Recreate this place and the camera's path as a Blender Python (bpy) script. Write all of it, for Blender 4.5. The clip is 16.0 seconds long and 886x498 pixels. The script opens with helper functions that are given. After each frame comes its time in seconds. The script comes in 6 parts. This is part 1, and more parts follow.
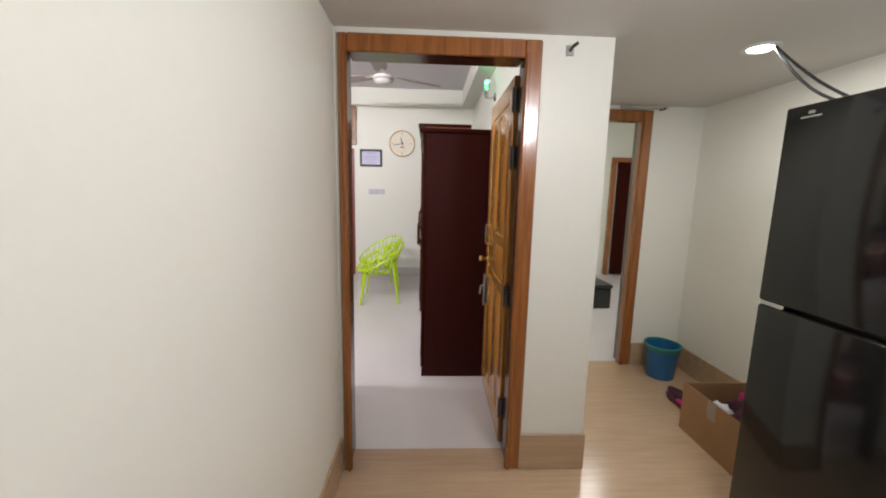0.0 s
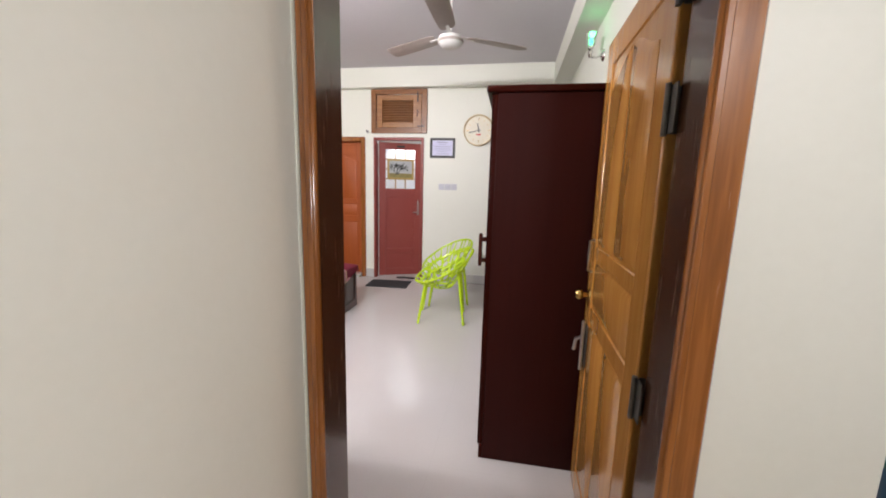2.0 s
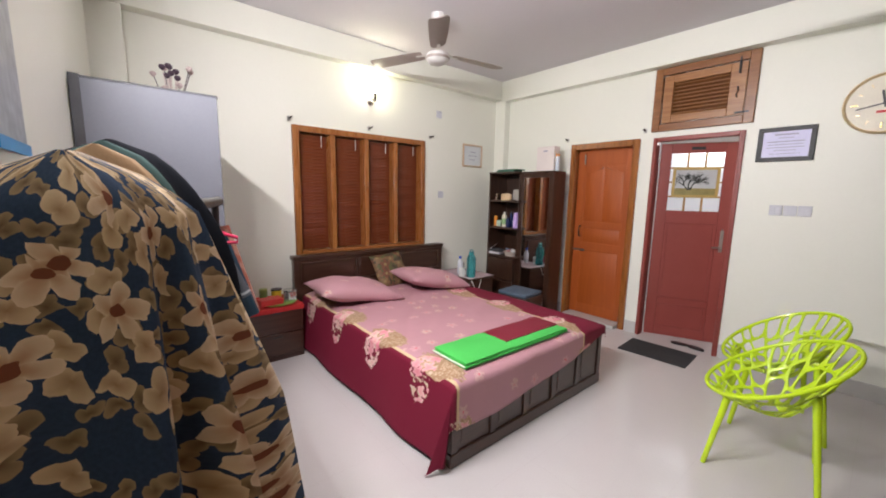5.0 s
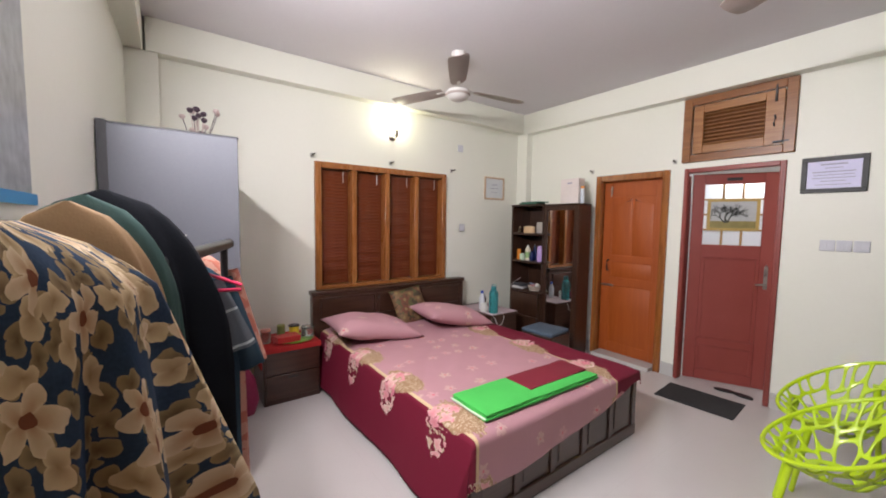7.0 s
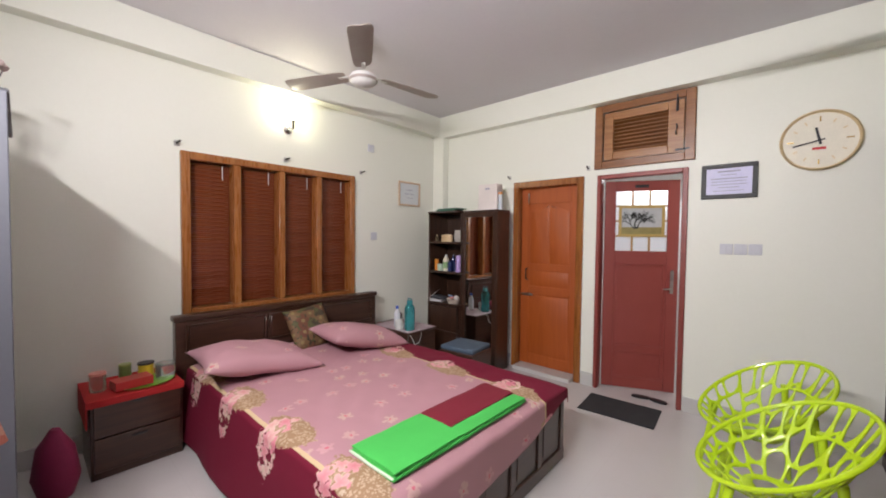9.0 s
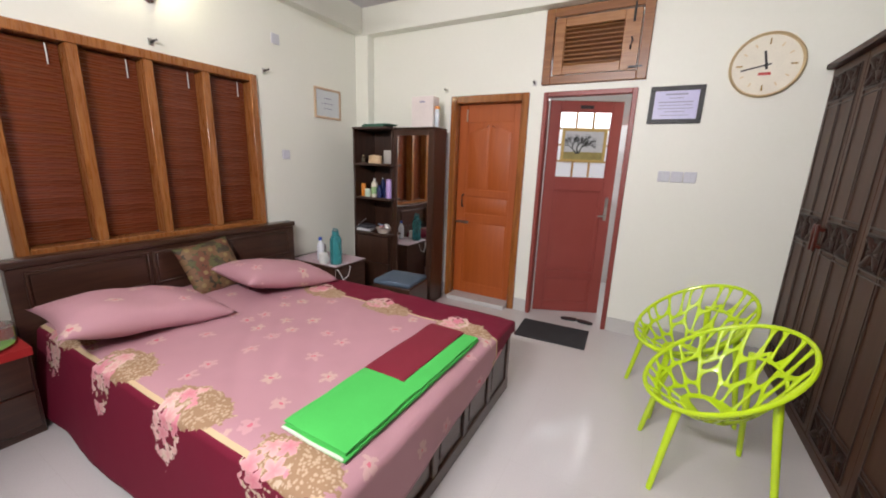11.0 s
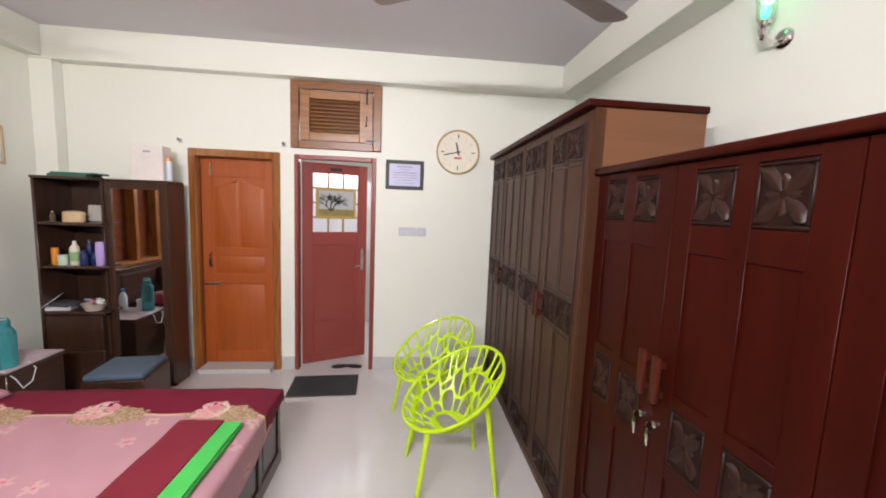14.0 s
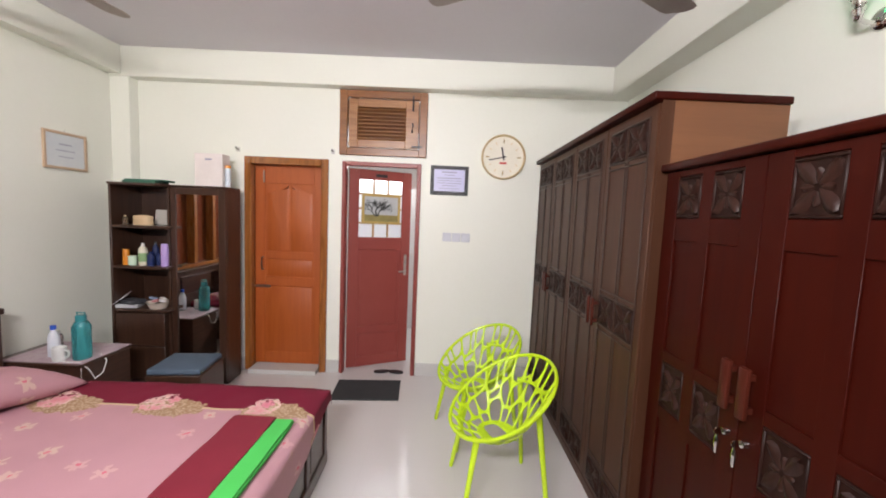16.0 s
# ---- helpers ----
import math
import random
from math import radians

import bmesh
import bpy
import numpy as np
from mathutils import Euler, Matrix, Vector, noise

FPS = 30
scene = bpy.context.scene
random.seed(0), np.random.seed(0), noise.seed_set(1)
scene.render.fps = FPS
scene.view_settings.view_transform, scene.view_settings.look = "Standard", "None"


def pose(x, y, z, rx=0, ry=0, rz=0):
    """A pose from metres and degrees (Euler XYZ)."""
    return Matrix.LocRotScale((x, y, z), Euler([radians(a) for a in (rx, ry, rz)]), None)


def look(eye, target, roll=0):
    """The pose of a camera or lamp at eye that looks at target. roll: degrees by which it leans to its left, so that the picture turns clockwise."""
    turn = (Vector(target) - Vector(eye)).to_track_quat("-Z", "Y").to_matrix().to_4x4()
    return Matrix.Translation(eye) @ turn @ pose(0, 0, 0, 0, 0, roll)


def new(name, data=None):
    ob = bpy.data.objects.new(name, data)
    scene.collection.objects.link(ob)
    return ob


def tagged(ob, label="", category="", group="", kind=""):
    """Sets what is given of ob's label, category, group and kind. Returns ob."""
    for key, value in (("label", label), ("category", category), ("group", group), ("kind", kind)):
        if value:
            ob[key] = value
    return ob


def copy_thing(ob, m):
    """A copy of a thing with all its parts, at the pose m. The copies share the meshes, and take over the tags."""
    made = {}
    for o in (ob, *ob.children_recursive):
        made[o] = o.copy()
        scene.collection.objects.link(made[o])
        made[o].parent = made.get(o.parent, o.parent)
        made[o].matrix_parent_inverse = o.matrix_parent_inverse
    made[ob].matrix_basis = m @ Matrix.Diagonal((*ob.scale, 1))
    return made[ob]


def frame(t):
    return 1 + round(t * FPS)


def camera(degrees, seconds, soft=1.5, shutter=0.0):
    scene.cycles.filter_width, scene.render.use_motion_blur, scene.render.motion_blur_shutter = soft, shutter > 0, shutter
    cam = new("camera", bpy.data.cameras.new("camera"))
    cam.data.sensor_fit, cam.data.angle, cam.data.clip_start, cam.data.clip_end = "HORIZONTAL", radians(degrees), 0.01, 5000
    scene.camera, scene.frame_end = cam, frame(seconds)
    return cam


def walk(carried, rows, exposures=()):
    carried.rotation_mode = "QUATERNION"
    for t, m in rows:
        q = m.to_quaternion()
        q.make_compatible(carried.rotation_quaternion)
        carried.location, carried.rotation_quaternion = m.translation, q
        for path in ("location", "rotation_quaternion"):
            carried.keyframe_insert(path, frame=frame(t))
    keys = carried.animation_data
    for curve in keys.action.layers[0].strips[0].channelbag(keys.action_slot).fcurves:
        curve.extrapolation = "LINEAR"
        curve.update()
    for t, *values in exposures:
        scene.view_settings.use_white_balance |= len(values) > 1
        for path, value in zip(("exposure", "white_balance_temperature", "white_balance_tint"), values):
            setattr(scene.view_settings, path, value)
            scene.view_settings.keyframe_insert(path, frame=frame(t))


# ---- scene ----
cam = camera(99.4, 16.0, soft=1.9)
PATH = [
    (0, (0.271, 0.316, 1.439), (0.355, 2.292, 1.143), 1.3),
    (0.5, (0.316, 0.46, 1.427), (0.39, 2.435, 1.123), 1.2),
    (1, (0.385, 0.682, 1.439), (0.375, 2.658, 1.13), 1.1),
    (1.5, (0.376, 0.971, 1.415), (0.152, 2.932, 1.097), 1.3),
    (2, (0.349, 1.284, 1.433), (-0.001, 3.226, 1.107), 1.5),
    (2.5, (0.357, 1.548, 1.455), (-0.139, 3.457, 1.124), 1.4),
    (3, (0.29, 1.771, 1.463), (-0.413, 3.614, 1.128), 1.5),
    (3.5, (0.218, 1.967, 1.476), (-0.633, 3.747, 1.146), 1.4),
    (4, (0.177, 2.156, 1.497), (-0.865, 3.833, 1.176), 1.4),
    (4.5, (0.084, 2.323, 1.503), (-1.245, 3.783, 1.186), 1.4),
    (5, (-0.028, 2.517, 1.527), (-1.545, 3.787, 1.232), 1.1),
    (5.2, (-0.035, 2.577, 1.532), (-1.587, 3.804, 1.237), 1.4),
    (7.5, (-0.137, 2.631, 1.579), (-1.731, 3.836, 1.489), 1.0),
    (8, (-0.203, 2.787, 1.567), (-1.702, 4.112, 1.526), 1.1),
    (8.5, (-0.316, 2.858, 1.516), (-1.726, 4.276, 1.488), 1.0),
    (8.7, (-0.349, 2.897, 1.511), (-1.721, 4.352, 1.479), 0.9),
    (10.8, (-0.663, 3.166, 1.496), (-1.715, 4.804, 1.035), 2.0),
    (11, (-0.738, 3.171, 1.491), (-1.678, 4.877, 1.038), 2.0),
    (11.5, (-0.783, 3.183, 1.501), (-1.39, 5.034, 1.049), 2.0),
    (12, (-0.79, 3.172, 1.509), (-1.04, 5.106, 1.063), 2.2),
    (12.5, (-0.767, 3.145, 1.565), (-0.645, 5.093, 1.126), 2.4),
    (13, (-0.751, 3.1, 1.681), (-0.557, 5.05, 1.283), 2.7),
    (13.5, (-0.727, 3.055, 1.7), (-0.531, 5.031, 1.462), 2.6),
    (14, (-0.663, 3.031, 1.688), (-0.465, 5.009, 1.468), 2.3),
    (14.5, (-0.643, 3.026, 1.679), (-0.443, 5.002, 1.442), 2.4),
    (15, (-0.646, 3.045, 1.679), (-0.445, 5.03, 1.538), 2.4),
    (15.5, (-0.667, 3.064, 1.657), (-0.476, 5.05, 1.513), 2.5),
    (16, (-0.743, 3.074, 1.631), (-0.734, 5.067, 1.461), 2.4),
]
walk(cam, [(t, look(eye, target, roll)) for t, eye, target, roll in PATH],
     [(0, -0.12), (1, -0.06), (2, 0.02), (3, 0.12), (4, 0.22), (4.6, 0.12), (5.2, -0.06), (8.5, -0.16), (11, -0.06), (12.5, 0.10), (16, 0.14)])

# ==== world ====
world = bpy.data.worlds.new("world")
scene.world = world
world.use_nodes = True
_bg = world.node_tree.nodes["Background"]
_sky = world.node_tree.nodes.new("ShaderNodeTexSky")
_sky.sky_type, _sky.sun_disc, _sky.sun_elevation, _sky.sun_rotation = "NISHITA", False, radians(40), radians(20)
world.node_tree.links.new(_sky.outputs[0], _bg.inputs[0])
_bg.inputs[1].default_value = 0.1


def lamp(name, kind, m, power, color, size=0.1, size_y=0.0, spread=180):
    data = bpy.data.lights.new(name, kind)
    data.energy, data.color = power, color
    if kind == "AREA":
        data.size = size
        data.spread = radians(spread)
        if size_y:
            data.shape, data.size_y = "RECTANGLE", size_y
    else:
        data.shadow_soft_size = size
    ob = new(name, data)
    ob.matrix_world = m
    return ob


# tube lights of the bedroom on its south wall, the wall sconces, the corridor downlight, added fill for the corridor
# and the rooms beyond
lamp("tube_lamp", "AREA", look((-1.42, 2.41, 2.49), (-1.42, 6.0, 1.9)), 121, (1.0, 0.955, 0.985), 1.2, 0.05)
lamp("sconce_lamp", "POINT", pose(-3.80, 4.67, 2.67), 8.0, (1.0, 0.93, 0.66), 0.03)
lamp("night_lamp", "POINT", pose(0.90, 4.66, 2.66), 0.25, (0.10, 1.0, 0.35), 0.03)
lamp("downlight_lamp", "AREA", look((1.82, 2.14, 2.140), (1.82, 2.14, 0)), 11, (1.0, 0.975, 0.94), 0.11)
# bare point light added to brighten the corridor, no fitting belongs to it
lamp("hall_fill", "POINT", pose(1.03, 0.72, 1.99), 45, (0.955, 0.95, 0.98), 0.14)
# area lights added inside the two spaces beyond so they look lit
lamp("balcony_fill", "AREA", look((-1.3, 8.25, 2.2), (-1.3, 6.9, 1.2)), 40, (0.95, 0.98, 1.0), 1.2)
lamp("next_room_fill", "AREA", look((2.6, 5.0, 2.9), (2.6, 5.0, 0)), 45, (1.0, 0.97, 0.92), 0.8)

# ---- materials ----


def principled(name, color=(0.5, 0.5, 0.5), rough=0.5, metal=0.0, spec=0.5, coat=0.0):
    m = bpy.data.materials.new(name)
    m.use_nodes = True
    p = m.node_tree.nodes["Principled BSDF"]
    p.inputs["Base Color"].default_value = (*color, 1)
    p.inputs["Roughness"].default_value = rough
    p.inputs["Metallic"].default_value = metal
    p.inputs["Specular IOR Level"].default_value = spec
    p.inputs["Coat Weight"].default_value = coat
    p.inputs["Coat Roughness"].default_value = 0.12
    return m, m.node_tree.nodes, m.node_tree.links, p


def math_node(n, l, op, a, b=None, c=None):
    k = n.new("ShaderNodeMath")
    k.operation = op
    for i, v in enumerate((a, b, c)):
        if v is None:
            continue
        if isinstance(v, (int, float)):
            k.inputs[i].default_value = v
        else:
            l.new(v, k.inputs[i])
    return k.outputs[0]


def mix_color(n, l, fac, a, b):
    k = n.new("ShaderNodeMix")
    k.data_type = "RGBA"
    for sock, v in ((k.inputs[0], fac), (k.inputs[6], a), (k.inputs[7], b)):
        if isinstance(v, (int, float)):
            sock.default_value = v
        elif isinstance(v, tuple):
            sock.default_value = (*v, 1)
        else:
            l.new(v, sock)
    return k.outputs[2]


def noise_node(n, l, vec, scale, detail=3, rough=0.5):
    k = n.new("ShaderNodeTexNoise")
    k.inputs["Scale"].default_value, k.inputs["Detail"].default_value, k.inputs["Roughness"].default_value = scale, detail, rough
    if vec is not None:
        l.new(vec, k.inputs["Vector"])
    return k.outputs["Fac"]


def coords(n, l, scale=(1, 1, 1), which="Object"):
    t, mp = n.new("ShaderNodeTexCoord"), n.new("ShaderNodeMapping")
    mp.inputs["Scale"].default_value = scale
    l.new(t.outputs[which], mp.inputs["Vector"])
    return mp.outputs[0]


def bump(n, l, p, height, strength=0.2, dist=0.002):
    b = n.new("ShaderNodeBump")
    b.inputs["Strength"].default_value, b.inputs["Distance"].default_value = strength, dist
    l.new(height, b.inputs["Height"])
    l.new(b.outputs[0], p.inputs["Normal"])


def mottled(name, c1, c2, rough=0.5, scale=3.0, fine=60.0, bump_s=0.1, metal=0.0, coat=0.0, stretch=(1, 1, 1), rvar=0.1):
    """A surface whose colour and gloss vary at two scales."""
    m, n, l, p = principled(name, c1, rough, metal, coat=coat)
    v = coords(n, l, stretch)
    big, small = noise_node(n, l, v, scale, 4), noise_node(n, l, v, fine, 3)
    f = math_node(n, l, "MULTIPLY_ADD", small, 0.35, math_node(n, l, "MULTIPLY", big, 0.65))
    f = math_node(n, l, "MULTIPLY_ADD", f, 2.2, -0.6)
    k = n.new("ShaderNodeClamp")
    l.new(f, k.inputs[0])
    l.new(mix_color(n, l, k.outputs[0], c1, c2), p.inputs["Base Color"])
    l.new(math_node(n, l, "MULTIPLY_ADD", big, rvar, rough - rvar / 2), p.inputs["Roughness"])
    if bump_s:
        bump(n, l, p, small, bump_s)
    return m


def wood(name, dark, light, rough=0.35, axis="z", coat=0.3, ring=9.0, spec=0.5):
    """Varnished timber with grain along one axis."""
    m, n, l, p = principled(name, light, rough, spec=spec, coat=coat)
    st = {"x": (0.06, 1, 1), "y": (1, 0.06, 1), "z": (1, 1, 0.06)}[axis]
    v = coords(n, l, st)
    a = noise_node(n, l, v, ring, 5, 0.6)
    b = noise_node(n, l, v, 110, 3, 0.6)
    w = math_node(n, l, "SINE", math_node(n, l, "MULTIPLY", a, 38.0))
    f = math_node(n, l, "MULTIPLY_ADD", w, 0.22, math_node(n, l, "MULTIPLY_ADD", b, 0.7, 0.15))
    k = n.new("ShaderNodeClamp")
    l.new(f, k.inputs[0])
    l.new(mix_color(n, l, k.outputs[0], dark, light), p.inputs["Base Color"])
    l.new(math_node(n, l, "MULTIPLY_ADD", b, 0.14, rough - 0.07), p.inputs["Roughness"])
    bump(n, l, p, f, 0.10, 0.0012)
    return m


def glow(name, color, strength):
    m, n, l, p = principled(name, color, 0.4)
    p.inputs["Emission Color"].default_value = (*color, 1)
    p.inputs["Emission Strength"].default_value = strength
    return m


WALL = mottled("cream_wall_paint", (0.765, 0.775, 0.685), (0.80, 0.805, 0.725), 0.48, 1.2, 45, 0.05)
WALL_HALL = mottled("ivory_wall_paint", (0.74, 0.735, 0.665), (0.78, 0.775, 0.71), 0.42, 1.0, 45, 0.05)
CEIL = mottled("grey_white_ceiling_paint", (0.655, 0.635, 0.675), (0.70, 0.68, 0.715), 0.7, 1.0, 40, 0.05)
CEIL_HALL = mottled("white_ceiling_paint", (0.62, 0.60, 0.575), (0.67, 0.65, 0.62), 0.6, 1.0, 40, 0.05)
SKIRT = mottled("grey_skirting_tile", (0.50, 0.49, 0.47), (0.56, 0.55, 0.53), 0.2, 3, 60, 0.02)
SKIRT_HALL = wood("beige_skirting_tile", (0.40, 0.27, 0.165), (0.50, 0.36, 0.23), 0.25, "x", 0.0, 6)


def tile_floor(name, c1, c2, size, rough, streak=None, joint=(0.4, 0.38, 0.36), width=0.0012):
    m, n, l, p = principled(name, c1, rough)
    v = coords(n, l, streak or (1, 1, 1))
    big, small = noise_node(n, l, v, 2.5, 4), noise_node(n, l, v, 30 if streak else 120, 4, 0.65)
    f = math_node(n, l, "MULTIPLY_ADD", small, 1.3, math_node(n, l, "MULTIPLY_ADD", big, 0.6, -0.5))
    k = n.new("ShaderNodeClamp")
    l.new(f, k.inputs[0])
    c = mix_color(n, l, k.outputs[0], c1, c2)
    br = n.new("ShaderNodeTexBrick")
    br.offset = 0.0
    br.inputs["Scale"].default_value = 1.0
    br.inputs["Brick Width"].default_value = br.inputs["Row Height"].default_value = size
    br.inputs["Mortar Size"].default_value = width
    l.new(coords(n, l), br.inputs["Vector"])
    l.new(mix_color(n, l, br.outputs["Fac"], c, joint), p.inputs["Base Color"])
    l.new(math_node(n, l, "MULTIPLY_ADD", big, 0.08, rough - 0.04), p.inputs["Roughness"])
    bump(n, l, p, math_node(n, l, "SUBTRACT", 1.0, br.outputs["Fac"]), 0.15, 0.001)
    return m


FLOOR = tile_floor("polished_porcelain_tile", (0.56, 0.53, 0.52), (0.62, 0.595, 0.58), 0.6, 0.16, joint=(0.545, 0.515, 0.50), width=0.0009)
FLOOR_HALL = tile_floor("wood_look_tile", (0.40, 0.27, 0.165), (0.55, 0.40, 0.265), 0.4, 0.2, (0.10, 1.6, 1), (0.50, 0.37, 0.25))

FRAME = wood("orange_brown_varnished_wood", (0.19, 0.058, 0.012), (0.37, 0.135, 0.030), 0.25, "z", 0.5)
# darker brown than the front of the frame
FRAME_DARK = wood("darker_inner_jamb", (0.040, 0.016, 0.008), (0.085, 0.036, 0.016), 0.25, "z", 0.5)
LEAF = wood("honey_varnished_wood", (0.44, 0.19, 0.040), (0.55, 0.265, 0.062), 0.22, "z", 0.5)
BROWN_DOOR = wood("orange_stained_door", (0.33, 0.066, 0.007), (0.40, 0.090, 0.011), 0.5, "z", 0.08)
RED_DOOR = mottled("faded_red_door_paint", (0.235, 0.043, 0.034), (0.28, 0.057, 0.046), 0.4, 4, 70, 0.05)
VENT_WOOD = wood("teak_vent_wood", (0.22, 0.085, 0.025), (0.42, 0.20, 0.075), 0.35, "x", 0.25)
VENT_DARK = wood("teak_vent_frame", (0.17, 0.06, 0.018), (0.30, 0.125, 0.04), 0.35, "x", 0.25)
BLIND = wood("mahogany_blind", (0.115, 0.026, 0.010), (0.21, 0.053, 0.018), 0.28, "y", 0.3)
WIN_WOOD = wood("window_frame_wood", (0.22, 0.072, 0.018), (0.38, 0.15, 0.042), 0.28, "z", 0.4)
WARD_A = wood("mahogany_red_lacquer", (0.027, 0.0029, 0.0016), (0.040, 0.0046, 0.0022), 0.36, "z", 0.0, 4, 0.10)
WARD_A_SIDE = wood("mahogany_side_panel", (0.029, 0.0046, 0.0038), (0.038, 0.0064, 0.0050), 0.5, "z", 0.0, 4, 0.12)
CARVED = wood("dark_carved_wood", (0.010, 0.0035, 0.0025), (0.026, 0.009, 0.006), 0.46, "z", 0.0, 5, 0.18)
WARD_B = wood("walnut_brown_lacquer", (0.050, 0.020, 0.010), (0.074, 0.031, 0.017), 0.36, "z", 0.0, 4, 0.14)
WARD_B_SIDE = wood("raw_veneer_side", (0.14, 0.052, 0.019), (0.18, 0.072, 0.028), 0.45, "y", 0.0, 4)
# shadow of the door grooves as a dark colour
GROOVE = mottled("groove_shadow_colour", (0.028, 0.013, 0.009), (0.04, 0.02, 0.013), 0.4, 8, 60, 0.0)
# lighter copy of the carved wood: the leaves' highlights put into the colour
CARVED_LEAF_LIT = wood("lit_carved_leaf", (0.016, 0.0055, 0.0036), (0.036, 0.013, 0.0085), 0.42, "z", 0.0, 6, 0.22)
HANDLE = wood("cherry_handle", (0.045, 0.008, 0.0045), (0.070, 0.014, 0.008), 0.32, "z", 0.0, 9, 0.2)
BED_WOOD = wood("dark_walnut_bed", (0.033, 0.0135, 0.008), (0.068, 0.029, 0.017), 0.32, "y", 0.3)
CAB_WOOD = wood("dark_brown_cabinet", (0.028, 0.012, 0.007), (0.058, 0.026, 0.015), 0.33, "z", 0.25)
STEEL = mottled("steel", (0.45, 0.44, 0.42), (0.55, 0.54, 0.52), 0.3, 20, 120, 0.05, metal=1.0)
DARK_STEEL = mottled("oxidised_hinge_steel", (0.10, 0.095, 0.085), (0.19, 0.18, 0.165), 0.6, 25, 120, 0.1, metal=1.0)
CHROME = mottled("chrome", (0.62, 0.61, 0.59), (0.7, 0.69, 0.67), 0.12, 20, 120, 0.0, metal=1.0)
BRASS = mottled("brass", (0.55, 0.36, 0.12), (0.65, 0.44, 0.17), 0.25, 20, 100, 0.03, metal=1.0)
GOLD = mottled("gold_rim", (0.66, 0.52, 0.30), (0.74, 0.60, 0.38), 0.32, 20, 100, 0.0, metal=0.6)
LIME = mottled("lime_green_plastic", (0.47, 0.68, 0.012), (0.52, 0.73, 0.02), 0.22, 5, 80, 0.02, coat=0.3)
WHITE_PLASTIC = mottled("white_plastic", (0.72, 0.72, 0.69), (0.78, 0.78, 0.75), 0.35, 6, 80, 0.02)
FAN_WHITE = mottled("fan_white_enamel", (0.60, 0.59, 0.57), (0.68, 0.67, 0.65), 0.35, 5, 70, 0.03)
# browner and darker than the fan's motor
FAN_BLADE = mottled("fan_blade_brown_grey_enamel", (0.30, 0.25, 0.225), (0.38, 0.33, 0.30), 0.45, 5, 70, 0.05)
BLACK = mottled("black_plastic", (0.012, 0.012, 0.013), (0.022, 0.022, 0.024), 0.35, 6, 80, 0.03)
PAPER = mottled("paper", (0.68, 0.68, 0.72), (0.76, 0.76, 0.78), 0.6, 5, 90, 0.02)
INK = mottled("grey_print", (0.22, 0.22, 0.32), (0.3, 0.3, 0.4), 0.6, 9, 90, 0.0)
RED_INK = mottled("red_print", (0.5, 0.03, 0.03), (0.6, 0.05, 0.05), 0.5, 9, 90, 0.0)
MAT_DARK = mottled("charcoal_rubber_mat", (0.018, 0.019, 0.021), (0.035, 0.036, 0.038), 0.85, 9, 300, 0.6)
GREY_SHEET = mottled("grey_painted_steel", (0.108, 0.113, 0.135), (0.128, 0.133, 0.155), 0.55, 3, 80, 0.04)
GREY_DARK = mottled("dark_grey_edge", (0.035, 0.035, 0.042), (0.055, 0.055, 0.06), 0.5, 5, 80, 0.04)
BLUE_FABRIC = mottled("blue_grey_upholstery", (0.055, 0.085, 0.125), (0.085, 0.12, 0.165), 0.8, 8, 200, 0.4)
GLASS_M, _n, _l, _p = principled("clear_glass", (0.9, 0.95, 0.95), 0.03)
_p.inputs["Transmission Weight"].default_value = 1.0
MIRROR_M, _n, _l, _p = principled("mirror", (0.86, 0.88, 0.87), 0.02, 1.0)


def tinted(name, c, rough=0.08, trans=0.85):
    m, n, l, p = principled(name, c, rough)
    p.inputs["Transmission Weight"].default_value = trans
    return m


def plain(name, c, rough=0.5, fine=90, b=0.05):
    return mottled(name, c, tuple(min(1, x * 1.18 + 0.004) for x in c), rough, 7, fine, b)


# ---- geometry helpers ----
def box(bm, lo, hi, bevel=0.0, seg=1, m=None):
    lo, hi = Vector(lo), Vector(hi)
    mat = Matrix.Translation((lo + hi) / 2) @ Matrix.Diagonal((*(hi - lo), 1))
    v = bmesh.ops.create_cube(bm, size=1, matrix=mat)["verts"]
    if bevel:
        es = list({e for x in v for e in x.link_edges})
        r = bmesh.ops.bevel(bm, geom=es, offset=bevel, segments=seg, affect="EDGES", profile=0.5)
        v = list({x for f in r["faces"] for x in f.verts} | {x for x in v if x.is_valid})
    if m is not None:
        bmesh.ops.transform(bm, matrix=m, verts=v)
    return bm


def boxes(*items, bevel=0.0):
    bm = bmesh.new()
    for lo, hi in items:
        box(bm, lo, hi, bevel)
    return bm


def one(lo, hi, bevel=0.0, seg=1):
    return box(bmesh.new(), lo, hi, bevel, seg)


def lathe(profile, seg=24, bm=None, m=None, sx=1.0, sy=1.0):
    """Turn a profile of (radius, height) round the z axis."""
    bm = bm or bmesh.new()
    rings, made = [], []
    for r, z in profile:
        if r <= 1e-6:
            ring = [bm.verts.new((0, 0, z))]
        else:
            ring = [bm.verts.new((sx * r * math.cos(2 * math.pi * i / seg), sy * r * math.sin(2 * math.pi * i / seg), z)) for i in range(seg)]
        rings.append(ring)
        made += ring
    for a, b in zip(rings, rings[1:]):
        for i in range(seg):
            j = (i + 1) % seg
            if len(a) == 1 and len(b) > 1:
                bm.faces.new((a[0], b[j], b[i]))
            elif len(b) == 1 and len(a) > 1:
                bm.faces.new((a[i], a[j], b[0]))
            elif len(a) > 1:
                bm.faces.new((a[i], a[j], b[j], b[i]))
    if m is not None:
        bmesh.ops.transform(bm, matrix=m, verts=made)
    return bm


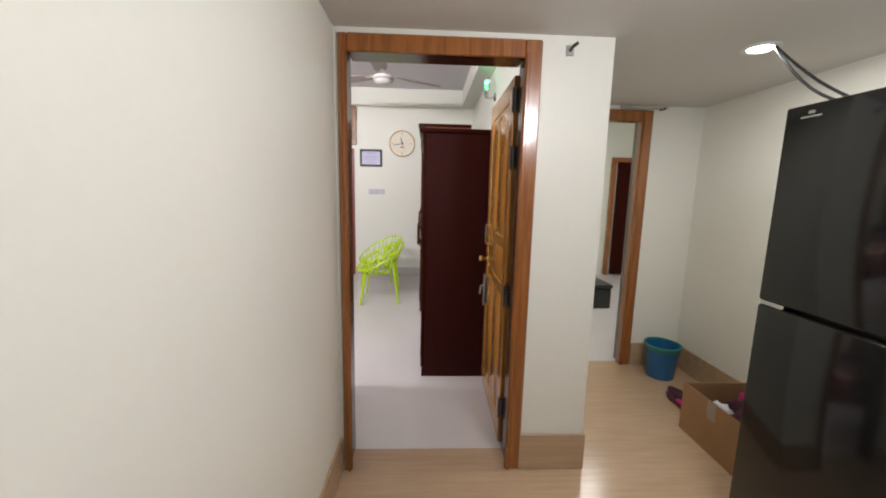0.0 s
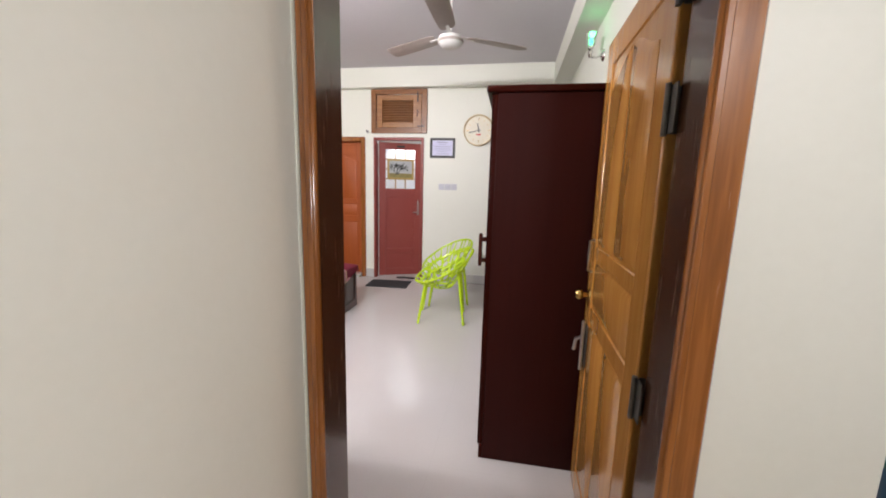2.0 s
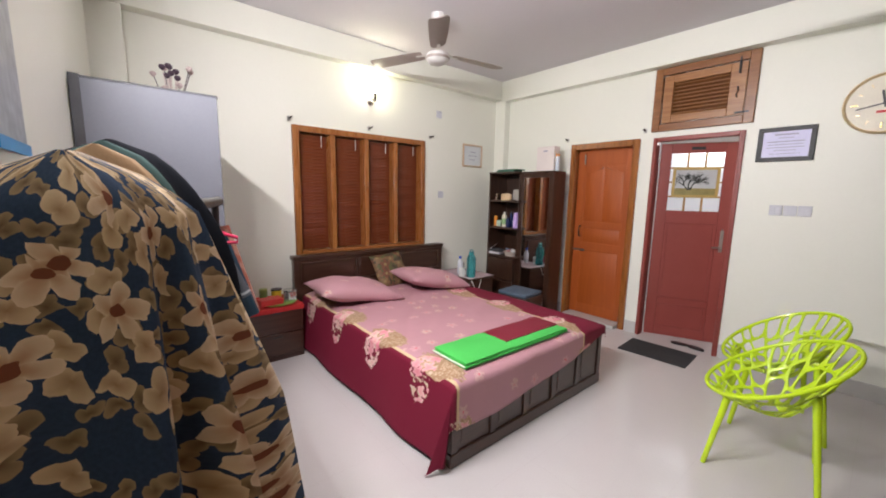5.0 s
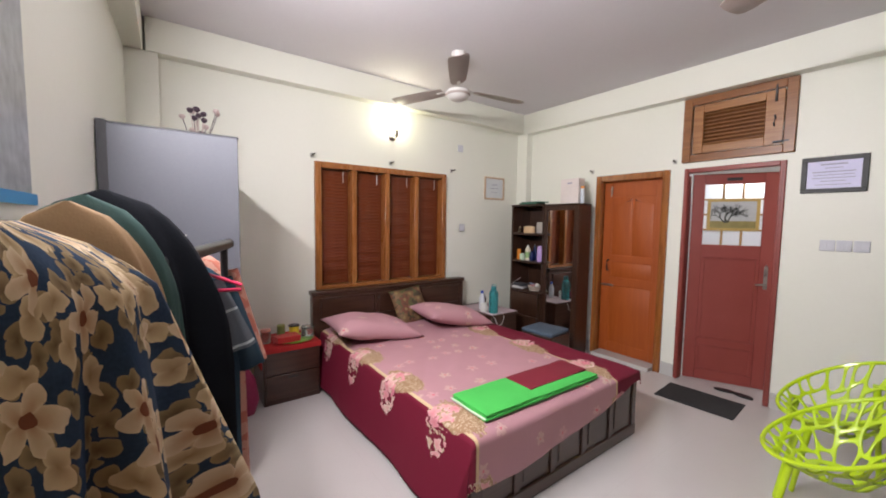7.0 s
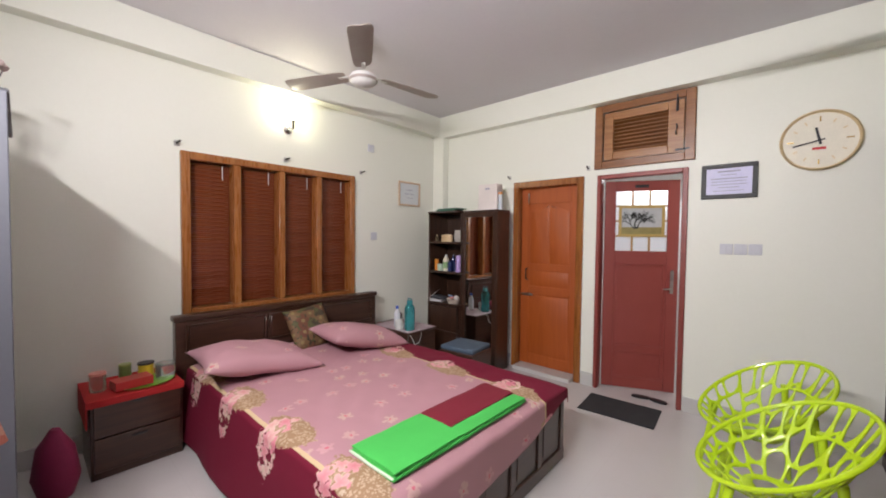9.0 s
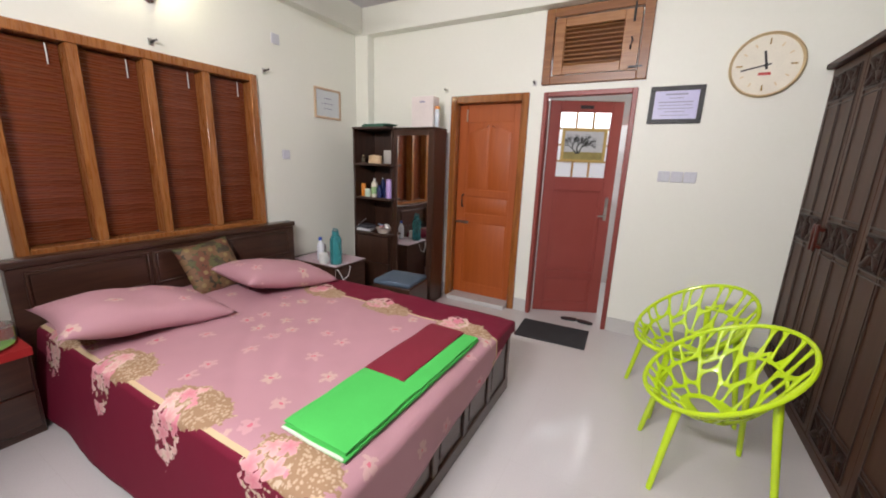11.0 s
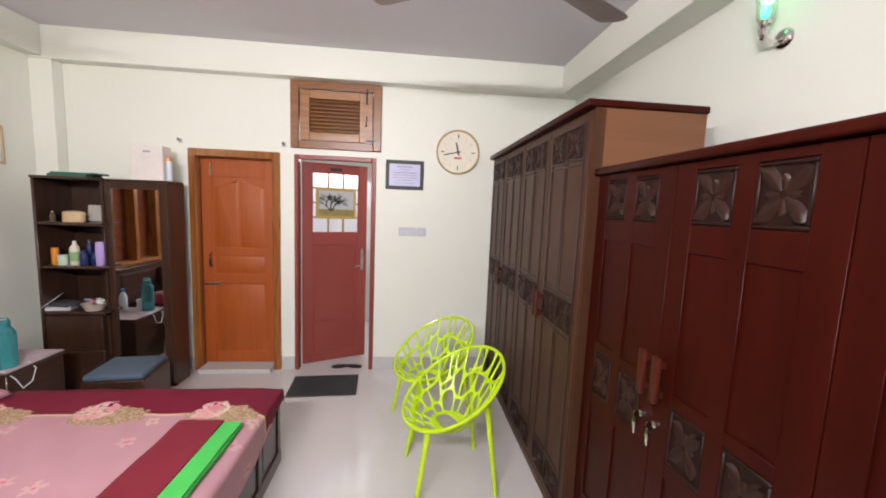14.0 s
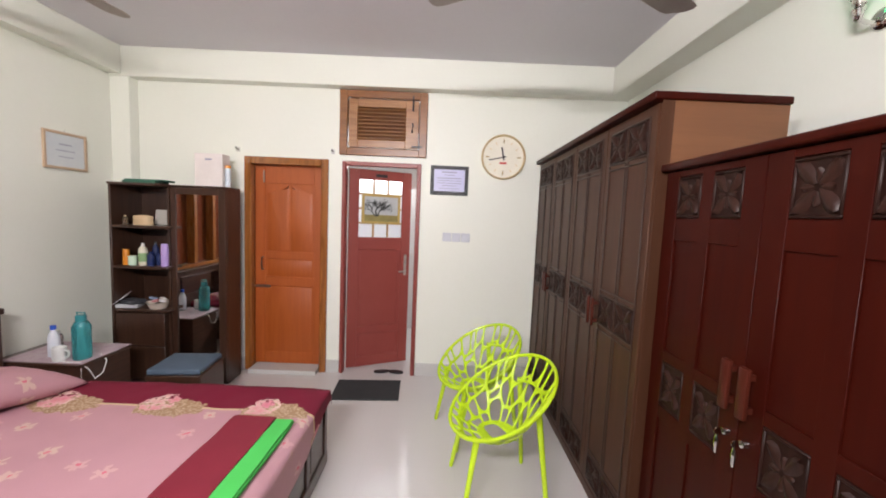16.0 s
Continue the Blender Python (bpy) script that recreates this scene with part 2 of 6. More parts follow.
def rod(points, radius, seg=8, bm=None):
    """A round bar along points; radius a number or one for each point."""
    bm = bm or bmesh.new()
    pts = [Vector(p) for p in points]
    rad = radius if isinstance(radius, (list, tuple)) else [radius] * len(pts)
    rings = []
    up = Vector((0.13, 0.27, 0.95)).normalized()
    for i, p in enumerate(pts):
        d = (pts[min(i + 1, len(pts) - 1)] - pts[max(i - 1, 0)]).normalized()
        a = d.cross(up)
        a = a.normalized() if a.length > 1e-4 else d.orthogonal().normalized()
        b = d.cross(a)
        rings.append([bm.verts.new(p + rad[i] * (a * math.cos(2 * math.pi * k / seg) + b * math.sin(2 * math.pi * k / seg))) for k in range(seg)])
    for r, s in zip(rings, rings[1:]):
        for k in range(seg):
            bm.faces.new((r[k], r[(k + 1) % seg], s[(k + 1) % seg], s[k]))
    bm.faces.new(rings[0])
    bm.faces.new(rings[-1][::-1])
    return bm


def prism(outline, depth, inset=0.0, rise=0.0, axis="y"):
    """A plate of an outline (x, z) that reaches depth back from y = 0; with inset, its front face steps by rise."""
    bm = bmesh.new()
    f = bm.faces.new([bm.verts.new((x, 0, z)) for x, z in outline])
    bm.normal_update()
    if f.normal.y > 0:
        f.normal_flip()
    r = bmesh.ops.extrude_face_region(bm, geom=[f])
    bmesh.ops.translate(bm, vec=(0, depth, 0), verts=[v for v in r["geom"] if isinstance(v, bmesh.types.BMVert)])
    front = max((x for x in bm.faces if len(x.verts) == len(outline)), key=lambda x: -x.calc_center_median().y)
    if inset:
        bmesh.ops.inset_region(bm, faces=[front], thickness=inset, depth=0)
        bmesh.ops.translate(bm, vec=(0, -rise, 0), verts=list(front.verts))
    bmesh.ops.recalc_face_normals(bm, faces=bm.faces)
    return bm


def mesh_of(bm, mat, smooth=None):
    me = bpy.data.meshes.new("mesh")
    bmesh.ops.recalc_face_normals(bm, faces=bm.faces)
    bm.to_mesh(me)
    bm.free()
    me.materials.append(mat)
    if smooth is not None:
        me.polygons.foreach_set("use_smooth", [True] * len(me.polygons))
        me.set_sharp_from_angle(angle=radians(smooth))
    return me


PLACE = {}


def thing(name, m=None, label="", category="", group=""):
    ob = new(name)
    ob.empty_display_size = 0.1
    m = m or Matrix()
    ob.matrix_basis = m
    PLACE[ob] = m
    return tagged(ob, label, category, group)


def part(name, bm, material, parent, label="", m=None, smooth=40, world_space=False):
    """Link a bmesh as one mesh object under a thing or under a part."""
    base = PLACE.get(parent, Matrix())
    if world_space:
        bmesh.ops.transform(bm, matrix=base.inverted(), verts=bm.verts)
    if m is not None:
        bmesh.ops.transform(bm, matrix=m, verts=bm.verts)
    ob = new(name, mesh_of(bm, material, smooth))
    ob.parent = parent
    PLACE[ob] = base
    return tagged(ob, label)


def solo(name, bm, material, label, category, group="", kind="", smooth=40, m=None):
    """One mesh that is a whole thing or a piece of the setting."""
    ob = new(name, mesh_of(bm, material, smooth))
    if m is not None:
        ob.matrix_basis = m
        PLACE[ob] = m
    else:
        PLACE[ob] = Matrix()
    return tagged(ob, label, category, group, kind)


def structure(name, bm, material, label="", smooth=None):
    return tagged(new(name, mesh_of(bm, material, smooth)), label, "", "", "structure")

# ---- the large structure ----
XW, XE, YN, ZC = -3.90, 1.00, 6.81, 3.085
ZH = 2.15
HALL = 0.12   # the corridor block lies this far north of its own numbers


def south_y(x):
    """The bedroom face of its south wall, which runs slightly askew."""
    return 2.235 + (XE - x) / (XE - XW) * 0.16


def wedge(bm, x0, x1, y0, z0, z1):
    """A stretch of the south wall from its corridor face y0 to its skewed bedroom face."""
    vs = [bm.verts.new(p) for z in (z0, z1) for p in ((x0, y0, z), (x1, y0, z), (x1, south_y(x1), z), (x0, south_y(x0), z))]
    for f in ((0, 1, 2, 3), (4, 5, 6, 7), (0, 1, 5, 4), (1, 2, 6, 5), (2, 3, 7, 6), (3, 0, 4, 7)):
        bm.faces.new([vs[i] for i in f])


structure("floor_bedroom", one((-4.05, 2.26, -0.12), (1.0, 6.95, 0)), FLOOR, "pale grey polished porcelain floor tiles")
structure("floor_hall", one((-0.30, -1.85, -0.12), (2.60, 2.14, 0)), FLOOR_HALL, "beige wood-look corridor floor tiles").location.y = HALL
structure("floor_hall_north", one((1.0, 2.14, -0.12), (2.60, 3.28, 0)), FLOOR_HALL, "beige wood-look corridor floor tiles").location.y = HALL
structure("floor_next_room", one((1.0, 3.28, -0.12), (5.2, 8.4, 0)), FLOOR, "pale grey polished floor tiles").location.y = HALL
structure("floor_balcony", one((-3.0, 6.95, -0.12), (0.6, 9.0, -0.002)), FLOOR, "pale grey floor tiles beyond the red door")

bm = bmesh.new()
wedge(bm, -4.05, -0.140, 2.11, 0, ZC)
wedge(bm, -0.140, 0.775, 2.11, 2.125, ZC)
wedge(bm, 0.775, XE, 2.11, 0, ZC)
structure("wall_south", bm, WALL, "cream painted wall between corridor and bedroom")
structure("wall_west", boxes(((-4.05, 2.0, 0), (XW, 3.798, ZC)), ((-4.05, 3.798, 0), (XW, 5.420, 0.845)), ((-4.05, 3.798, 2.163), (XW, 5.420, ZC)),
          ((-4.05, 5.420, 0), (XW, 6.95, ZC))), WALL, "cream painted wall with the shuttered window")
structure("wall_north", boxes(((XW, YN, 0), (-2.69, 6.95, ZC)), ((-2.69, YN, 2.140), (-1.88, 6.95, ZC)), ((-1.88, YN, 0), (-1.742, 6.95, 2.193)),
          ((-1.742, YN, 2.135), (-0.970, 6.95, 2.193)), ((-0.970, YN, 0), (XE, 6.95, 2.193)), ((-1.88, YN, 2.193), (-1.776, 6.95, ZC)),
          ((-0.926, YN, 2.193), (XE, 6.95, ZC)), ((-1.776, YN, 2.812), (-0.926, 6.95, ZC))), WALL, "cream painted wall with two doors and a louvred vent")
structure("wall_east", boxes(((XE, 2.11, 0), (1.098, 6.95, ZC))), WALL, "cream painted wall behind the wardrobes")
structure("ceiling_bedroom", one((-4.05, 1.99, ZC), (1.098, 6.95, ZC + 0.1)), CEIL, "greyish white painted ceiling")
structure("beam_west", one((XW, south_y(XW) + 0.12, 2.83), (-3.78, 6.69, ZC - 0.001), 0.004), WALL, "cream painted concrete beam")
structure("beam_north", one((XW, 6.69, 2.814), (0.80, YN, ZC - 0.001), 0.004), WALL, "cream painted concrete beam")
structure("beam_east", one((0.80, 2.45, 2.814), (XE, YN, ZC - 0.001), 0.004), WALL, "cream painted concrete beam")
structure("beam_south", one((XW, 2.20, 2.814), (XE, 2.50, ZC - 0.001), 0.004), WALL, "cream painted concrete beam")
structure("column_northwest", one((XW, 6.70, 0), (-3.72, YN, 2.814), 0.004), WALL, "cream painted column")
structure("column_southwest", one((XW, 2.30, 0), (-3.74, 2.59, 2.814), 0.004), WALL, "cream painted column")

# corridor shell
structure("wall_hall_west", one((-0.30, -1.85, 0), (-0.156, 1.99, ZH)), WALL_HALL, "ivory painted corridor wall").location.y = HALL
structure("wall_hall_pier", boxes(((0.775, 1.984, 0), (1.10, 1.99, ZH))), WALL_HALL, "ivory painted pier").location.y = HALL
structure("wall_hall_pier_side", boxes(((1.10, 1.984, 0), (1.106, 3.22, ZH))), WALL_HALL, "ivory painted pier").location.y = HALL
structure("wall_hall_head", one((-0.145, 1.984, 2.125), (0.775, 1.99, ZH)), WALL_HALL, "ivory painted wall over the door").location.y = HALL
structure("wall_hall_north", boxes(((2.035, 3.22, 0), (2.60, 3.34, ZC)), ((1.108, 3.22, 2.12), (2.035, 3.34, ZC)), ((1.108, 3.22, 0), (1.165, 3.34, 2.12))), WALL_HALL, "ivory painted wall with a doorway").location.y = HALL
structure("wall_hall_east", one((2.45, -1.85, 0), (2.60, 3.22, ZH)), WALL_HALL, "ivory painted corridor wall").location.y = HALL
structure("wall_hall_south", one((-0.30, -2.0, 0), (2.60, -1.85, ZH)), WALL_HALL, "ivory painted corridor wall").location.y = HALL
structure("ceiling_hall", one((-0.30, -2.0, ZH), (2.60, 1.99, ZH + 0.1)), CEIL_HALL, "white painted low corridor ceiling").location.y = HALL
structure("ceiling_hall_north", one((1.108, 1.99, ZH), (2.60, 3.22, ZH + 0.1)), CEIL_HALL, "white painted low corridor ceiling").location.y = HALL

# the room beyond the second doorway and the lit space behind the red door
structure("wall_next_room_north", one((1.075, 7.1, 0), (5.2, 7.25, ZC)), WALL, "cream wall of the next room")
structure("wall_next_room_east", one((5.05, 3.34, 0), (5.2, 7.1, ZC)), WALL, "cream wall of the next room")
structure("wall_next_room_south", one((2.60, 3.22, 0), (5.05, 3.34, ZC)), WALL, "cream wall of the next room")
structure("ceiling_next_room", one((1.075, 3.34, ZC), (5.2, 7.25, ZC + 0.1)), CEIL, "greyish white painted ceiling")
WHITE_WALL = mottled("white_wall_paint", (0.74, 0.75, 0.76), (0.79, 0.80, 0.81), 0.5, 2, 50, 0.04)
structure("wall_balcony_north", one((-3.0, 8.4, 0), (0.6, 8.55, ZC)), WHITE_WALL, "white wall beyond the red door")
structure("wall_balcony_west", one((-3.0, 6.95, 0), (-2.85, 8.4, ZC)), WHITE_WALL, "white wall beyond the red door")
structure("wall_balcony_east", one((0.45, 6.95, 0), (0.6, 8.4, ZC)), WHITE_WALL, "white wall beyond the red door")
structure("ceiling_balcony", one((-3.0, 6.95, ZC), (0.6, 8.55, ZC + 0.1)), WHITE_WALL, "white ceiling beyond the red door")

# skirting
structure("baseboard_bedroom_north", boxes(((-1.872, YN - 0.014, 0), (-1.744, YN, 0.13)), ((-0.966, YN - 0.014, 0), (XE, YN, 0.13)), ((-3.72, YN - 0.014, 0), (-2.696, YN, 0.13)), bevel=0.002), SKIRT, "grey tile skirting")
structure("baseboard_bedroom_west", boxes(((XW, 2.6, 0), (XW + 0.014, 6.69, 0.13)), bevel=0.002), SKIRT, "grey tile skirting")
structure("baseboard_bedroom_east", boxes(((XE - 0.014, 2.25, 0), (XE, 6.79, 0.13)), bevel=0.002), SKIRT, "grey tile skirting")
structure("baseboard_hall_west", boxes(((-0.156, -1.8, 0), (-0.144, 1.97, 0.195)), bevel=0.003), SKIRT_HALL, "beige tile skirting").location.y = HALL
structure("baseboard_hall_pier", boxes(((0.768, 1.972, 0), (1.118, 1.984, 0.199)), ((1.106, 1.984, 0), (1.118, 3.20, 0.199)), bevel=0.003), SKIRT_HALL, "beige tile skirting").location.y = HALL
structure("baseboard_hall_east", boxes(((2.438, -1.8, 0), (2.45, 3.208, 0.195)), ((2.040, 3.208, 0), (2.45, 3.22, 0.195)), bevel=0.003), SKIRT_HALL, "beige tile skirting").location.y = HALL


# ---- doors, window, vent ----
def door_frame(name, x0, x1, y0, y1, top, face, mat, dark, label, front=0.075):
    """A rebated timber frame round an opening; face is its width in front."""
    fl, fright = face if isinstance(face, tuple) else (face, face)
    face = fright
    fr = tagged(thing(name, pose((x0 + x1) / 2, y0, 0)), label, "", "", "structure")
    for nm, a, b in (("jamb", x0, x0 + fl), ("jamb", x1 - fright, x1)):
        part(nm, boxes(((a, y0, 0), (b, y0 + front, top)), bevel=0.006), mat, fr, world_space=True)
        inner = (a, b - 0.016) if a == x0 else (a + 0.016, b)
        part("inner_jamb", boxes(((inner[0], y0 + front, 0), (inner[1], y1, top - 0.016)), bevel=0.004), dark, fr, "inner jamb of the door frame", world_space=True)
        bead = (b - 0.022, b - 0.006) if a == x0 else (a + 0.006, a + 0.022)
        part("bead", boxes(((bead[0], y0 - 0.007, 0), (bead[1], y0 + 0.0, top - face + 0.02)), bevel=0.003), mat, fr, world_space=True)
    part("head_jamb", boxes(((x0 + fl, y0, top - face), (x1 - face, y0 + front, top)), bevel=0.005), mat, fr, world_space=True)
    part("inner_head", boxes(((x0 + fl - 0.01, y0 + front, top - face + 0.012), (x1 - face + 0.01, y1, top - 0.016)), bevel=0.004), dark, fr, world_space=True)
    return fr


def wavy_top(x0, x1, z0, z1, side):
    """Outline of a cathedral panel: a swept shoulder that rises towards one side."""
    pts = [(x0, z0), (x1, z0)]
    for i in range(13):
        t = i / 12
        x = x1 + (x0 - x1) * t
        s = t if side > 0 else 1 - t
        pts.append((x, z1 - 0.085 * (0.5 - 0.5 * math.cos(math.pi * min(1, max(0, (s - 0.15) / 0.7)))) - 0.012 * math.sin(math.pi * 2 * s)))
    return pts


def panel_leaf(parent, w, h, t, mat, panels, both=True):
    """A framed leaf: a slab with raised and fielded panels on both faces. Local: x along the width from the hinge, front at y = 0."""
    leaf = part("leaf", one((0, 0.006, 0), (w, t - 0.006, h), 0.003), mat, parent)
    edges_x = (0.105, w - 0.105)
    for nm, lo, hi in (("stile", (0, 0, 0), (edges_x[0], t, h)), ("stile", (edges_x[1], 0, 0), (w, t, h))):
        part(nm, one(lo, hi, 0.004), mat, parent)
    rows = sorted({(round(min(q[1] for q in p), 3), round(max(q[1] for q in p), 3)) for p in panels})
    prev = 0.0
    merged = []
    for a, b in rows:
        if merged and a < merged[-1][1]:
            merged[-1] = (merged[-1][0], max(b, merged[-1][1]))
        else:
            merged.append((a, b))
    for a, b in merged:
        part("rail", one((edges_x[0], 0.0005, prev), (edges_x[1], t - 0.0005, a - 0.012), 0.004), mat, parent)
        prev = b + 0.012
    part("rail", one((edges_x[0], 0.0005, prev), (edges_x[1], t - 0.0005, h), 0.004), mat, parent)
    for p in panels:
        part("raised_panel", prism(p, 0.008, 0.028, 0.008), mat, parent, m=pose(0, 0.0045, 0))
        if both:
            back = prism(p, 0.008, 0.028, 0.008)
            bmesh.ops.scale(back, vec=(1, -1, 1), verts=back.verts)
            part("raised_panel", back, mat, parent, m=pose(0, t - 0.0045, 0))
    return leaf


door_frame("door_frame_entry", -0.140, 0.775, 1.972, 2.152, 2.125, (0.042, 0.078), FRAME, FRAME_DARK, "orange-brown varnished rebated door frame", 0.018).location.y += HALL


# the entry door stands open along the side of the wardrobe: local x runs away from the hinge
DW = 0.765
entry = tagged(thing("door_entry", pose(0.737, 2.178 + HALL, 0.012, 0, 0, 89)), "open honey-varnished panelled wooden door", "door", "", "structure")
ent_panels = [wavy_top(0.125, DW / 2 - 0.02, 1.20, 1.90, 1), wavy_top(DW / 2 + 0.02, DW - 0.125, 1.20, 1.90, -1),
              [(0.125, 0.93), (DW - 0.125, 0.93), (DW - 0.125, 1.12), (0.125, 1.12)],
              [(0.125, 0.14), (DW / 2 - 0.02, 0.14), (DW / 2 - 0.02, 0.84), (0.125, 0.84)], [(DW / 2 + 0.02, 0.14), (DW - 0.125, 0.14), (DW - 0.125, 0.84), (DW / 2 + 0.02, 0.84)]]
panel_leaf(entry, DW, 2.02, 0.04, LEAF, ent_panels)
for z in (0.22, 0.878, 1.614, 1.90):
    part("hinge", boxes(((-0.045, 0.034, z - 0.055), (-0.002, 0.037, z + 0.055)), ((-0.0005, -0.001, z - 0.055), (0.0, 0.03, z + 0.055))), DARK_STEEL, entry, "worn steel butt hinge")
    part("hinge_pin", lathe([(0, -0.06), (0.007, -0.06), (0.007, 0.06), (0, 0.06)], 10, m=pose(-0.006, 0.043, z)), DARK_STEEL, entry)
knob = part("door_knob", lathe([(0, 0.062), (0.018, 0.060), (0.026, 0.050), (0.026, 0.040), (0.012, 0.028), (0.010, 0.008), (0.027, 0.006), (0.029, 0)], 20, m=pose(DW - 0.065, 0.04, 0.962, -90, 0, 0)), BRASS, entry, "brass door knob")
part("back_knob", lathe([(0, 0.062), (0.018, 0.060), (0.026, 0.050), (0.026, 0.040), (0.012, 0.028), (0.010, 0.008), (0.027, 0.006), (0.029, 0)], 20, m=pose(DW - 0.065, 0, 0.962, 90, 0, 0)), BRASS, entry, "brass door knob")
bolt = part("tower_bolt", boxes(((DW - 0.120, 0.04, 0.64), (DW - 0.070, 0.048, 0.83)), bevel=0.001), DARK_STEEL, entry, "steel sliding bolt")
part("bolt_bar", rod([(DW - 0.095, 0.058, 0.62), (DW - 0.095, 0.058, 0.85)], 0.009), STEEL, bolt)
part("bolt_tongue", rod([(DW - 0.095, 0.058, 0.78), (DW - 0.060, 0.080, 0.75), (DW - 0.035, 0.082, 0.69)], 0.008), STEEL, bolt)
part("pull_handle", rod([(DW - 0.075, 0.04, 1.07), (DW - 0.075, 0.058, 1.075), (DW - 0.075, 0.060, 1.14), (DW - 0.075, 0.058, 1.205), (DW - 0.075, 0.04, 1.21)], 0.006), STEEL, entry, "steel pull handle")

# second doorway off the corridor
door_frame("door_frame_second", 1.165, 2.035, 3.205, 3.35, 2.115, 0.085, FRAME, FRAME_DARK, "orange-brown varnished door frame").location.y += HALL
curtain_rod = thing("curtain_rod", pose(1.9, 3.17, 2.13), "thin steel curtain rod on a bracket over the doorway", "curtain rod")
part("pole", rod([(1.75, 3.175, 2.128), (2.12, 3.175, 2.128)], 0.009), STEEL, curtain_rod, world_space=True)
part("bracket", boxes(((2.085, 3.165, 2.116), (2.10, 3.22, 2.132))), DARK_STEEL, curtain_rod, world_space=True)
curtain_rod.location.y += HALL
next_door = tagged(thing("door_next_room", pose(3.75, 7.1, 0)), "red-brown wooden door in the next room", "door", "", "structure")
part("leaf", one((3.66, 7.03, 0.02), (4.10, 7.07, 2.05), 0.004), WARD_A, next_door, world_space=True)
part("frame_head", one((3.55, 7.04, 2.05), (4.45, 7.095, 2.13), 0.004), FRAME, next_door, world_space=True)
part("frame_side", one((3.55, 7.04, 0), (3.63, 7.095, 2.05), 0.004), FRAME, next_door, world_space=True)
chest = thing("storage_chest", pose(2.45, 5.15, 0), "low black chest on the floor of the next room", "chest")
part("body", one((2.20, 4.95, 0), (2.66, 5.6, 0.26), 0.01), BLACK, chest, world_space=True)
part("lid", one((2.19, 4.94, 0.262), (2.67, 5.61, 0.31), 0.01), BLACK, chest, world_space=True)

# brown bathroom door, shut and set back in its frame
door_frame("door_frame_brown", -2.695, -1.875, 6.785, 6.94, 2.143, 0.07, FRAME, FRAME, "orange-brown varnished door frame")
brown = tagged(thing("door_brown", pose(-2.637, 6.885, 0.043)), "shut orange-stained panelled wooden door", "door", "", "structure")
BW = 0.704
b_panels = [wavy_top(0.13, BW / 2 - 0.012, 1.18, 1.84, 1), wavy_top(BW / 2 + 0.012, BW - 0.13, 1.18, 1.84, -1),
            [(0.13, 0.92), (BW - 0.13, 0.92), (BW - 0.13, 1.08), (0.13, 1.08)], [(0.13, 0.13), (BW - 0.13, 0.13), (BW - 0.13, 0.80), (0.13, 0.80)]]
panel_leaf(brown, BW, 2.040, 0.036, BROWN_DOOR, b_panels, both=False)
part("pull_handle", rod([(0.085, 0, 0.98), (0.085, -0.035, 0.99), (0.085, -0.038, 1.05), (0.085, -0.035, 1.10), (0.085, 0, 1.11)], 0.008), BLACK, brown, "dark pull handle")
part("bolt", boxes(((0.02, -0.008, 0.795), (0.16, 0.0, 0.82)), bevel=0.002), STEEL, brown, "steel sliding bolt")
part("bolt_bar", rod([(0.01, -0.014, 0.808), (0.15, -0.014, 0.808), (0.155, -0.034, 0.806)], 0.006), STEEL, brown)
part("latch", boxes(((0.085, -0.008, 1.86), (0.10, 0.0, 1.98)), bevel=0.002), STEEL, brown, "steel bolt")
structure("sill_brown_door", one((-2.62, 6.70, 0), (-1.95, 6.90, 0.042), 0.004), SKIRT, "pale stone threshold")

# red door, ajar, with a glazed top
door_frame("door_frame_red", -1.742, -0.970, 6.79, 6.93, 2.135, 0.042, RED_DOOR, RED_DOOR, "faded red painted door frame")
red = tagged(thing("door_red", pose(-1.695, 6.905, 0.008, 0, 0, 24)), "faded red door ajar with small glass panes", "door", "", "structure")
RW, RH = 0.662, 2.075
for lo, hi in (((0, 0, 0), (0.100, 0.036, RH)), ((RW - 0.100, 0, 0), (RW, 0.036, RH))):
    part("stile", one(lo, hi, 0.003), RED_DOOR, red)
for a, b in ((0, 0.10), (0.36, 0.43), (1.25, 1.38), (1.975, RH)):
    part("rail", one((0.100, 0.0005, a), (RW - 0.100, 0.0355, b), 0.003), RED_DOOR, red)
for a, b in ((0.10, 0.36), (0.43, 1.25)):
    part("sunk_panel", one((0.100, 0.012, a), (RW - 0.100, 0.026, b)), RED_DOOR, red)
    for lo, hi in (((0.100, 0.004, a), (0.13, 0.012, b)), ((RW - 0.13, 0.004, a), (RW - 0.100, 0.012, b)), ((0.13, 0.004, a), (RW - 0.13, 0.012, a + 0.015)), ((0.13, 0.004, b - 0.015), (RW - 0.13, 0.012, b))):
        part("moulding", one(lo, hi, 0.002), RED_DOOR, red)
MUNTIN = plain("ochre_muntin_paint", (0.36, 0.20, 0.06), 0.4)
for k in (1, 2):
    x = 0.100 + k * (RW - 0.20) / 3
    part("muntin", one((x - 0.009, 0.008, 1.38), (x + 0.009, 0.028, 1.975), 0.002), MUNTIN, red)
for k in (1, 2, 3):
    z = 1.38 + k * 0.595 / 4
    part("muntin", one((0.100, 0.009, z - 0.008), (RW - 0.100, 0.027, z + 0.008), 0.002), MUNTIN, red)
pane = part("pane", one((0.100, 0.016, 1.38), (RW - 0.100, 0.020, 1.975)), tinted("frosted_glass", (0.85, 0.88, 0.92), 0.35, 0.8), red, "frosted glass pane")
pane.visible_shadow = False
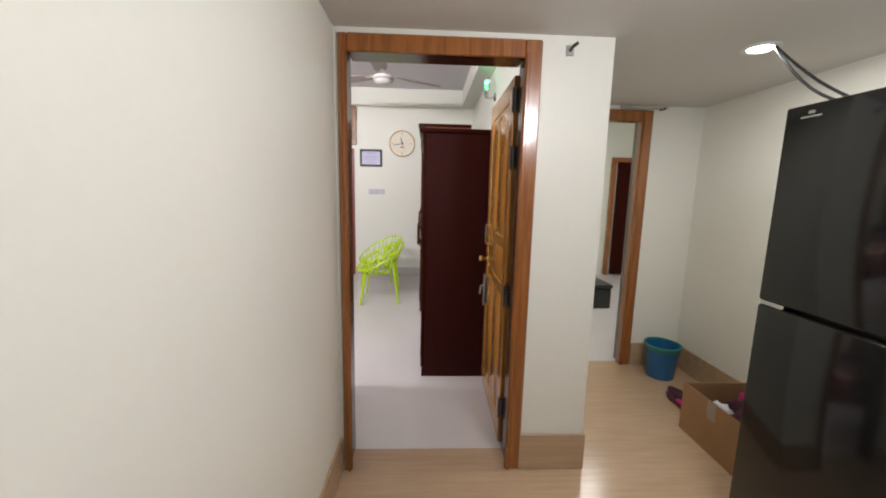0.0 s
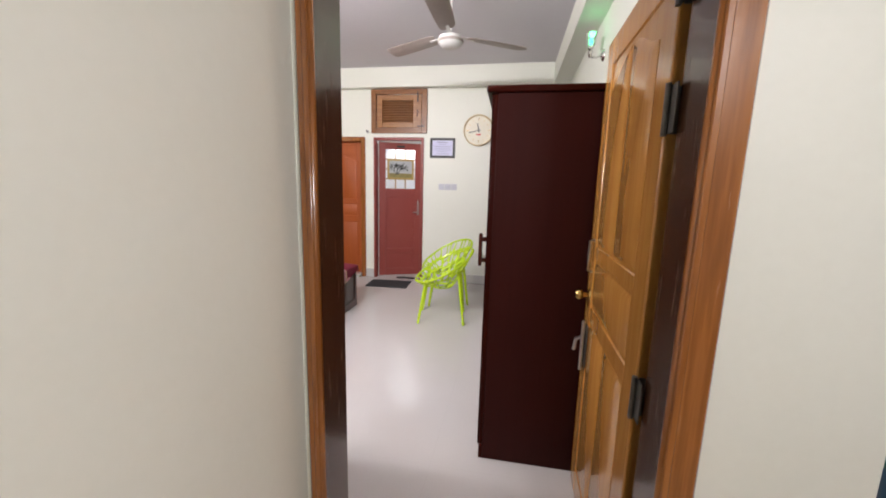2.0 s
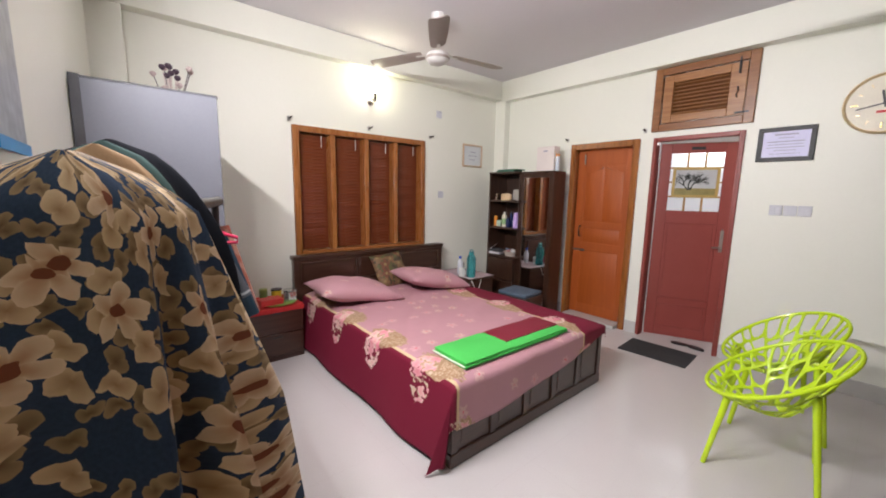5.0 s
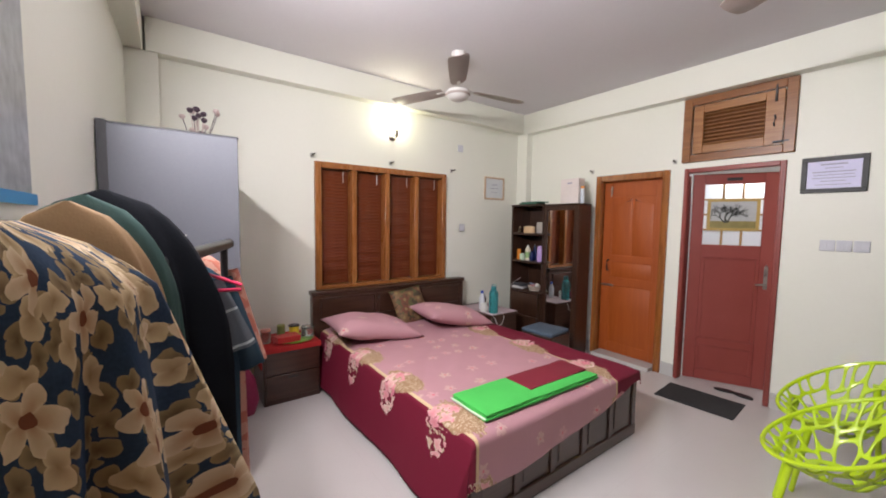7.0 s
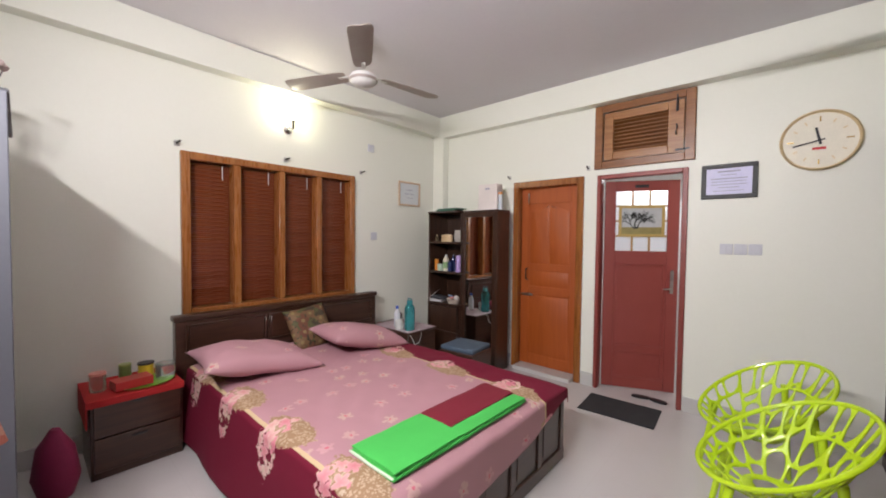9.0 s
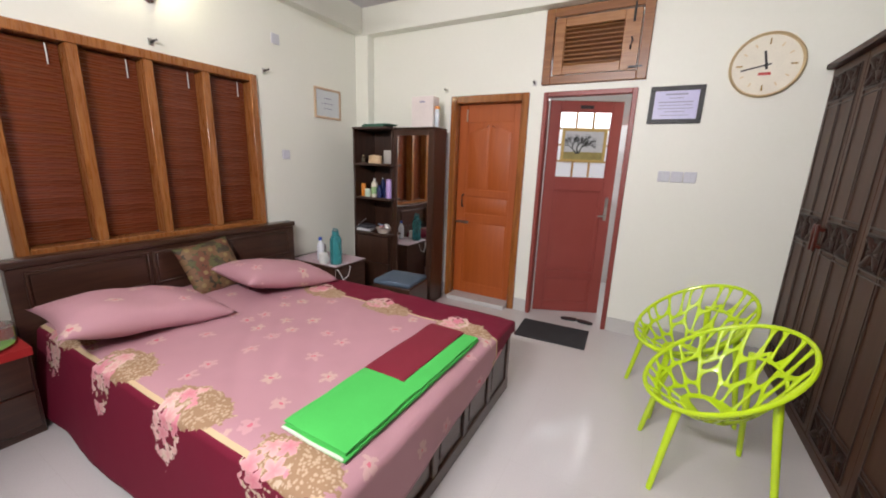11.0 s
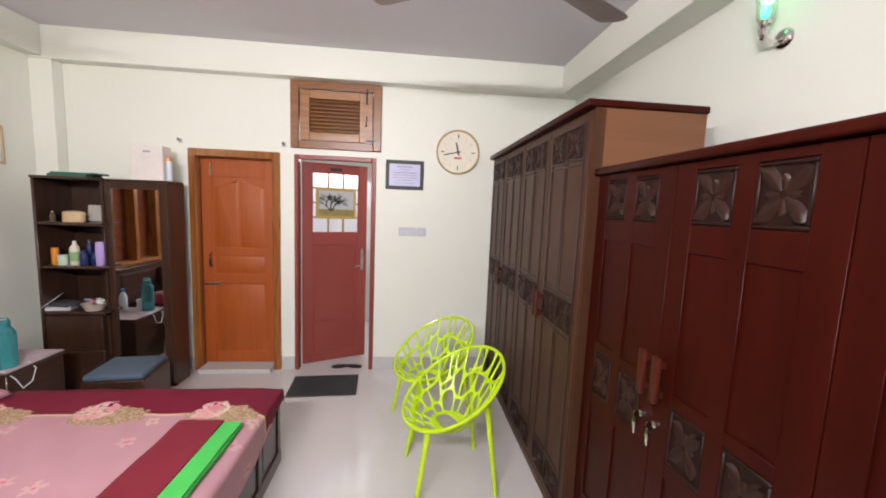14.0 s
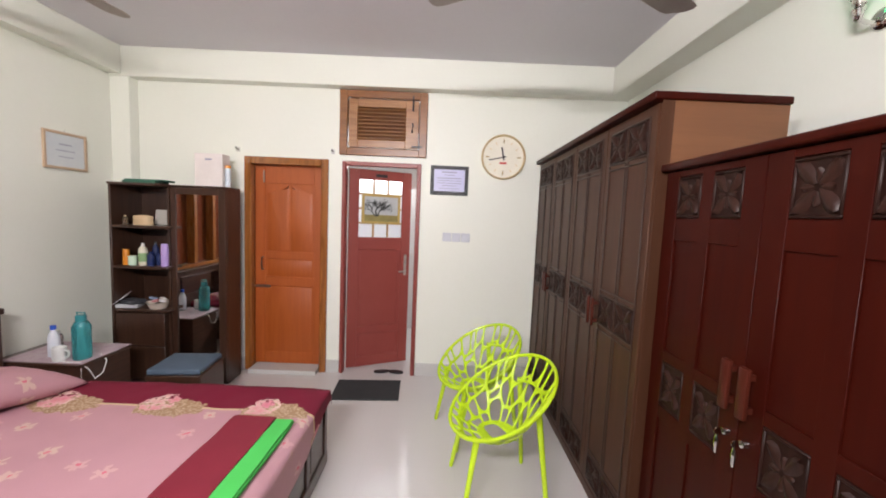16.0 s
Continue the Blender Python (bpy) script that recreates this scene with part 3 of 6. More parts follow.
part("lever_handle", rod([(RW - 0.05, 0, 1.02), (RW - 0.05, -0.04, 1.02), (RW - 0.13, -0.045, 1.015)], 0.008), STEEL, red, "steel lever handle")
part("lock_plate", one((RW - 0.065, -0.004, 0.97), (RW - 0.035, 0, 1.19), 0.002), STEEL, red, "steel lock plate")
part("pull", rod([(RW - 0.05, -0.003, 1.10), (RW - 0.05, -0.03, 1.11), (RW - 0.05, -0.03, 1.19), (RW - 0.05, -0.003, 1.20)], 0.006), STEEL, red, "steel pull")
part("name_plate", one((RW / 2 - 0.06, -0.004, 2.005), (RW / 2 + 0.06, 0, 2.035), 0.001), BLACK, red, "small dark plate")

# framed tree picture that hangs on the panes
TREE_SKY = mottled("picture_sky", (0.38, 0.40, 0.42), (0.56, 0.57, 0.56), 0.35, 6, 40, 0.0)
TREE_GROUND = mottled("picture_ground", (0.20, 0.17, 0.06), (0.33, 0.27, 0.10), 0.35, 12, 60, 0.0)
TREE_DARK = plain("picture_tree_ink", (0.02, 0.022, 0.018), 0.4)
pm = pose(-1.695, 6.905, 0.008, 0, 0, 24)
pic = thing("tree_picture", pm @ pose(RW / 2, -0.012, 1.675), "small yellow-framed picture of a bare tree on the red door", "picture")
for lo, hi in (((-0.205, -0.006, -0.155), (0.205, 0.006, -0.128)), ((-0.205, -0.006, 0.128), (0.205, 0.006, 0.155)), ((-0.205, -0.006, -0.128), (-0.178, 0.006, 0.128)), ((0.178, -0.006, -0.128), (0.205, 0.006, 0.128))):
    part("frame_strip", one(lo, hi, 0.002), plain("yellow_frame", (0.42, 0.29, 0.09), 0.4) if "yellow_frame" not in bpy.data.materials else bpy.data.materials["yellow_frame"], pic)
part("print", one((-0.178, -0.001, -0.06), (0.178, 0.003, 0.128)), TREE_SKY, pic, "grey sky print")
part("ground_print", one((-0.178, -0.001, -0.128), (0.178, 0.003, -0.06)), TREE_GROUND, pic, "ochre meadow print")
rng = random.Random(4)
bm = bmesh.new()


def twig(p, a, ln, w, depth):
    q = (p[0] + ln * math.cos(a), p[1] + ln * math.sin(a))
    q = (max(-0.172, min(0.172, q[0])), min(0.122, q[1]))
    dx, dz = -math.sin(a) * w, math.cos(a) * w
    bm.faces.new([bm.verts.new((x, -0.0025, z)) for x, z in ((p[0] - dx, p[1] - dz), (q[0] - dx * 0.6, q[1] - dz * 0.6), (q[0] + dx * 0.6, q[1] + dz * 0.6), (p[0] + dx, p[1] + dz))])
    if depth:
        for _ in range(3 if depth > 1 else 2):
            twig(q, a + rng.uniform(-0.9, 0.9), ln * rng.uniform(0.6, 0.85), w * 0.62, depth - 1)


twig((-0.05, -0.075), 1.75, 0.055, 0.010, 6)
twig((-0.04, -0.075), 1.2, 0.060, 0.008, 5)
twig((-0.06, -0.075), 2.3, 0.060, 0.007, 5)
part("tree_print", bm, TREE_DARK, pic, "dark bare tree", smooth=None)

# louvred vent over the red door
VX0, VX1, VZ0, VZ1 = -1.774, -0.928, 2.196, 2.810
vent = tagged(thing("vent_louvre", pose((VX0 + VX1) / 2, 6.8, VZ0)), "teak frame with a louvred hatch above the red door", "vent", "", "structure")
for lo, hi in (((VX0, 6.785, VZ0), (VX0 + 0.075, 6.94, VZ1)), ((VX1 - 0.075, 6.785, VZ0), (VX1, 6.94, VZ1)), ((VX0 + 0.075, 6.785, VZ0), (VX1 - 0.075, 6.94, VZ0 + 0.07)), ((VX0 + 0.075, 6.785, VZ1 - 0.07), (VX1 - 0.075, 6.94, VZ1))):
    part("frame", one(lo, hi, 0.005), VENT_DARK, vent, world_space=True)
hx0, hx1, hz0, hz1 = VX0 + 0.085, VX1 - 0.085, VZ0 + 0.078, VZ1 - 0.078
for lo, hi in (((hx0, 6.80, hz0), (hx0 + 0.085, 6.83, hz1)), ((hx1 - 0.125, 6.80, hz0), (hx1, 6.83, hz1)), ((hx0 + 0.085, 6.80, hz0), (hx1 - 0.125, 6.83, hz0 + 0.075)), ((hx0 + 0.085, 6.80, hz1 - 0.075), (hx1 - 0.125, 6.83, hz1))):
    part("hatch_frame", one(lo, hi, 0.004), VENT_WOOD, vent, world_space=True)
part("backing", one((hx0, 6.87, hz0), (hx1, 6.875, hz1)), VENT_DARK, vent, world_space=True)
for k in range(9):
    z = hz0 + 0.09 + k * (hz1 - hz0 - 0.18) / 8
    part("slat", box(bmesh.new(), (-0.5 * (hx1 - hx0 - 0.21), -0.014, -0.003), (0.5 * (hx1 - hx0 - 0.21), 0.014, 0.003), 0.001), VENT_WOOD, vent, m=pose((hx0 + hx1) / 2 - 0.02, 6.822, z, 35, 0, 0), world_space=False).matrix_basis = PLACE[vent].inverted()
part("bolt", rod([(hx1 - 0.055, 6.79, hz1 + 0.04), (hx1 - 0.055, 6.79, hz1 - 0.10)], 0.009), BLACK, vent, "black bolt", world_space=True)
part("bolt", rod([(hx1 - 0.06, 6.79, hz0 + 0.02), (hx1 + 0.045, 6.79, hz0 + 0.02)], 0.009), BLACK, vent, "black bolt", world_space=True)
part("pull_ring", rod([(hx1 - 0.06, 6.80, 2.52), (hx1 - 0.05, 6.775, 2.49), (hx1 - 0.06, 6.775, 2.45), (hx1 - 0.06, 6.80, 2.43)], 0.006), BLACK, vent, world_space=True)

# window with timber blinds
WY0, WY1, WZ0, WZ1 = 3.800, 5.418, 0.847, 2.161
window = tagged(thing("window_1", pose(XW, (WY0 + WY1) / 2, WZ0)), "timber window of four bays with shut wooden slat blinds", "window", "", "structure")
for lo, hi in (((-4.02, WY0, WZ0), (-3.868, WY0 + 0.062, WZ1)), ((-4.02, WY1 - 0.062, WZ0), (-3.868, WY1, WZ1)), ((-4.02, WY0 + 0.062, WZ1 - 0.06), (-3.868, WY1 - 0.062, WZ1)), ((-4.02, WY0 + 0.062, WZ0), (-3.868, WY1 - 0.062, WZ0 + 0.06))):
    part("frame", one(lo, hi, 0.005), WIN_WOOD, window, world_space=True)
mull = (4.212, 4.605, 4.990)
for y in mull:
    part("mullion", one((-4.0, y - 0.03, WZ0 + 0.06), (-3.876, y + 0.03, WZ1 - 0.06), 0.005), WIN_WOOD, window, world_space=True)
bays = list(zip((WY0 + 0.062, *[y + 0.03 for y in mull]), (*[y - 0.03 for y in mull], WY1 - 0.062)))
for a, b in bays:
    part("shutter_back", one((-4.012, a, WZ0 + 0.06), (-4.005, b, WZ1 - 0.06)), BLIND, window, world_space=True)
    me = None
    for k in range(34):
        z = WZ0 + 0.085 + k * (WZ1 - WZ0 - 0.17) / 33
        if me is None:
            me = mesh_of(box(bmesh.new(), (-0.0025, -(b - a) / 2 + 0.004, -0.019), (0.0025, (b - a) / 2 - 0.004, 0.019), 0.001), BLIND, 40)
        s = new("slat", me)
        s.parent = window
        s.matrix_basis = PLACE[window].inverted() @ pose(-3.975, (a + b) / 2, z, 0, 14 + 6 * math.sin(k * 1.7 + a * 9), 0.25 * math.sin(k * 2.3 + b))
    # short white rod stands for the bright glint near the bay's top
    part("cord_glint", rod([(-3.955, a + (b - a) * 0.8, WZ1 - 0.075), (-3.955, a + (b - a) * 0.8, WZ1 - 0.19)], 0.004, 6), WHITE_PLASTIC, window, world_space=True)

# ---- bedroom: large furniture ----
def carved_tile(parent, m, w, h, flower=True):
    """A sunk square with a four-leaf carving; local x across, z up, front at y = 0 facing -y."""
    sunk = part("carved_panel", one((-w / 2, 0.0, -h / 2), (w / 2, 0.004, h / 2)), CARVED, parent, "dark carved square", m=m)
    b = 0.010
    for lo, hi in (((-w / 2, -0.007, h / 2 - b), (w / 2, 0.0, h / 2)), ((-w / 2, -0.007, -h / 2), (w / 2, 0.0, -h / 2 + b)), ((-w / 2, -0.007, -h / 2 + b), (-w / 2 + b, 0.0, h / 2 - b)), ((w / 2 - b, -0.007, -h / 2 + b), (w / 2, 0.0, h / 2 - b))):
        part("carving_border", one(lo, hi, 0.003), CARVED, sunk, m=m)
    bm = bmesh.new()
    for k in range(8):
        a = math.radians(45 + 45 * k)
        long = k % 2 == 0
        ln = 0.46 * min(w, h) * (1.28 if long else 0.62)
        fat = 0.030 if long else 0.016
        rows = []
        for i in range(7):
            t = i / 6
            wid = fat * (min(w, h) / 0.17) * (0.22 + 1.7 * t * (1.22 - t)) * (1 if i < 6 else 0.5)
            r = 0.010 + ln * t
            cx, cz = r * math.cos(a) * w / max(w, h), r * math.sin(a) * h / max(w, h)
            px, pz = -math.sin(a) * wid, math.cos(a) * wid
            rows.append([bm.verts.new((cx + px * q, -0.002 - (0.013 if long else 0.007) * (1 - 1.1 * abs(q) + (0.0 if q else -0.35)) * (0.45 + t), cz + pz * q)) for q in (-1, -0.5, 0, 0.5, 1)])
        for r0, r1 in zip(rows, rows[1:]):
            for i in range(4):
                bm.faces.new((r0[i], r0[i + 1], r1[i + 1], r1[i]))
    lathe([(0, -0.016), (0.012, -0.012), (0.017, -0.002)], 10, bm, pose(0, 0, 0, -90, 0, 0) @ pose(0, 0, 0, 180, 0, 0))
    part("carved_leaves", bm, CARVED_LEAF_LIT, sunk, m=m)
    return sunk


# wardrobe fronts face west: local x runs south (towards -y), -y local is the room
def front_m(xf, yn):
    return pose(xf, yn, 0, 0, 0, -90)


def wardrobe_a():
    """Lower, red mahogany wardrobe: three doors with carved squares."""
    xf, y0, y1, zt = 0.236, 3.11, 4.747, 1.897
    ob = thing("wardrobe", front_m(xf, y1), "dark red mahogany wardrobe with carved squares and hanging keys", "wardrobe")
    L = y1 - y0
    dep = 0.535
    part("side_panel", one((0, 0.024, 0.0), (0.022, dep, zt - 0.032), 0.002), WARD_A_SIDE, ob)
    part("side_panel", one((L - 0.022, 0.024, 0.0), (L, dep, zt - 0.032), 0.002), WARD_A_SIDE, ob, "plain very dark red side")
    part("carcass", one((0.022, 0.026, 0.002), (L - 0.022, dep - 0.002, zt - 0.034)), WARD_A_SIDE, ob)
    part("plinth", one((0.0, 0.004, 0.0), (L, 0.024, 0.07), 0.002), WARD_A, ob)
    part("cornice", one((-0.002, -0.030, zt - 0.032), (L + 0.012, dep + 0.005, zt), 0.009, 3), WARD_A, ob)
    edges = (0.010, 0.522, 1.045, L - 0.008)
    for k in range(3):
        a, b = edges[k] + 0.002, edges[k + 1] - 0.002
        d = part("door", one((a, 0.004, 0.075), (b, 0.024, zt - 0.036), 0.003), WARD_A, ob)
        w = b - a
        st = 0.082
        cx = (a + b) / 2
        for lo, hi in (((a, -0.004, 0.075), (a + st, 0.004, zt - 0.036)), ((b - st, -0.004, 0.075), (b, 0.004, zt - 0.036)), ((cx - 0.030, -0.0035, 0.075), (cx + 0.030, 0.004, zt - 0.036))):
            part("stile", one(lo, hi, 0.001), WARD_A, d)
        for z0, z1 in ((0.075, 0.12), (0.30, 0.335), (0.80, 0.855), (1.055, 1.10), (1.575, 1.664), (1.836, zt - 0.036)):
            part("rail", one((a + st, -0.003, z0), (b - st, 0.004, z1), 0.001), WARD_A, d)
        tw = (w - 2 * st - 0.060) / 2
        for sx in (-1, 1):
            x = cx + sx * (0.030 + tw / 2)
            for zc, hh in ((1.750, 0.165), (0.955, 0.195), (0.21, 0.17)):
                carved_tile(d, pose(x, 0.002, zc), tw - 0.004, hh)
        hx = (b - 0.035) if k in (0, 2) else (a + 0.035)
        h = part("handle", one((hx - 0.018, -0.042, 1.045), (hx + 0.018, -0.024, 1.21), 0.006, 2), HANDLE, d, "cherry wooden handle")
        for z in (1.065, 1.17):
            part("handle_post", one((hx - 0.010, -0.024, z), (hx + 0.010, -0.005, z + 0.02)), HANDLE, h)
        if k < 2:
            part("lock", lathe([(0, 0.018), (0.012, 0.016), (0.014, 0)], 14, m=pose(hx, -0.006, 0.965, 90, 0, 0)), CHROME, d, "chrome cam lock")
            key = part("key", lathe([(0, 0.0), (0.013, 0.001), (0.013, 0.003), (0, 0.004)], 12, m=pose(hx, -0.04, 0.965, 0, 90, 0)), CHROME, d, "chrome key")
            box(kb := bmesh.new(), (hx - 0.002, -0.026, 0.961), (hx + 0.002, -0.02, 0.969))
            part("key_shank", kb, CHROME, key)
            part("key_fob", rod([(hx, -0.042, 0.958), (hx + 0.004, -0.043, 0.93), (hx + 0.002, -0.042, 0.89)], [0.003, 0.009, 0.004]), CHROME, key)
    return ob


def wardrobe_b():
    """Taller walnut wardrobe with four ribbed doors."""
    xf, y0, y1, zt = 0.190, 4.752, 6.80, 2.213
    ob = thing("wardrobe", front_m(xf, y1), "tall walnut-brown wardrobe with grooved doors and carved bands", "wardrobe")
    L, dep = y1 - y0, 0.56
    part("side_panel", one((0, 0.022, 0), (0.022, dep, zt - 0.035), 0.002), WARD_B_SIDE, ob)
    part("side_panel", one((L - 0.022, 0.022, 0), (L, dep, zt - 0.035), 0.002), WARD_B_SIDE, ob, "bare orange veneer side")
    part("carcass", one((0.022, 0.024, 0.002), (L - 0.022, dep - 0.002, zt - 0.037)), WARD_B, ob)
    part("plinth", one((0, 0.003, 0), (L, 0.022, 0.06), 0.002), WARD_B, ob)
    part("cornice", one((-0.004, -0.040, zt - 0.035), (L + 0.012, dep + 0.004, zt), 0.008, 3), WARD_A, ob)
    part("face_frame", one((L, 0.0, 0.0), (L + 0.004, 0.055, zt - 0.036), 0.001), WARD_B, ob)
    n = 4
    for k in range(n):
        a, b = 0.006 + k * (L - 0.03) / n, 0.006 + (k + 1) * (L - 0.03) / n - 0.003
        d = part("door", one((a, 0.002, 0.065), (b, 0.022, zt - 0.04), 0.003), WARD_B, ob)
        cx, st = (a + b) / 2, 0.055
        bands = ((0.10, 0.255), (1.05, 1.225), (1.955, 2.125))
        # thin dark strips draw the shade of the grooves
        for x in (a + st, cx - 0.012, cx + 0.012, b - st):
            part("groove_shade_strip", one((x - 0.004, -0.004, 0.10), (x + 0.004, 0.002, 2.125), 0.0015), GROOVE, d)
        for z0, z1 in bands:
            for z in (z0 - 0.028, z0, z1, z1 + 0.028):
                if 0.09 < z < 2.14:
                    part("groove_shade_strip", one((a + st, -0.0045, z - 0.004), (b - st, 0.002, z + 0.004), 0.0015), GROOVE, d)
            tw = (b - a - 2 * st - 0.024) / 2 - 0.008
            for sx in (-1, 1):
                carved_tile(d, pose(cx + sx * (0.016 + tw / 2), -0.001, (z0 + z1) / 2), tw, z1 - z0 - 0.01)
        hx = (b - 0.028) if k % 2 == 0 else (a + 0.028)
        h = part("handle", one((hx - 0.014, -0.040, 1.03), (hx + 0.014, -0.024, 1.195), 0.005, 2), HANDLE, d, "cherry wooden handle")
        for z in (1.05, 1.155):
            part("handle_post", one((hx - 0.008, -0.024, z), (hx + 0.008, 0.002, z + 0.02)), HANDLE, h)
    return ob


wardrobe_a()
wardrobe_b()

# ---- bed ----
BX0, BX1, BY0, BY1, BTOP = -3.70, -1.440, 3.795, 5.395, 0.515
bed = thing("bed", pose(-2.6, 4.62, 0), "dark walnut double bed with a panelled headboard", "bed")
part("headboard", one((-3.79, 3.712, 0), (-3.715, 5.585, 0.845), 0.006), BED_WOOD, bed, world_space=True)
part("headboard_cap", one((-3.80, 3.700, 0.845), (-3.70, 5.595, 0.888), 0.008, 2), BED_WOOD, bed, world_space=True)
for y0, y1 in ((3.80, 4.36), (4.42, 4.90), (4.96, 5.50)):
    p = part("headboard_panel", one((-3.716, y0, 0.60), (-3.705, y1, 0.80), 0.005), BED_WOOD, bed, world_space=True)
    for lo, hi in (((-3.716, y0 - 0.02, 0.80), (-3.698, y1 + 0.02, 0.815)), ((-3.716, y0 - 0.02, 0.585), (-3.698, y1 + 0.02, 0.60)), ((-3.716, y0 - 0.02, 0.60), (-3.698, y0 - 0.005, 0.80)), ((-3.716, y1 + 0.005, 0.60), (-3.698, y1 + 0.02, 0.80))):
        part("moulding", one(lo, hi, 0.003), BED_WOOD, bed, world_space=True)
part("footboard", one((-1.49, 3.785, 0.03), (-1.447, 5.405, 0.441), 0.005), BED_WOOD, bed, world_space=True)
part("footboard_cap", one((-1.50, 3.777, 0.441), (-1.430, 5.412, 0.470), 0.006, 2), BED_WOOD, bed, world_space=True)
part("footboard_base", one((-1.50, 3.777, 0.0), (-1.432, 5.412, 0.085), 0.006), BED_WOOD, bed, world_space=True)
for k in range(6):
    y = 3.785 + k * (1.62 - 0.05) / 5
    part("footboard_stile", one((-1.45, y, 0.085), (-1.434, y + 0.05, 0.441), 0.004), BED_WOOD, bed, world_space=True)
for k in range(5):
    y = 3.835 + k * 0.314
    part("footboard_panel", one((-1.448, y + 0.03, 0.12), (-1.440, y + 0.234, 0.405), 0.004), BED_WOOD, bed, world_space=True)
part("side_rail", one((-3.715, 3.80, 0.06), (-1.49, 3.83, 0.30), 0.004), BED_WOOD, bed, world_space=True)
part("side_rail", one((-3.715, 5.365, 0.06), (-1.49, 5.395, 0.30), 0.004), BED_WOOD, bed, world_space=True)
for x in (-3.6, -2.6):
    for y in (3.84, 5.325):
        part("leg", one((x, y, 0), (x + 0.05, y + 0.03, 0.06)), BED_WOOD, bed, world_space=True)
mattress = solo("mattress", one((-3.69, 3.83, 0.30), (-1.505, 5.365, BTOP - 0.012), 0.04, 3), plain("mattress_ticking", (0.55, 0.42, 0.42), 0.8), "thick mattress on the bed under its spread", "mattress")


# printed cotton: UV is in metres, u from the headboard to the foot, v from the south hem
def petals(n, l, vec, scale, size, lobes, seed, rand=0.85, keep=0.5):
    """Masks of scattered rosettes: petals, their hearts, and a value per rosette."""
    mp = n.new("ShaderNodeMapping")
    mp.inputs["Location"].default_value = (seed, seed * 0.37, 0)
    l.new(vec, mp.inputs["Vector"])
    vo = n.new("ShaderNodeTexVoronoi")
    vo.voronoi_dimensions = "2D"
    vo.inputs["Scale"].default_value = scale
    vo.inputs["Randomness"].default_value = rand
    l.new(mp.outputs[0], vo.inputs["Vector"])
    d = n.new("ShaderNodeVectorMath")
    d.operation = "SUBTRACT"
    l.new(mp.outputs[0], d.inputs[0])
    l.new(vo.outputs["Position"], d.inputs[1])
    xyz = n.new("ShaderNodeSeparateXYZ")
    l.new(d.outputs[0], xyz.inputs[0])
    ang = math_node(n, l, "ARCTAN2", xyz.outputs[1], xyz.outputs[0])
    ln = n.new("ShaderNodeVectorMath")
    ln.operation = "LENGTH"
    l.new(d.outputs[0], ln.inputs[0])
    cr = n.new("ShaderNodeSeparateColor")
    l.new(vo.outputs["Color"], cr.inputs[0])
    ph = math_node(n, l, "MULTIPLY_ADD", ang, lobes / 2, math_node(n, l, "MULTIPLY", cr.outputs[1], 6.28))
    lob = math_node(n, l, "ABSOLUTE", math_node(n, l, "COSINE", ph))
    wob = noise_node(n, l, mp.outputs[0], 28, 2)
    rad = math_node(n, l, "MULTIPLY", math_node(n, l, "MULTIPLY_ADD", lob, 0.55, math_node(n, l, "MULTIPLY_ADD", wob, 0.6, 0.12)), size)
    on = math_node(n, l, "LESS_THAN", cr.outputs[0], keep)
    petal = math_node(n, l, "MULTIPLY", math_node(n, l, "LESS_THAN", ln.outputs["Value"], rad), on)
    heart = math_node(n, l, "MULTIPLY", math_node(n, l, "LESS_THAN", ln.outputs["Value"], size * 0.22), on)
    edge = math_node(n, l, "DIVIDE", ln.outputs["Value"], rad)
    return petal, heart, edge, cr.outputs[2]


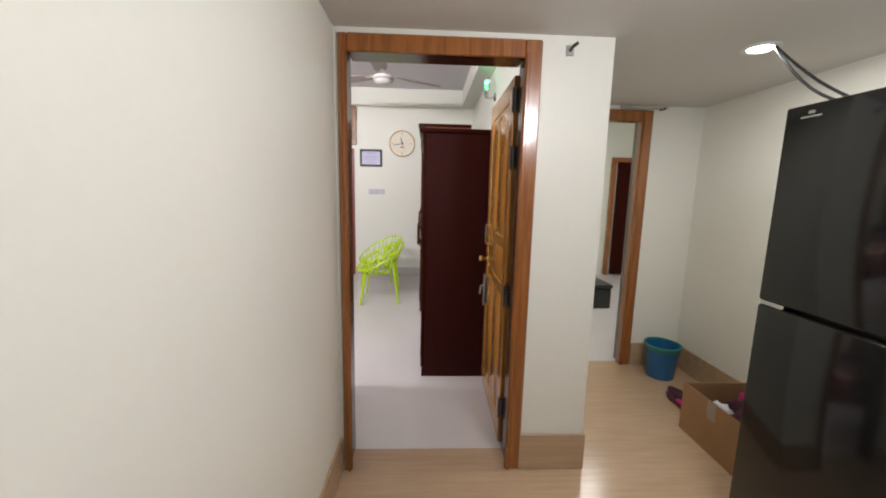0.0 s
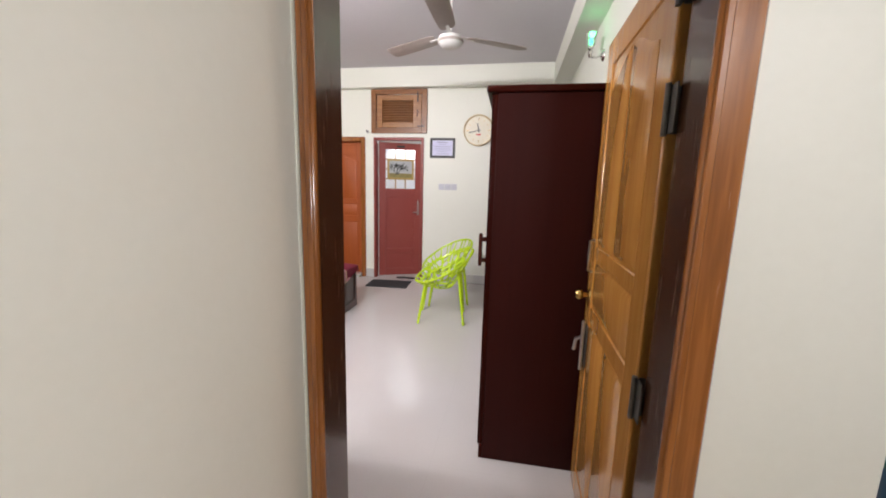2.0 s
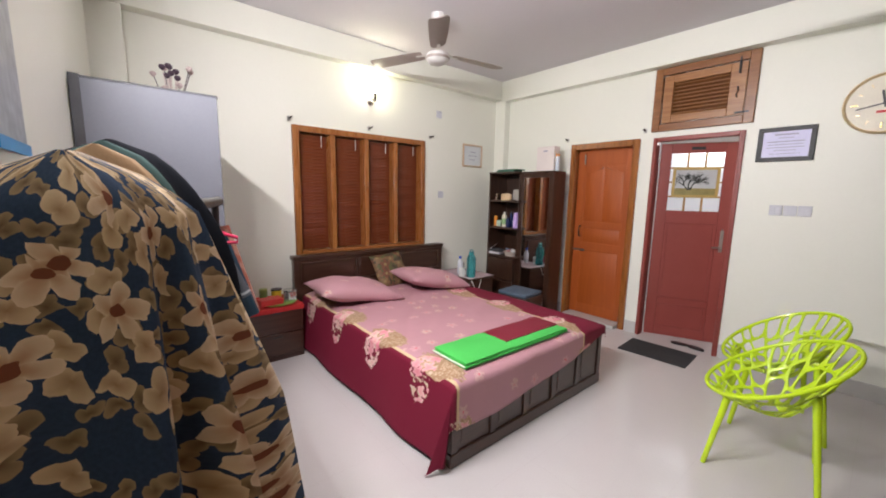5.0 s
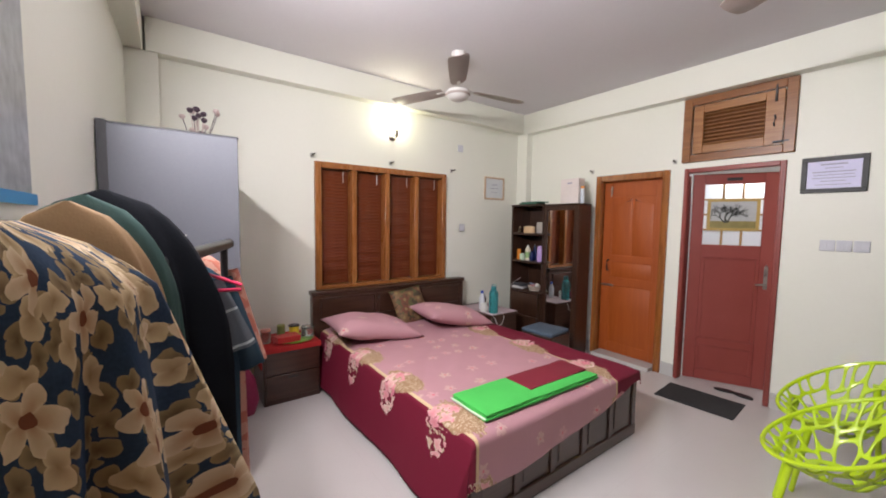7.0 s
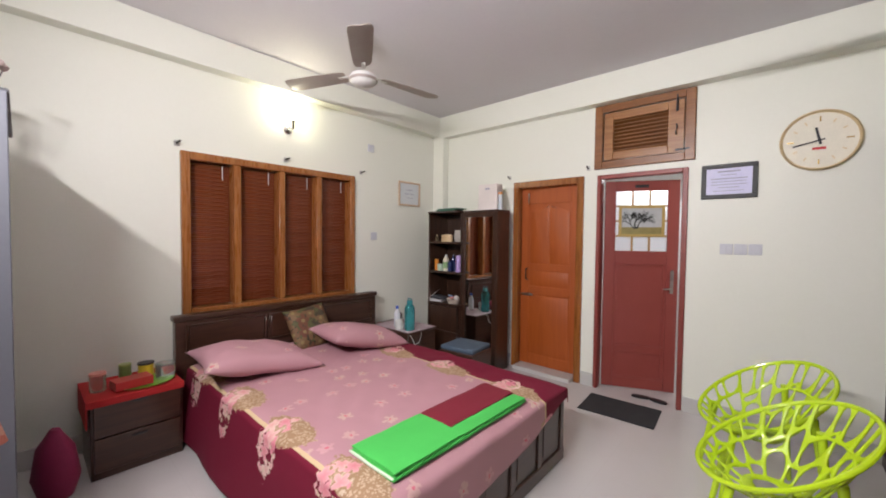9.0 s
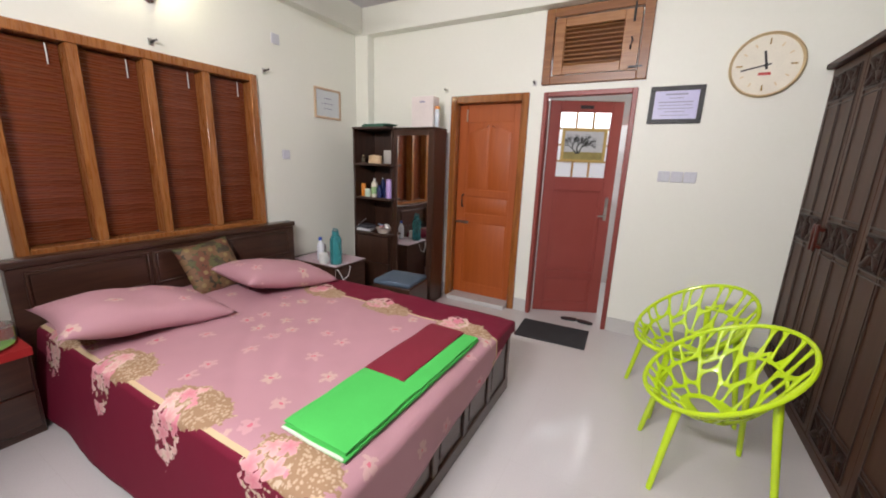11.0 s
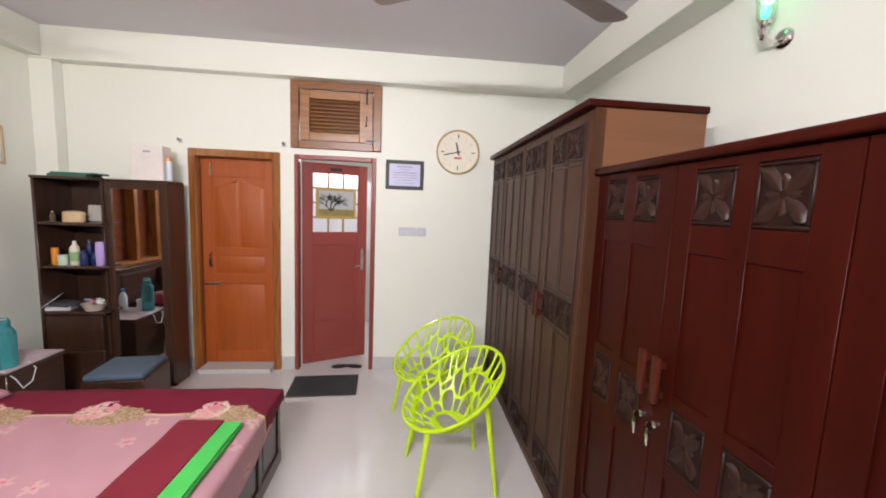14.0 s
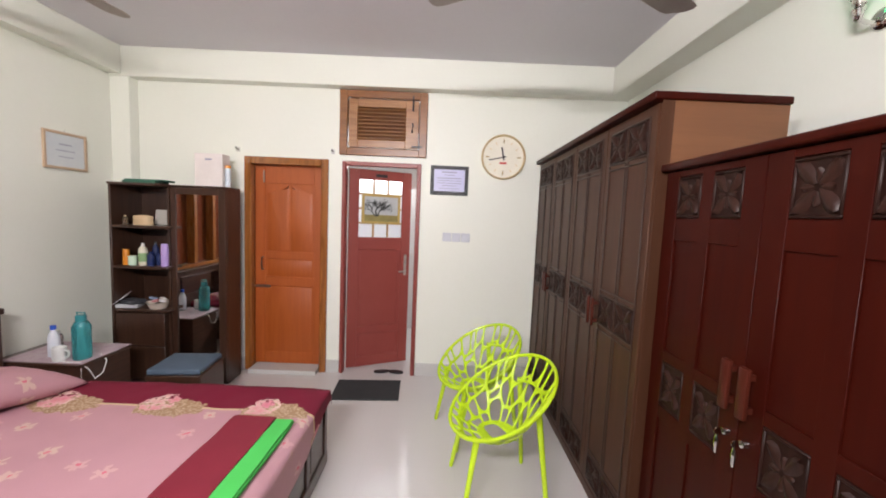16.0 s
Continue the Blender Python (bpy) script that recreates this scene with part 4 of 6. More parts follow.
def spread_material():
    m, n, l, p = principled("printed_cotton_spread", (0.4, 0.2, 0.2), 0.75, spec=0.25)
    uv = n.new("ShaderNodeTexCoord").outputs["UV"]
    s = n.new("ShaderNodeSeparateXYZ")
    l.new(uv, s.inputs[0])
    u, v = s.outputs[0], s.outputs[1]
    PINK, CREAM = (0.45, 0.243, 0.276), (0.60, 0.45, 0.27)
    weave = noise_node(n, l, uv, 260, 2)
    tone = noise_node(n, l, uv, 7, 3)
    pink = mix_color(n, l, math_node(n, l, "MULTIPLY_ADD", weave, 0.6, math_node(n, l, "MULTIPLY", tone, 0.4)), tuple(0.9 * c for c in PINK), tuple(1.12 * c for c in PINK))
    # small sprigs
    bend = n.new("ShaderNodeTexNoise")
    bend.inputs["Scale"].default_value = 30
    l.new(uv, bend.inputs["Vector"])
    bent = n.new("ShaderNodeVectorMath")
    bent.operation = "MULTIPLY_ADD"
    l.new(bend.outputs["Color"], bent.inputs[0])
    bent.inputs[1].default_value = (0.045, 0.045, 0)
    l.new(uv, bent.inputs[2])
    pet, heart, edge, val = petals(n, l, bent.outputs[0], 6.0, 0.044, 5, 3.1, 1.0, 0.42)
    sprig = mix_color(n, l, val, (0.60, 0.46, 0.36), (0.60, 0.34, 0.36))
    c = mix_color(n, l, math_node(n, l, "MULTIPLY", pet, 0.62), pink, sprig)
    c = mix_color(n, l, heart, c, (0.58, 0.15, 0.21))
    # borders
    S0, N0 = 0.475, 1.75
    south = math_node(n, l, "LESS_THAN", v, S0)
    north = math_node(n, l, "GREATER_THAN", v, N0)
    border = math_node(n, l, "MAXIMUM", south, north)
    maroon = mix_color(n, l, weave, (0.145, 0.007, 0.024), (0.185, 0.010, 0.034))
    c = mix_color(n, l, border, c, maroon)
    for e in (S0, N0):
        line = math_node(n, l, "LESS_THAN", math_node(n, l, "ABSOLUTE", math_node(n, l, "SUBTRACT", v, e)), 0.009)
        c = mix_color(n, l, line, c, CREAM)
    # lace medallions with bouquets along both borders
    fu = math_node(n, l, "SUBTRACT", math_node(n, l, "FRACT", math_node(n, l, "DIVIDE", math_node(n, l, "ADD", u, -0.0375 + 0.575), 0.575)), 0.5)
    mu = math_node(n, l, "MULTIPLY", fu, 0.575)
    for e, side in ((S0 + 0.055, -1), (N0 - 0.015, 1)):
        dv = math_node(n, l, "SUBTRACT", v, e)
        wob = math_node(n, l, "MULTIPLY_ADD", noise_node(n, l, uv, 26, 3), 1.5, 0.25)
        q = math_node(n, l, "ADD", math_node(n, l, "POWER", math_node(n, l, "ABSOLUTE", math_node(n, l, "DIVIDE", mu, 0.190)), 2.0), math_node(n, l, "POWER", math_node(n, l, "ABSOLUTE", math_node(n, l, "DIVIDE", dv, 0.092)), 2.0))
        lace = math_node(n, l, "LESS_THAN", math_node(n, l, "MULTIPLY", q, wob), 0.95)
        dots = n.new("ShaderNodeTexVoronoi")
        dots.inputs["Scale"].default_value = 75
        l.new(uv, dots.inputs["Vector"])
        tan = mix_color(n, l, math_node(n, l, "LESS_THAN", dots.outputs["Distance"], 0.42), (0.34, 0.215, 0.125), (0.52, 0.38, 0.26))
        c = mix_color(n, l, lace, c, tan)
        du2 = math_node(n, l, "ADD", mu, 0.085)
        dv2 = math_node(n, l, "ADD", dv, -0.05 if side > 0 else 0.11)
        q2 = math_node(n, l, "ADD", math_node(n, l, "POWER", math_node(n, l, "ABSOLUTE", math_node(n, l, "DIVIDE", du2, 0.105)), 2.0), math_node(n, l, "POWER", math_node(n, l, "ABSOLUTE", math_node(n, l, "DIVIDE", dv2, 0.185 if side < 0 else 0.10)), 2.0))
        bouquet = math_node(n, l, "LESS_THAN", math_node(n, l, "MULTIPLY", q2, wob), 0.8)
        p1, h1, e1, v1 = petals(n, l, uv, 15.0, 0.050, 5, 7.7 + side, 0.9, 0.85)
        leafy = mix_color(n, l, noise_node(n, l, uv, 40, 2), (0.50, 0.36, 0.22), (0.62, 0.52, 0.42))
        rose = mix_color(n, l, v1, (0.72, 0.60, 0.50), (0.66, 0.27, 0.32))
        rose = mix_color(n, l, math_node(n, l, "MULTIPLY_ADD", e1, 0.5, 0.5), (0.58, 0.10, 0.16), rose)
        gap = math_node(n, l, "GREATER_THAN", noise_node(n, l, uv, 30, 2), 0.56)
        body = math_node(n, l, "MULTIPLY", bouquet, math_node(n, l, "MAXIMUM", p1, gap))
        c = mix_color(n, l, body, c, mix_color(n, l, p1, leafy, rose))
    l.new(c, p.inputs["Base Color"])
    bump(n, l, p, weave, 0.15, 0.001)
    return m


SPREAD = spread_material()


def cloth_mesh(nu, nv, func, uvs, mat, thick=0.003, sub=1):
    """A draped sheet from a function of two numbers in 0..1, with its own print coordinates."""
    me = bpy.data.meshes.new("cloth")
    verts = [func(i / nu, j / nv) for j in range(nv + 1) for i in range(nu + 1)]
    faces = [(j * (nu + 1) + i, j * (nu + 1) + i + 1, (j + 1) * (nu + 1) + i + 1, (j + 1) * (nu + 1) + i) for j in range(nv) for i in range(nu)]
    me.from_pydata(verts, [], faces)
    lay = me.uv_layers.new(name="UVMap")
    flat = [uvs((vi % (nu + 1)) / nu, (vi // (nu + 1)) / nv) for f in faces for vi in f]
    lay.data.foreach_set("uv", [c for q in flat for c in q])
    me.polygons.foreach_set("use_smooth", [True] * len(faces))
    me.materials.append(mat)
    return me


def thicken(ob, t, offset=-1):
    s = ob.modifiers.new("thickness", "SOLIDIFY")
    s.thickness, s.offset = t, offset
    return ob


SU, SV = 2.50, 2.10   # cloth size along the bed and across it


def spread_at(a, b):
    u, v = a * SU, b * SV
    x = BX0 + 0.02 + u
    lim = BX1 + 0.012
    over_u = max(0.0, x - lim)
    y = BY0 - 0.465 + v
    over_s, over_n = max(0.0, BY0 - y), max(0.0, y - BY1)
    z = BTOP + 0.012 * noise.noise((x * 2.1, y * 2.3, 1)) + 0.004 * noise.noise((x * 9, y * 9, 4)) + 0.011 * abs(noise.noise(((x + y) * 4.5, (x - y) * 1.1, 7)))
    # rounded mattress edges
    ed = min(min(y - BY0, BY1 - y) if over_s == 0 and over_n == 0 else 0, lim - x if over_u == 0 else 0)
    z -= 0.022 * max(0, 1 - max(ed, 0) / 0.09) ** 2
    fold = 0.5 + 0.5 * math.sin(u * 8.3 + 1.3 * math.sin(u * 2.9))
    if over_s > 0:
        k = over_s / 0.465
        y = BY0 - 0.012 - 0.085 * k * (0.75 + 0.25 * fold * k)
        z -= over_s * 0.985
    if over_n > 0:
        y = BY1 + 0.012 + 0.03 * over_n * fold
        z -= over_n
    if over_u > 0:
        s = min(1.0, max(0.0, (y - BY0) / (BY1 - BY0)))
        drop = over_u * (1.05 - 0.80 * s ** 2)
        x = lim + 0.010 + 0.05 * over_u * (0.5 + 0.5 * math.sin(v * 9))
        z -= drop if over_s == 0 else 0.0
        if over_s > 0:
            # the loose corner falls to the floor as a wide flap along the side
            rho, phi = math.hypot(over_u, over_s), math.atan2(over_s, over_u)
            w = math.sin(2 * phi)
            x = lim + 0.014 - 0.16 * rho * w * math.sin(phi)
            y = BY0 - 0.012 - (0.13 + 0.22 * w) * rho * math.sin(phi) - 0.02 * math.sin(7 * phi) * rho
            z += over_s * 0.985 - rho * 0.97
    return (x, y, max(z, 0.012 + 0.01 * fold))


spread_ob = new("bedspread", cloth_mesh(150, 130, spread_at, lambda a, b: (a * SU, b * SV), SPREAD))
thicken(spread_ob, 0.004, 1)
tagged(spread_ob, "pink cotton bedspread with maroon borders and printed roses", "bedspread")


def pillow_mesh(w, d, h, mat, seed, corner=0.09):
    nu, nv = 28, 22

    def top(a, b, s):
        x, y = 2 * a - 1, 2 * b - 1
        f = max(0.0, (1 - abs(x) ** 2.6)) ** 0.55 * max(0.0, (1 - abs(y) ** 2.6)) ** 0.55
        pull = 1 - corner * (1 - abs(x) ** 2) * abs(y) ** 3 - 0
        pullx = 1 - corner * (1 - abs(y) ** 2) * abs(x) ** 3
        z = s * h / 2 * f * (1 + 0.18 * noise.noise((x * 2, y * 2, seed)))
        return (x * w / 2 * pullx, y * d / 2 * pull, z + 0.006 * noise.noise((x * 6, y * 6, seed + 3)) * f)
    me = bpy.data.meshes.new("pillow")
    vs = [top(i / nu, j / nv, 1) for j in range(nv + 1) for i in range(nu + 1)] + [top(i / nu, j / nv, -0.7) for j in range(nv + 1) for i in range(nu + 1)]
    k = (nu + 1) * (nv + 1)
    fs = []
    for j in range(nv):
        for i in range(nu):
            a = j * (nu + 1) + i
            fs += [(a, a + 1, a + nu + 2, a + nu + 1), (k + a + nu + 1, k + a + nu + 2, k + a + 1, k + a)]
    me.from_pydata(vs, [], fs)
    lay = me.uv_layers.new(name="UVMap")
    lay.data.foreach_set("uv", [c for f in fs for vi in f for c in ((vi % k) % (nu + 1) / nu * w + seed, (vi % k) // (nu + 1) / nv * d + 0.75)])
    bm = bmesh.new()
    bm.from_mesh(me)
    bmesh.ops.remove_doubles(bm, verts=bm.verts, dist=0.0008)
    bm.to_mesh(me)
    bm.free()
    me.polygons.foreach_set("use_smooth", [True] * len(me.polygons))
    me.materials.append(mat)
    return me


def pillow(m, w, d, h, mat, label, seed, group=""):
    ob = new("pillow", pillow_mesh(w, d, h, mat, seed))
    ob.matrix_basis = m
    return tagged(ob, label, "pillow", group)


pillow(pose(-3.19, 4.09, 0.605, 0, 9, 86), 0.80, 0.58, 0.225, SPREAD, "pink floral pillow lying on the bed", 0.35, "bed pillows")
pillow(pose(-3.17, 4.97, 0.605, 0, 11, 84), 0.74, 0.56, 0.225, SPREAD, "pink floral pillow lying on the bed", 1.12, "bed pillows")


def dark_floral():
    m, n, l, p = principled("olive_floral_brocade", (0.06, 0.04, 0.02), 0.7)
    uv = n.new("ShaderNodeTexCoord").outputs["UV"]
    p1, h1, e1, v1 = petals(n, l, uv, 11, 0.075, 5, 2.0, 0.8, 0.8)
    p2, h2, e2, v2 = petals(n, l, uv, 22, 0.035, 4, 5.0, 0.9, 0.7)
    c = mix_color(n, l, noise_node(n, l, uv, 150, 2), (0.030, 0.022, 0.012), (0.065, 0.045, 0.025))
    c = mix_color(n, l, p2, c, (0.085, 0.085, 0.03))
    c = mix_color(n, l, p1, c, mix_color(n, l, v1, (0.17, 0.10, 0.045), (0.13, 0.035, 0.022)))
    c = mix_color(n, l, h1, c, (0.24, 0.17, 0.07))
    l.new(c, p.inputs["Base Color"])
    bump(n, l, p, noise_node(n, l, uv, 200, 2), 0.3, 0.001)
    return m


cush = new("cushion", pillow_mesh(0.40, 0.40, 0.15, dark_floral(), 0.6, 0.05))
cush.matrix_basis = pose(-3.54, 4.70, 0.670, 12, 62, 14)
tagged(cush, "olive brown floral cushion leaning on the headboard", "cushion")

# folded towel: green with a maroon half on top
towel = thing("folded_towel", pose(-1.632, 4.425, 0.527, 0, 0, -1), "folded green towel with a maroon half on the bed", "towel")
GREEN_TERRY = plain("green_terry", (0.055, 0.44, 0.075), 0.9, 260, 0.5)
RED_TERRY = plain("maroon_terry", (0.17, 0.006, 0.020), 0.9, 260, 0.5)


def soft_slab(lo, hi, seed, bevel=0.012):
    bm = one(lo, hi)
    bmesh.ops.subdivide_edges(bm, edges=bm.edges, cuts=11, use_grid_fill=True)
    cx = [(lo[i] + hi[i]) / 2 for i in range(3)]
    for v in bm.verts:
        w = 0.005 * noise.noise((v.co.x * 7, v.co.y * 7, seed))
        v.co.z += w
        for i in (0, 1):
            e = min(v.co[i] - lo[i], hi[i] - v.co[i])
            if e < 0.02:
                v.co.z = cx[2] + (v.co.z - cx[2]) * (0.55 + 0.45 * max(e, 0) / 0.02)
        v.co.x += 0.006 * noise.noise((v.co.y * 5, seed, 1))
        v.co.y += 0.006 * noise.noise((v.co.x * 5, seed, 2))
    return bm


part("green_fold", soft_slab((-0.155, -0.50, 0.0), (0.155, 0.52, 0.022), 1), GREEN_TERRY, towel, "green terry lower layer")
part("green_top", soft_slab((-0.150, -0.49, 0.022), (0.150, -0.06, 0.040), 2), GREEN_TERRY, towel, "green terry top layer")
part("green_edge", soft_slab((0.065, -0.06, 0.021), (0.152, 0.51, 0.036), 3), GREEN_TERRY, towel)
part("maroon_layer", soft_slab((-0.152, -0.06, 0.022), (0.065, 0.515, 0.042), 5), RED_TERRY, towel, "maroon terry layer")
part("selvedge", soft_slab((-0.150, -0.506, 0.008), (0.150, -0.497, 0.022), 7), plain("white_selvedge", (0.6, 0.7, 0.55), 0.9), towel, "pale hem")

# ---- lime green openwork chairs ----
def shell_at(r, th):
    """A point of the tub: r from its middle (0) to its rim (1), th from the middle of the back."""
    back = (1 + math.cos(th)) / 2
    zr = 0.432 + 0.340 * back ** 1.15
    s = max(0.0, (r - 0.36) / 0.64) ** (1.15 + 0.30 * (1 - back))
    rho = 0.298 * r ** 0.93 * (1.0 - 0.05 * (1 - back))
    return Vector((rho * math.cos(th) + 0.035 * s * back - 0.01, 1.02 * rho * math.sin(th), 0.362 + (zr - 0.362) * s - 0.014 * (1 - min(1, r / 0.45)) ** 2))


def chair_shell():
    """A tub of branching struts: rings of uneven cells, cut out and mapped onto a tilted bowl."""
    rng = random.Random(11)
    at = shell_at
    R = (0.36, 0.58, 0.80, 1.0)
    counts = (13, 17, 25)

    splits = []
    for n in counts:
        off = rng.random() * 6.28
        splits.append(sorted(((off + 2 * math.pi * (k + rng.uniform(-0.26, 0.26)) / n) % (2 * math.pi)) for k in range(n)))
    bm = bmesh.new()
    rings = []
    for i, r in enumerate(R):
        angs = set()
        if i > 0:
            angs |= set(splits[i - 1])
        if i < len(counts):
            angs |= set(splits[i])
        if i in (0, len(R) - 1):
            angs |= {2 * math.pi * k / 40 + 0.001 for k in range(40)}
        ring = []
        for a in sorted(angs):
            rr = r if i in (0, len(R) - 1) else r + rng.uniform(-0.085, 0.085)
            ring.append((a, bm.verts.new(at(rr, a))))
        rings.append(ring)

    def span(ring, a, b):
        out = [(x if x >= a - 1e-9 else x + 2 * math.pi, v) for x, v in ring]
        return [v for x, v in sorted(out, key=lambda q: q[0]) if x <= b + 1e-9]
    cells = []
    for i, sp in enumerate(splits):
        for k, a in enumerate(sp):
            b = sp[(k + 1) % len(sp)]
            b = b if b > a else b + 2 * math.pi
            loop = span(rings[i], a, b) + span(rings[i + 1], a, b)[::-1]
            if len(loop) > 3:
                cells.append(bm.faces.new(loop))
    bm.normal_update()
    bmesh.ops.inset_individual(bm, faces=cells, thickness=0.0085, depth=0)
    bmesh.ops.delete(bm, geom=cells, context="FACES")
    # solid seat plate with a rounded slot
    plate = []
    for a, v in rings[0]:
        c, s = math.cos(a), math.sin(a)
        q = (abs(c / 0.12) ** 4 + abs(s / 0.22) ** 4) ** -0.25
        p = at(0.2, a)
        plate.append(bm.verts.new((q * c * 0.40 - 0.01, q * s * 0.40, p.z)))
    n = len(plate)
    for k in range(n):
        bm.faces.new((rings[0][k][1], rings[0][(k + 1) % n][1], plate[(k + 1) % n], plate[k]))
    rim = [at(1.0, 2 * math.pi * k / 48) for k in range(48)]
    return bm, rim


def green_chair(m):
    ob = thing("chair", m, "lime green plastic tub chair with a branching openwork shell", "chair", "lime green chairs")
    bm, rim = chair_shell()
    turn = pose(0, 0, 0, 0, 0, 18)   # the tub sits turned on its legs
    shell = part("shell", bm, LIME, ob, "openwork seat and back", m=turn)
    s = shell.modifiers.new("thickness", "SOLIDIFY")
    s.thickness, s.offset = 0.012, 0
    u = shell.modifiers.new("round", "SUBSURF")
    u.levels = u.render_levels = 1
    bm = bmesh.new()
    seg = 8
    ringv = []
    for k, p in enumerate(rim):
        d = (rim[(k + 1) % 48] - rim[k - 1]).normalized()
        a = d.cross(Vector((0, 0, 1))).normalized()
        b = d.cross(a)
        ringv.append([bm.verts.new(p + 0.0115 * (a * math.cos(6.2832 * j / seg) + b * math.sin(6.2832 * j / seg))) for j in range(seg)])
    for k in range(48):
        for j in range(seg):
            bm.faces.new((ringv[k][j], ringv[k][(j + 1) % seg], ringv[(k + 1) % 48][(j + 1) % seg], ringv[(k + 1) % 48][j]))
    part("rim", bm, LIME, ob, m=turn)
    for sx, sy in ((-1, -1), (-1, 1), (1, -1), (1, 1)):
        top = turn @ shell_at(0.80, math.atan2(sy, sx) - radians(18))
        foot = Vector((sx * 0.24, sy * 0.222, 0.0))
        part("leg", rod([foot, foot.lerp(top, 0.03), foot.lerp(top, 0.7), top], [0.011, 0.0135, 0.0165, 0.019], 12), LIME, ob)
    for sx in (-1, 1):
        mid = 0 if sx > 0 else math.pi
        part("seat_rail", rod([turn @ shell_at(0.79, mid - radians(18) + q * 0.785) - Vector((0, 0, 0.006)) for q in (-1, -0.5, 0, 0.5, 1)], 0.009, 8), LIME, ob)
    return ob


chair = green_chair(pose(-0.357, 5.229, 0, 0, 0, 7))
copy_thing(chair, pose(-0.431, 5.860, 0, 0, 0, 20))

# ---- dressing cabinet in the corner ----
cab = thing("dressing_cabinet", pose(-3.1, 6.5, 0), "dark brown dressing cabinet with open shelves and a mirror door", "cabinet")


def cpart(name, lo, hi, mat=CAB_WOOD, label="", bevel=0.003):
    return part(name, one(lo, hi, bevel), mat, cab, label, world_space=True)


SX0, SX1, SY0, SY1, CZ = -3.62, -3.162, 6.325, 6.67, 1.815
cpart("side_panel", (SX0, SY0, 0), (SX0 + 0.022, SY1, CZ - 0.022))
cpart("divider", (SX1 - 0.022, SY0 + 0.09, 0), (SX1, SY1, CZ - 0.022))
cpart("back_panel", (SX0 + 0.022, SY1 - 0.008, 0), (SX1 - 0.022, SY1, CZ - 0.022))
cpart("top_panel", (SX0 - 0.004, SY0 - 0.008, CZ - 0.022), (SX1, SY1, CZ))
for z in (1.447, 1.092, 0.71):
    cpart("shelf", (SX0 + 0.022, SY0 + 0.004, z - 0.024), (SX1 + 0.03, SY1 - 0.008, z), bevel=0.004)
drawer = cpart("drawer", (SX0 + 0.024, SY0 + 0.01, 0.38), (SX1 - 0.002, SY0 + 0.03, 0.67))
cpart("cupboard_door", (SX0 + 0.024, SY0 + 0.01, 0.06), (SX1 - 0.002, SY0 + 0.03, 0.372))
cpart("drawer_box", (SX0 + 0.022, SY0 + 0.032, 0.05), (SX1 - 0.022, SY1 - 0.01, 0.674))
MX0, MX1, MY0, MY1 = -3.160, -2.672, 6.435, 6.675
cpart("mirror_body", (MX0, MY0 + 0.022, 0), (MX1, MY1, CZ - 0.02))
cpart("mirror_top", (MX0, MY0 - 0.004, CZ - 0.02), (MX1 + 0.004, MY1, CZ), bevel=0.006)
door = cpart("mirror_door", (MX0 + 0.002, MY0, 0.03), (MX1, MY0 + 0.02, CZ - 0.022))
for lo, hi in (((MX0 + 0.002, MY0 - 0.012, 0.03), (MX0 + 0.05, MY0, CZ - 0.022)), ((MX1 - 0.062, MY0 - 0.012, 0.03), (MX1, MY0, CZ - 0.022)), ((MX0 + 0.05, MY0 - 0.012, CZ - 0.08), (MX1 - 0.062, MY0, CZ - 0.022)), ((MX0 + 0.05, MY0 - 0.012, 0.03), (MX1 - 0.062, MY0, 0.10))):
    part("door_frame", one(lo, hi, 0.003), CAB_WOOD, door, world_space=True)
part("mirror", one((MX0 + 0.05, MY0 - 0.004, 0.10), (MX1 - 0.062, MY0 - 0.0005, CZ - 0.08)), MIRROR_M, door, "tall mirror glass", world_space=True)


# ---- small things ----
def bottle(name, x, y, z, r, h, mat, label, cap=None, neck=0.4, shoulder=0.7, cat="bottle", group=""):
    ob = thing(name, pose(x, y, z), label, cat, group)
    zs = h * shoulder
    part("body", lathe([(0, 0), (r * 0.92, 0), (r, 0.006), (r, zs), (r * (0.5 + neck / 2), zs + (h - zs) * 0.35), (r * neck, zs + (h - zs) * 0.55), (r * neck, h * 0.93)], 18), mat, ob)
    part("cap", lathe([(0, h), (r * neck * 1.12, h - 0.002), (r * neck * 1.15, h * 0.86), (0, h * 0.86)], 14), cap or WHITE_PLASTIC, ob)
    return ob


def carton(name, lo, hi, mat, label, cat="box", m=None, lid=None):
    ob = solo(name, one(lo, hi, 0.003), mat, label, cat) if m is None else solo(name, one(lo, hi, 0.003), mat, label, cat, m=m)
    return ob


TEAL_P, ORANGE_P, LILAC_P, NAVY_P = tinted("teal_translucent_plastic", (0.10, 0.52, 0.56), 0.12, 0.7), plain("orange_plastic", (0.62, 0.22, 0.02), 0.35), plain("lilac_plastic", (0.42, 0.30, 0.60), 0.35), plain("navy_glass", (0.012, 0.022, 0.085), 0.15)
MINT_P, CREAM_P, CLEAR_P = plain("mint_plastic", (0.50, 0.62, 0.50), 0.4), plain("cream_label", (0.62, 0.58, 0.46), 0.5), tinted("clear_jar", (0.85, 0.88, 0.86), 0.06, 0.9)
IVORY, GREEN_CLOTH, BLUE_P = plain("ivory_carved_resin", (0.58, 0.42, 0.25), 0.4, 60, 0.4), plain("green_cloth_cover", (0.03, 0.115, 0.075), 0.8, 150, 0.3), plain("blue_plastic", (0.03, 0.10, 0.50), 0.3)

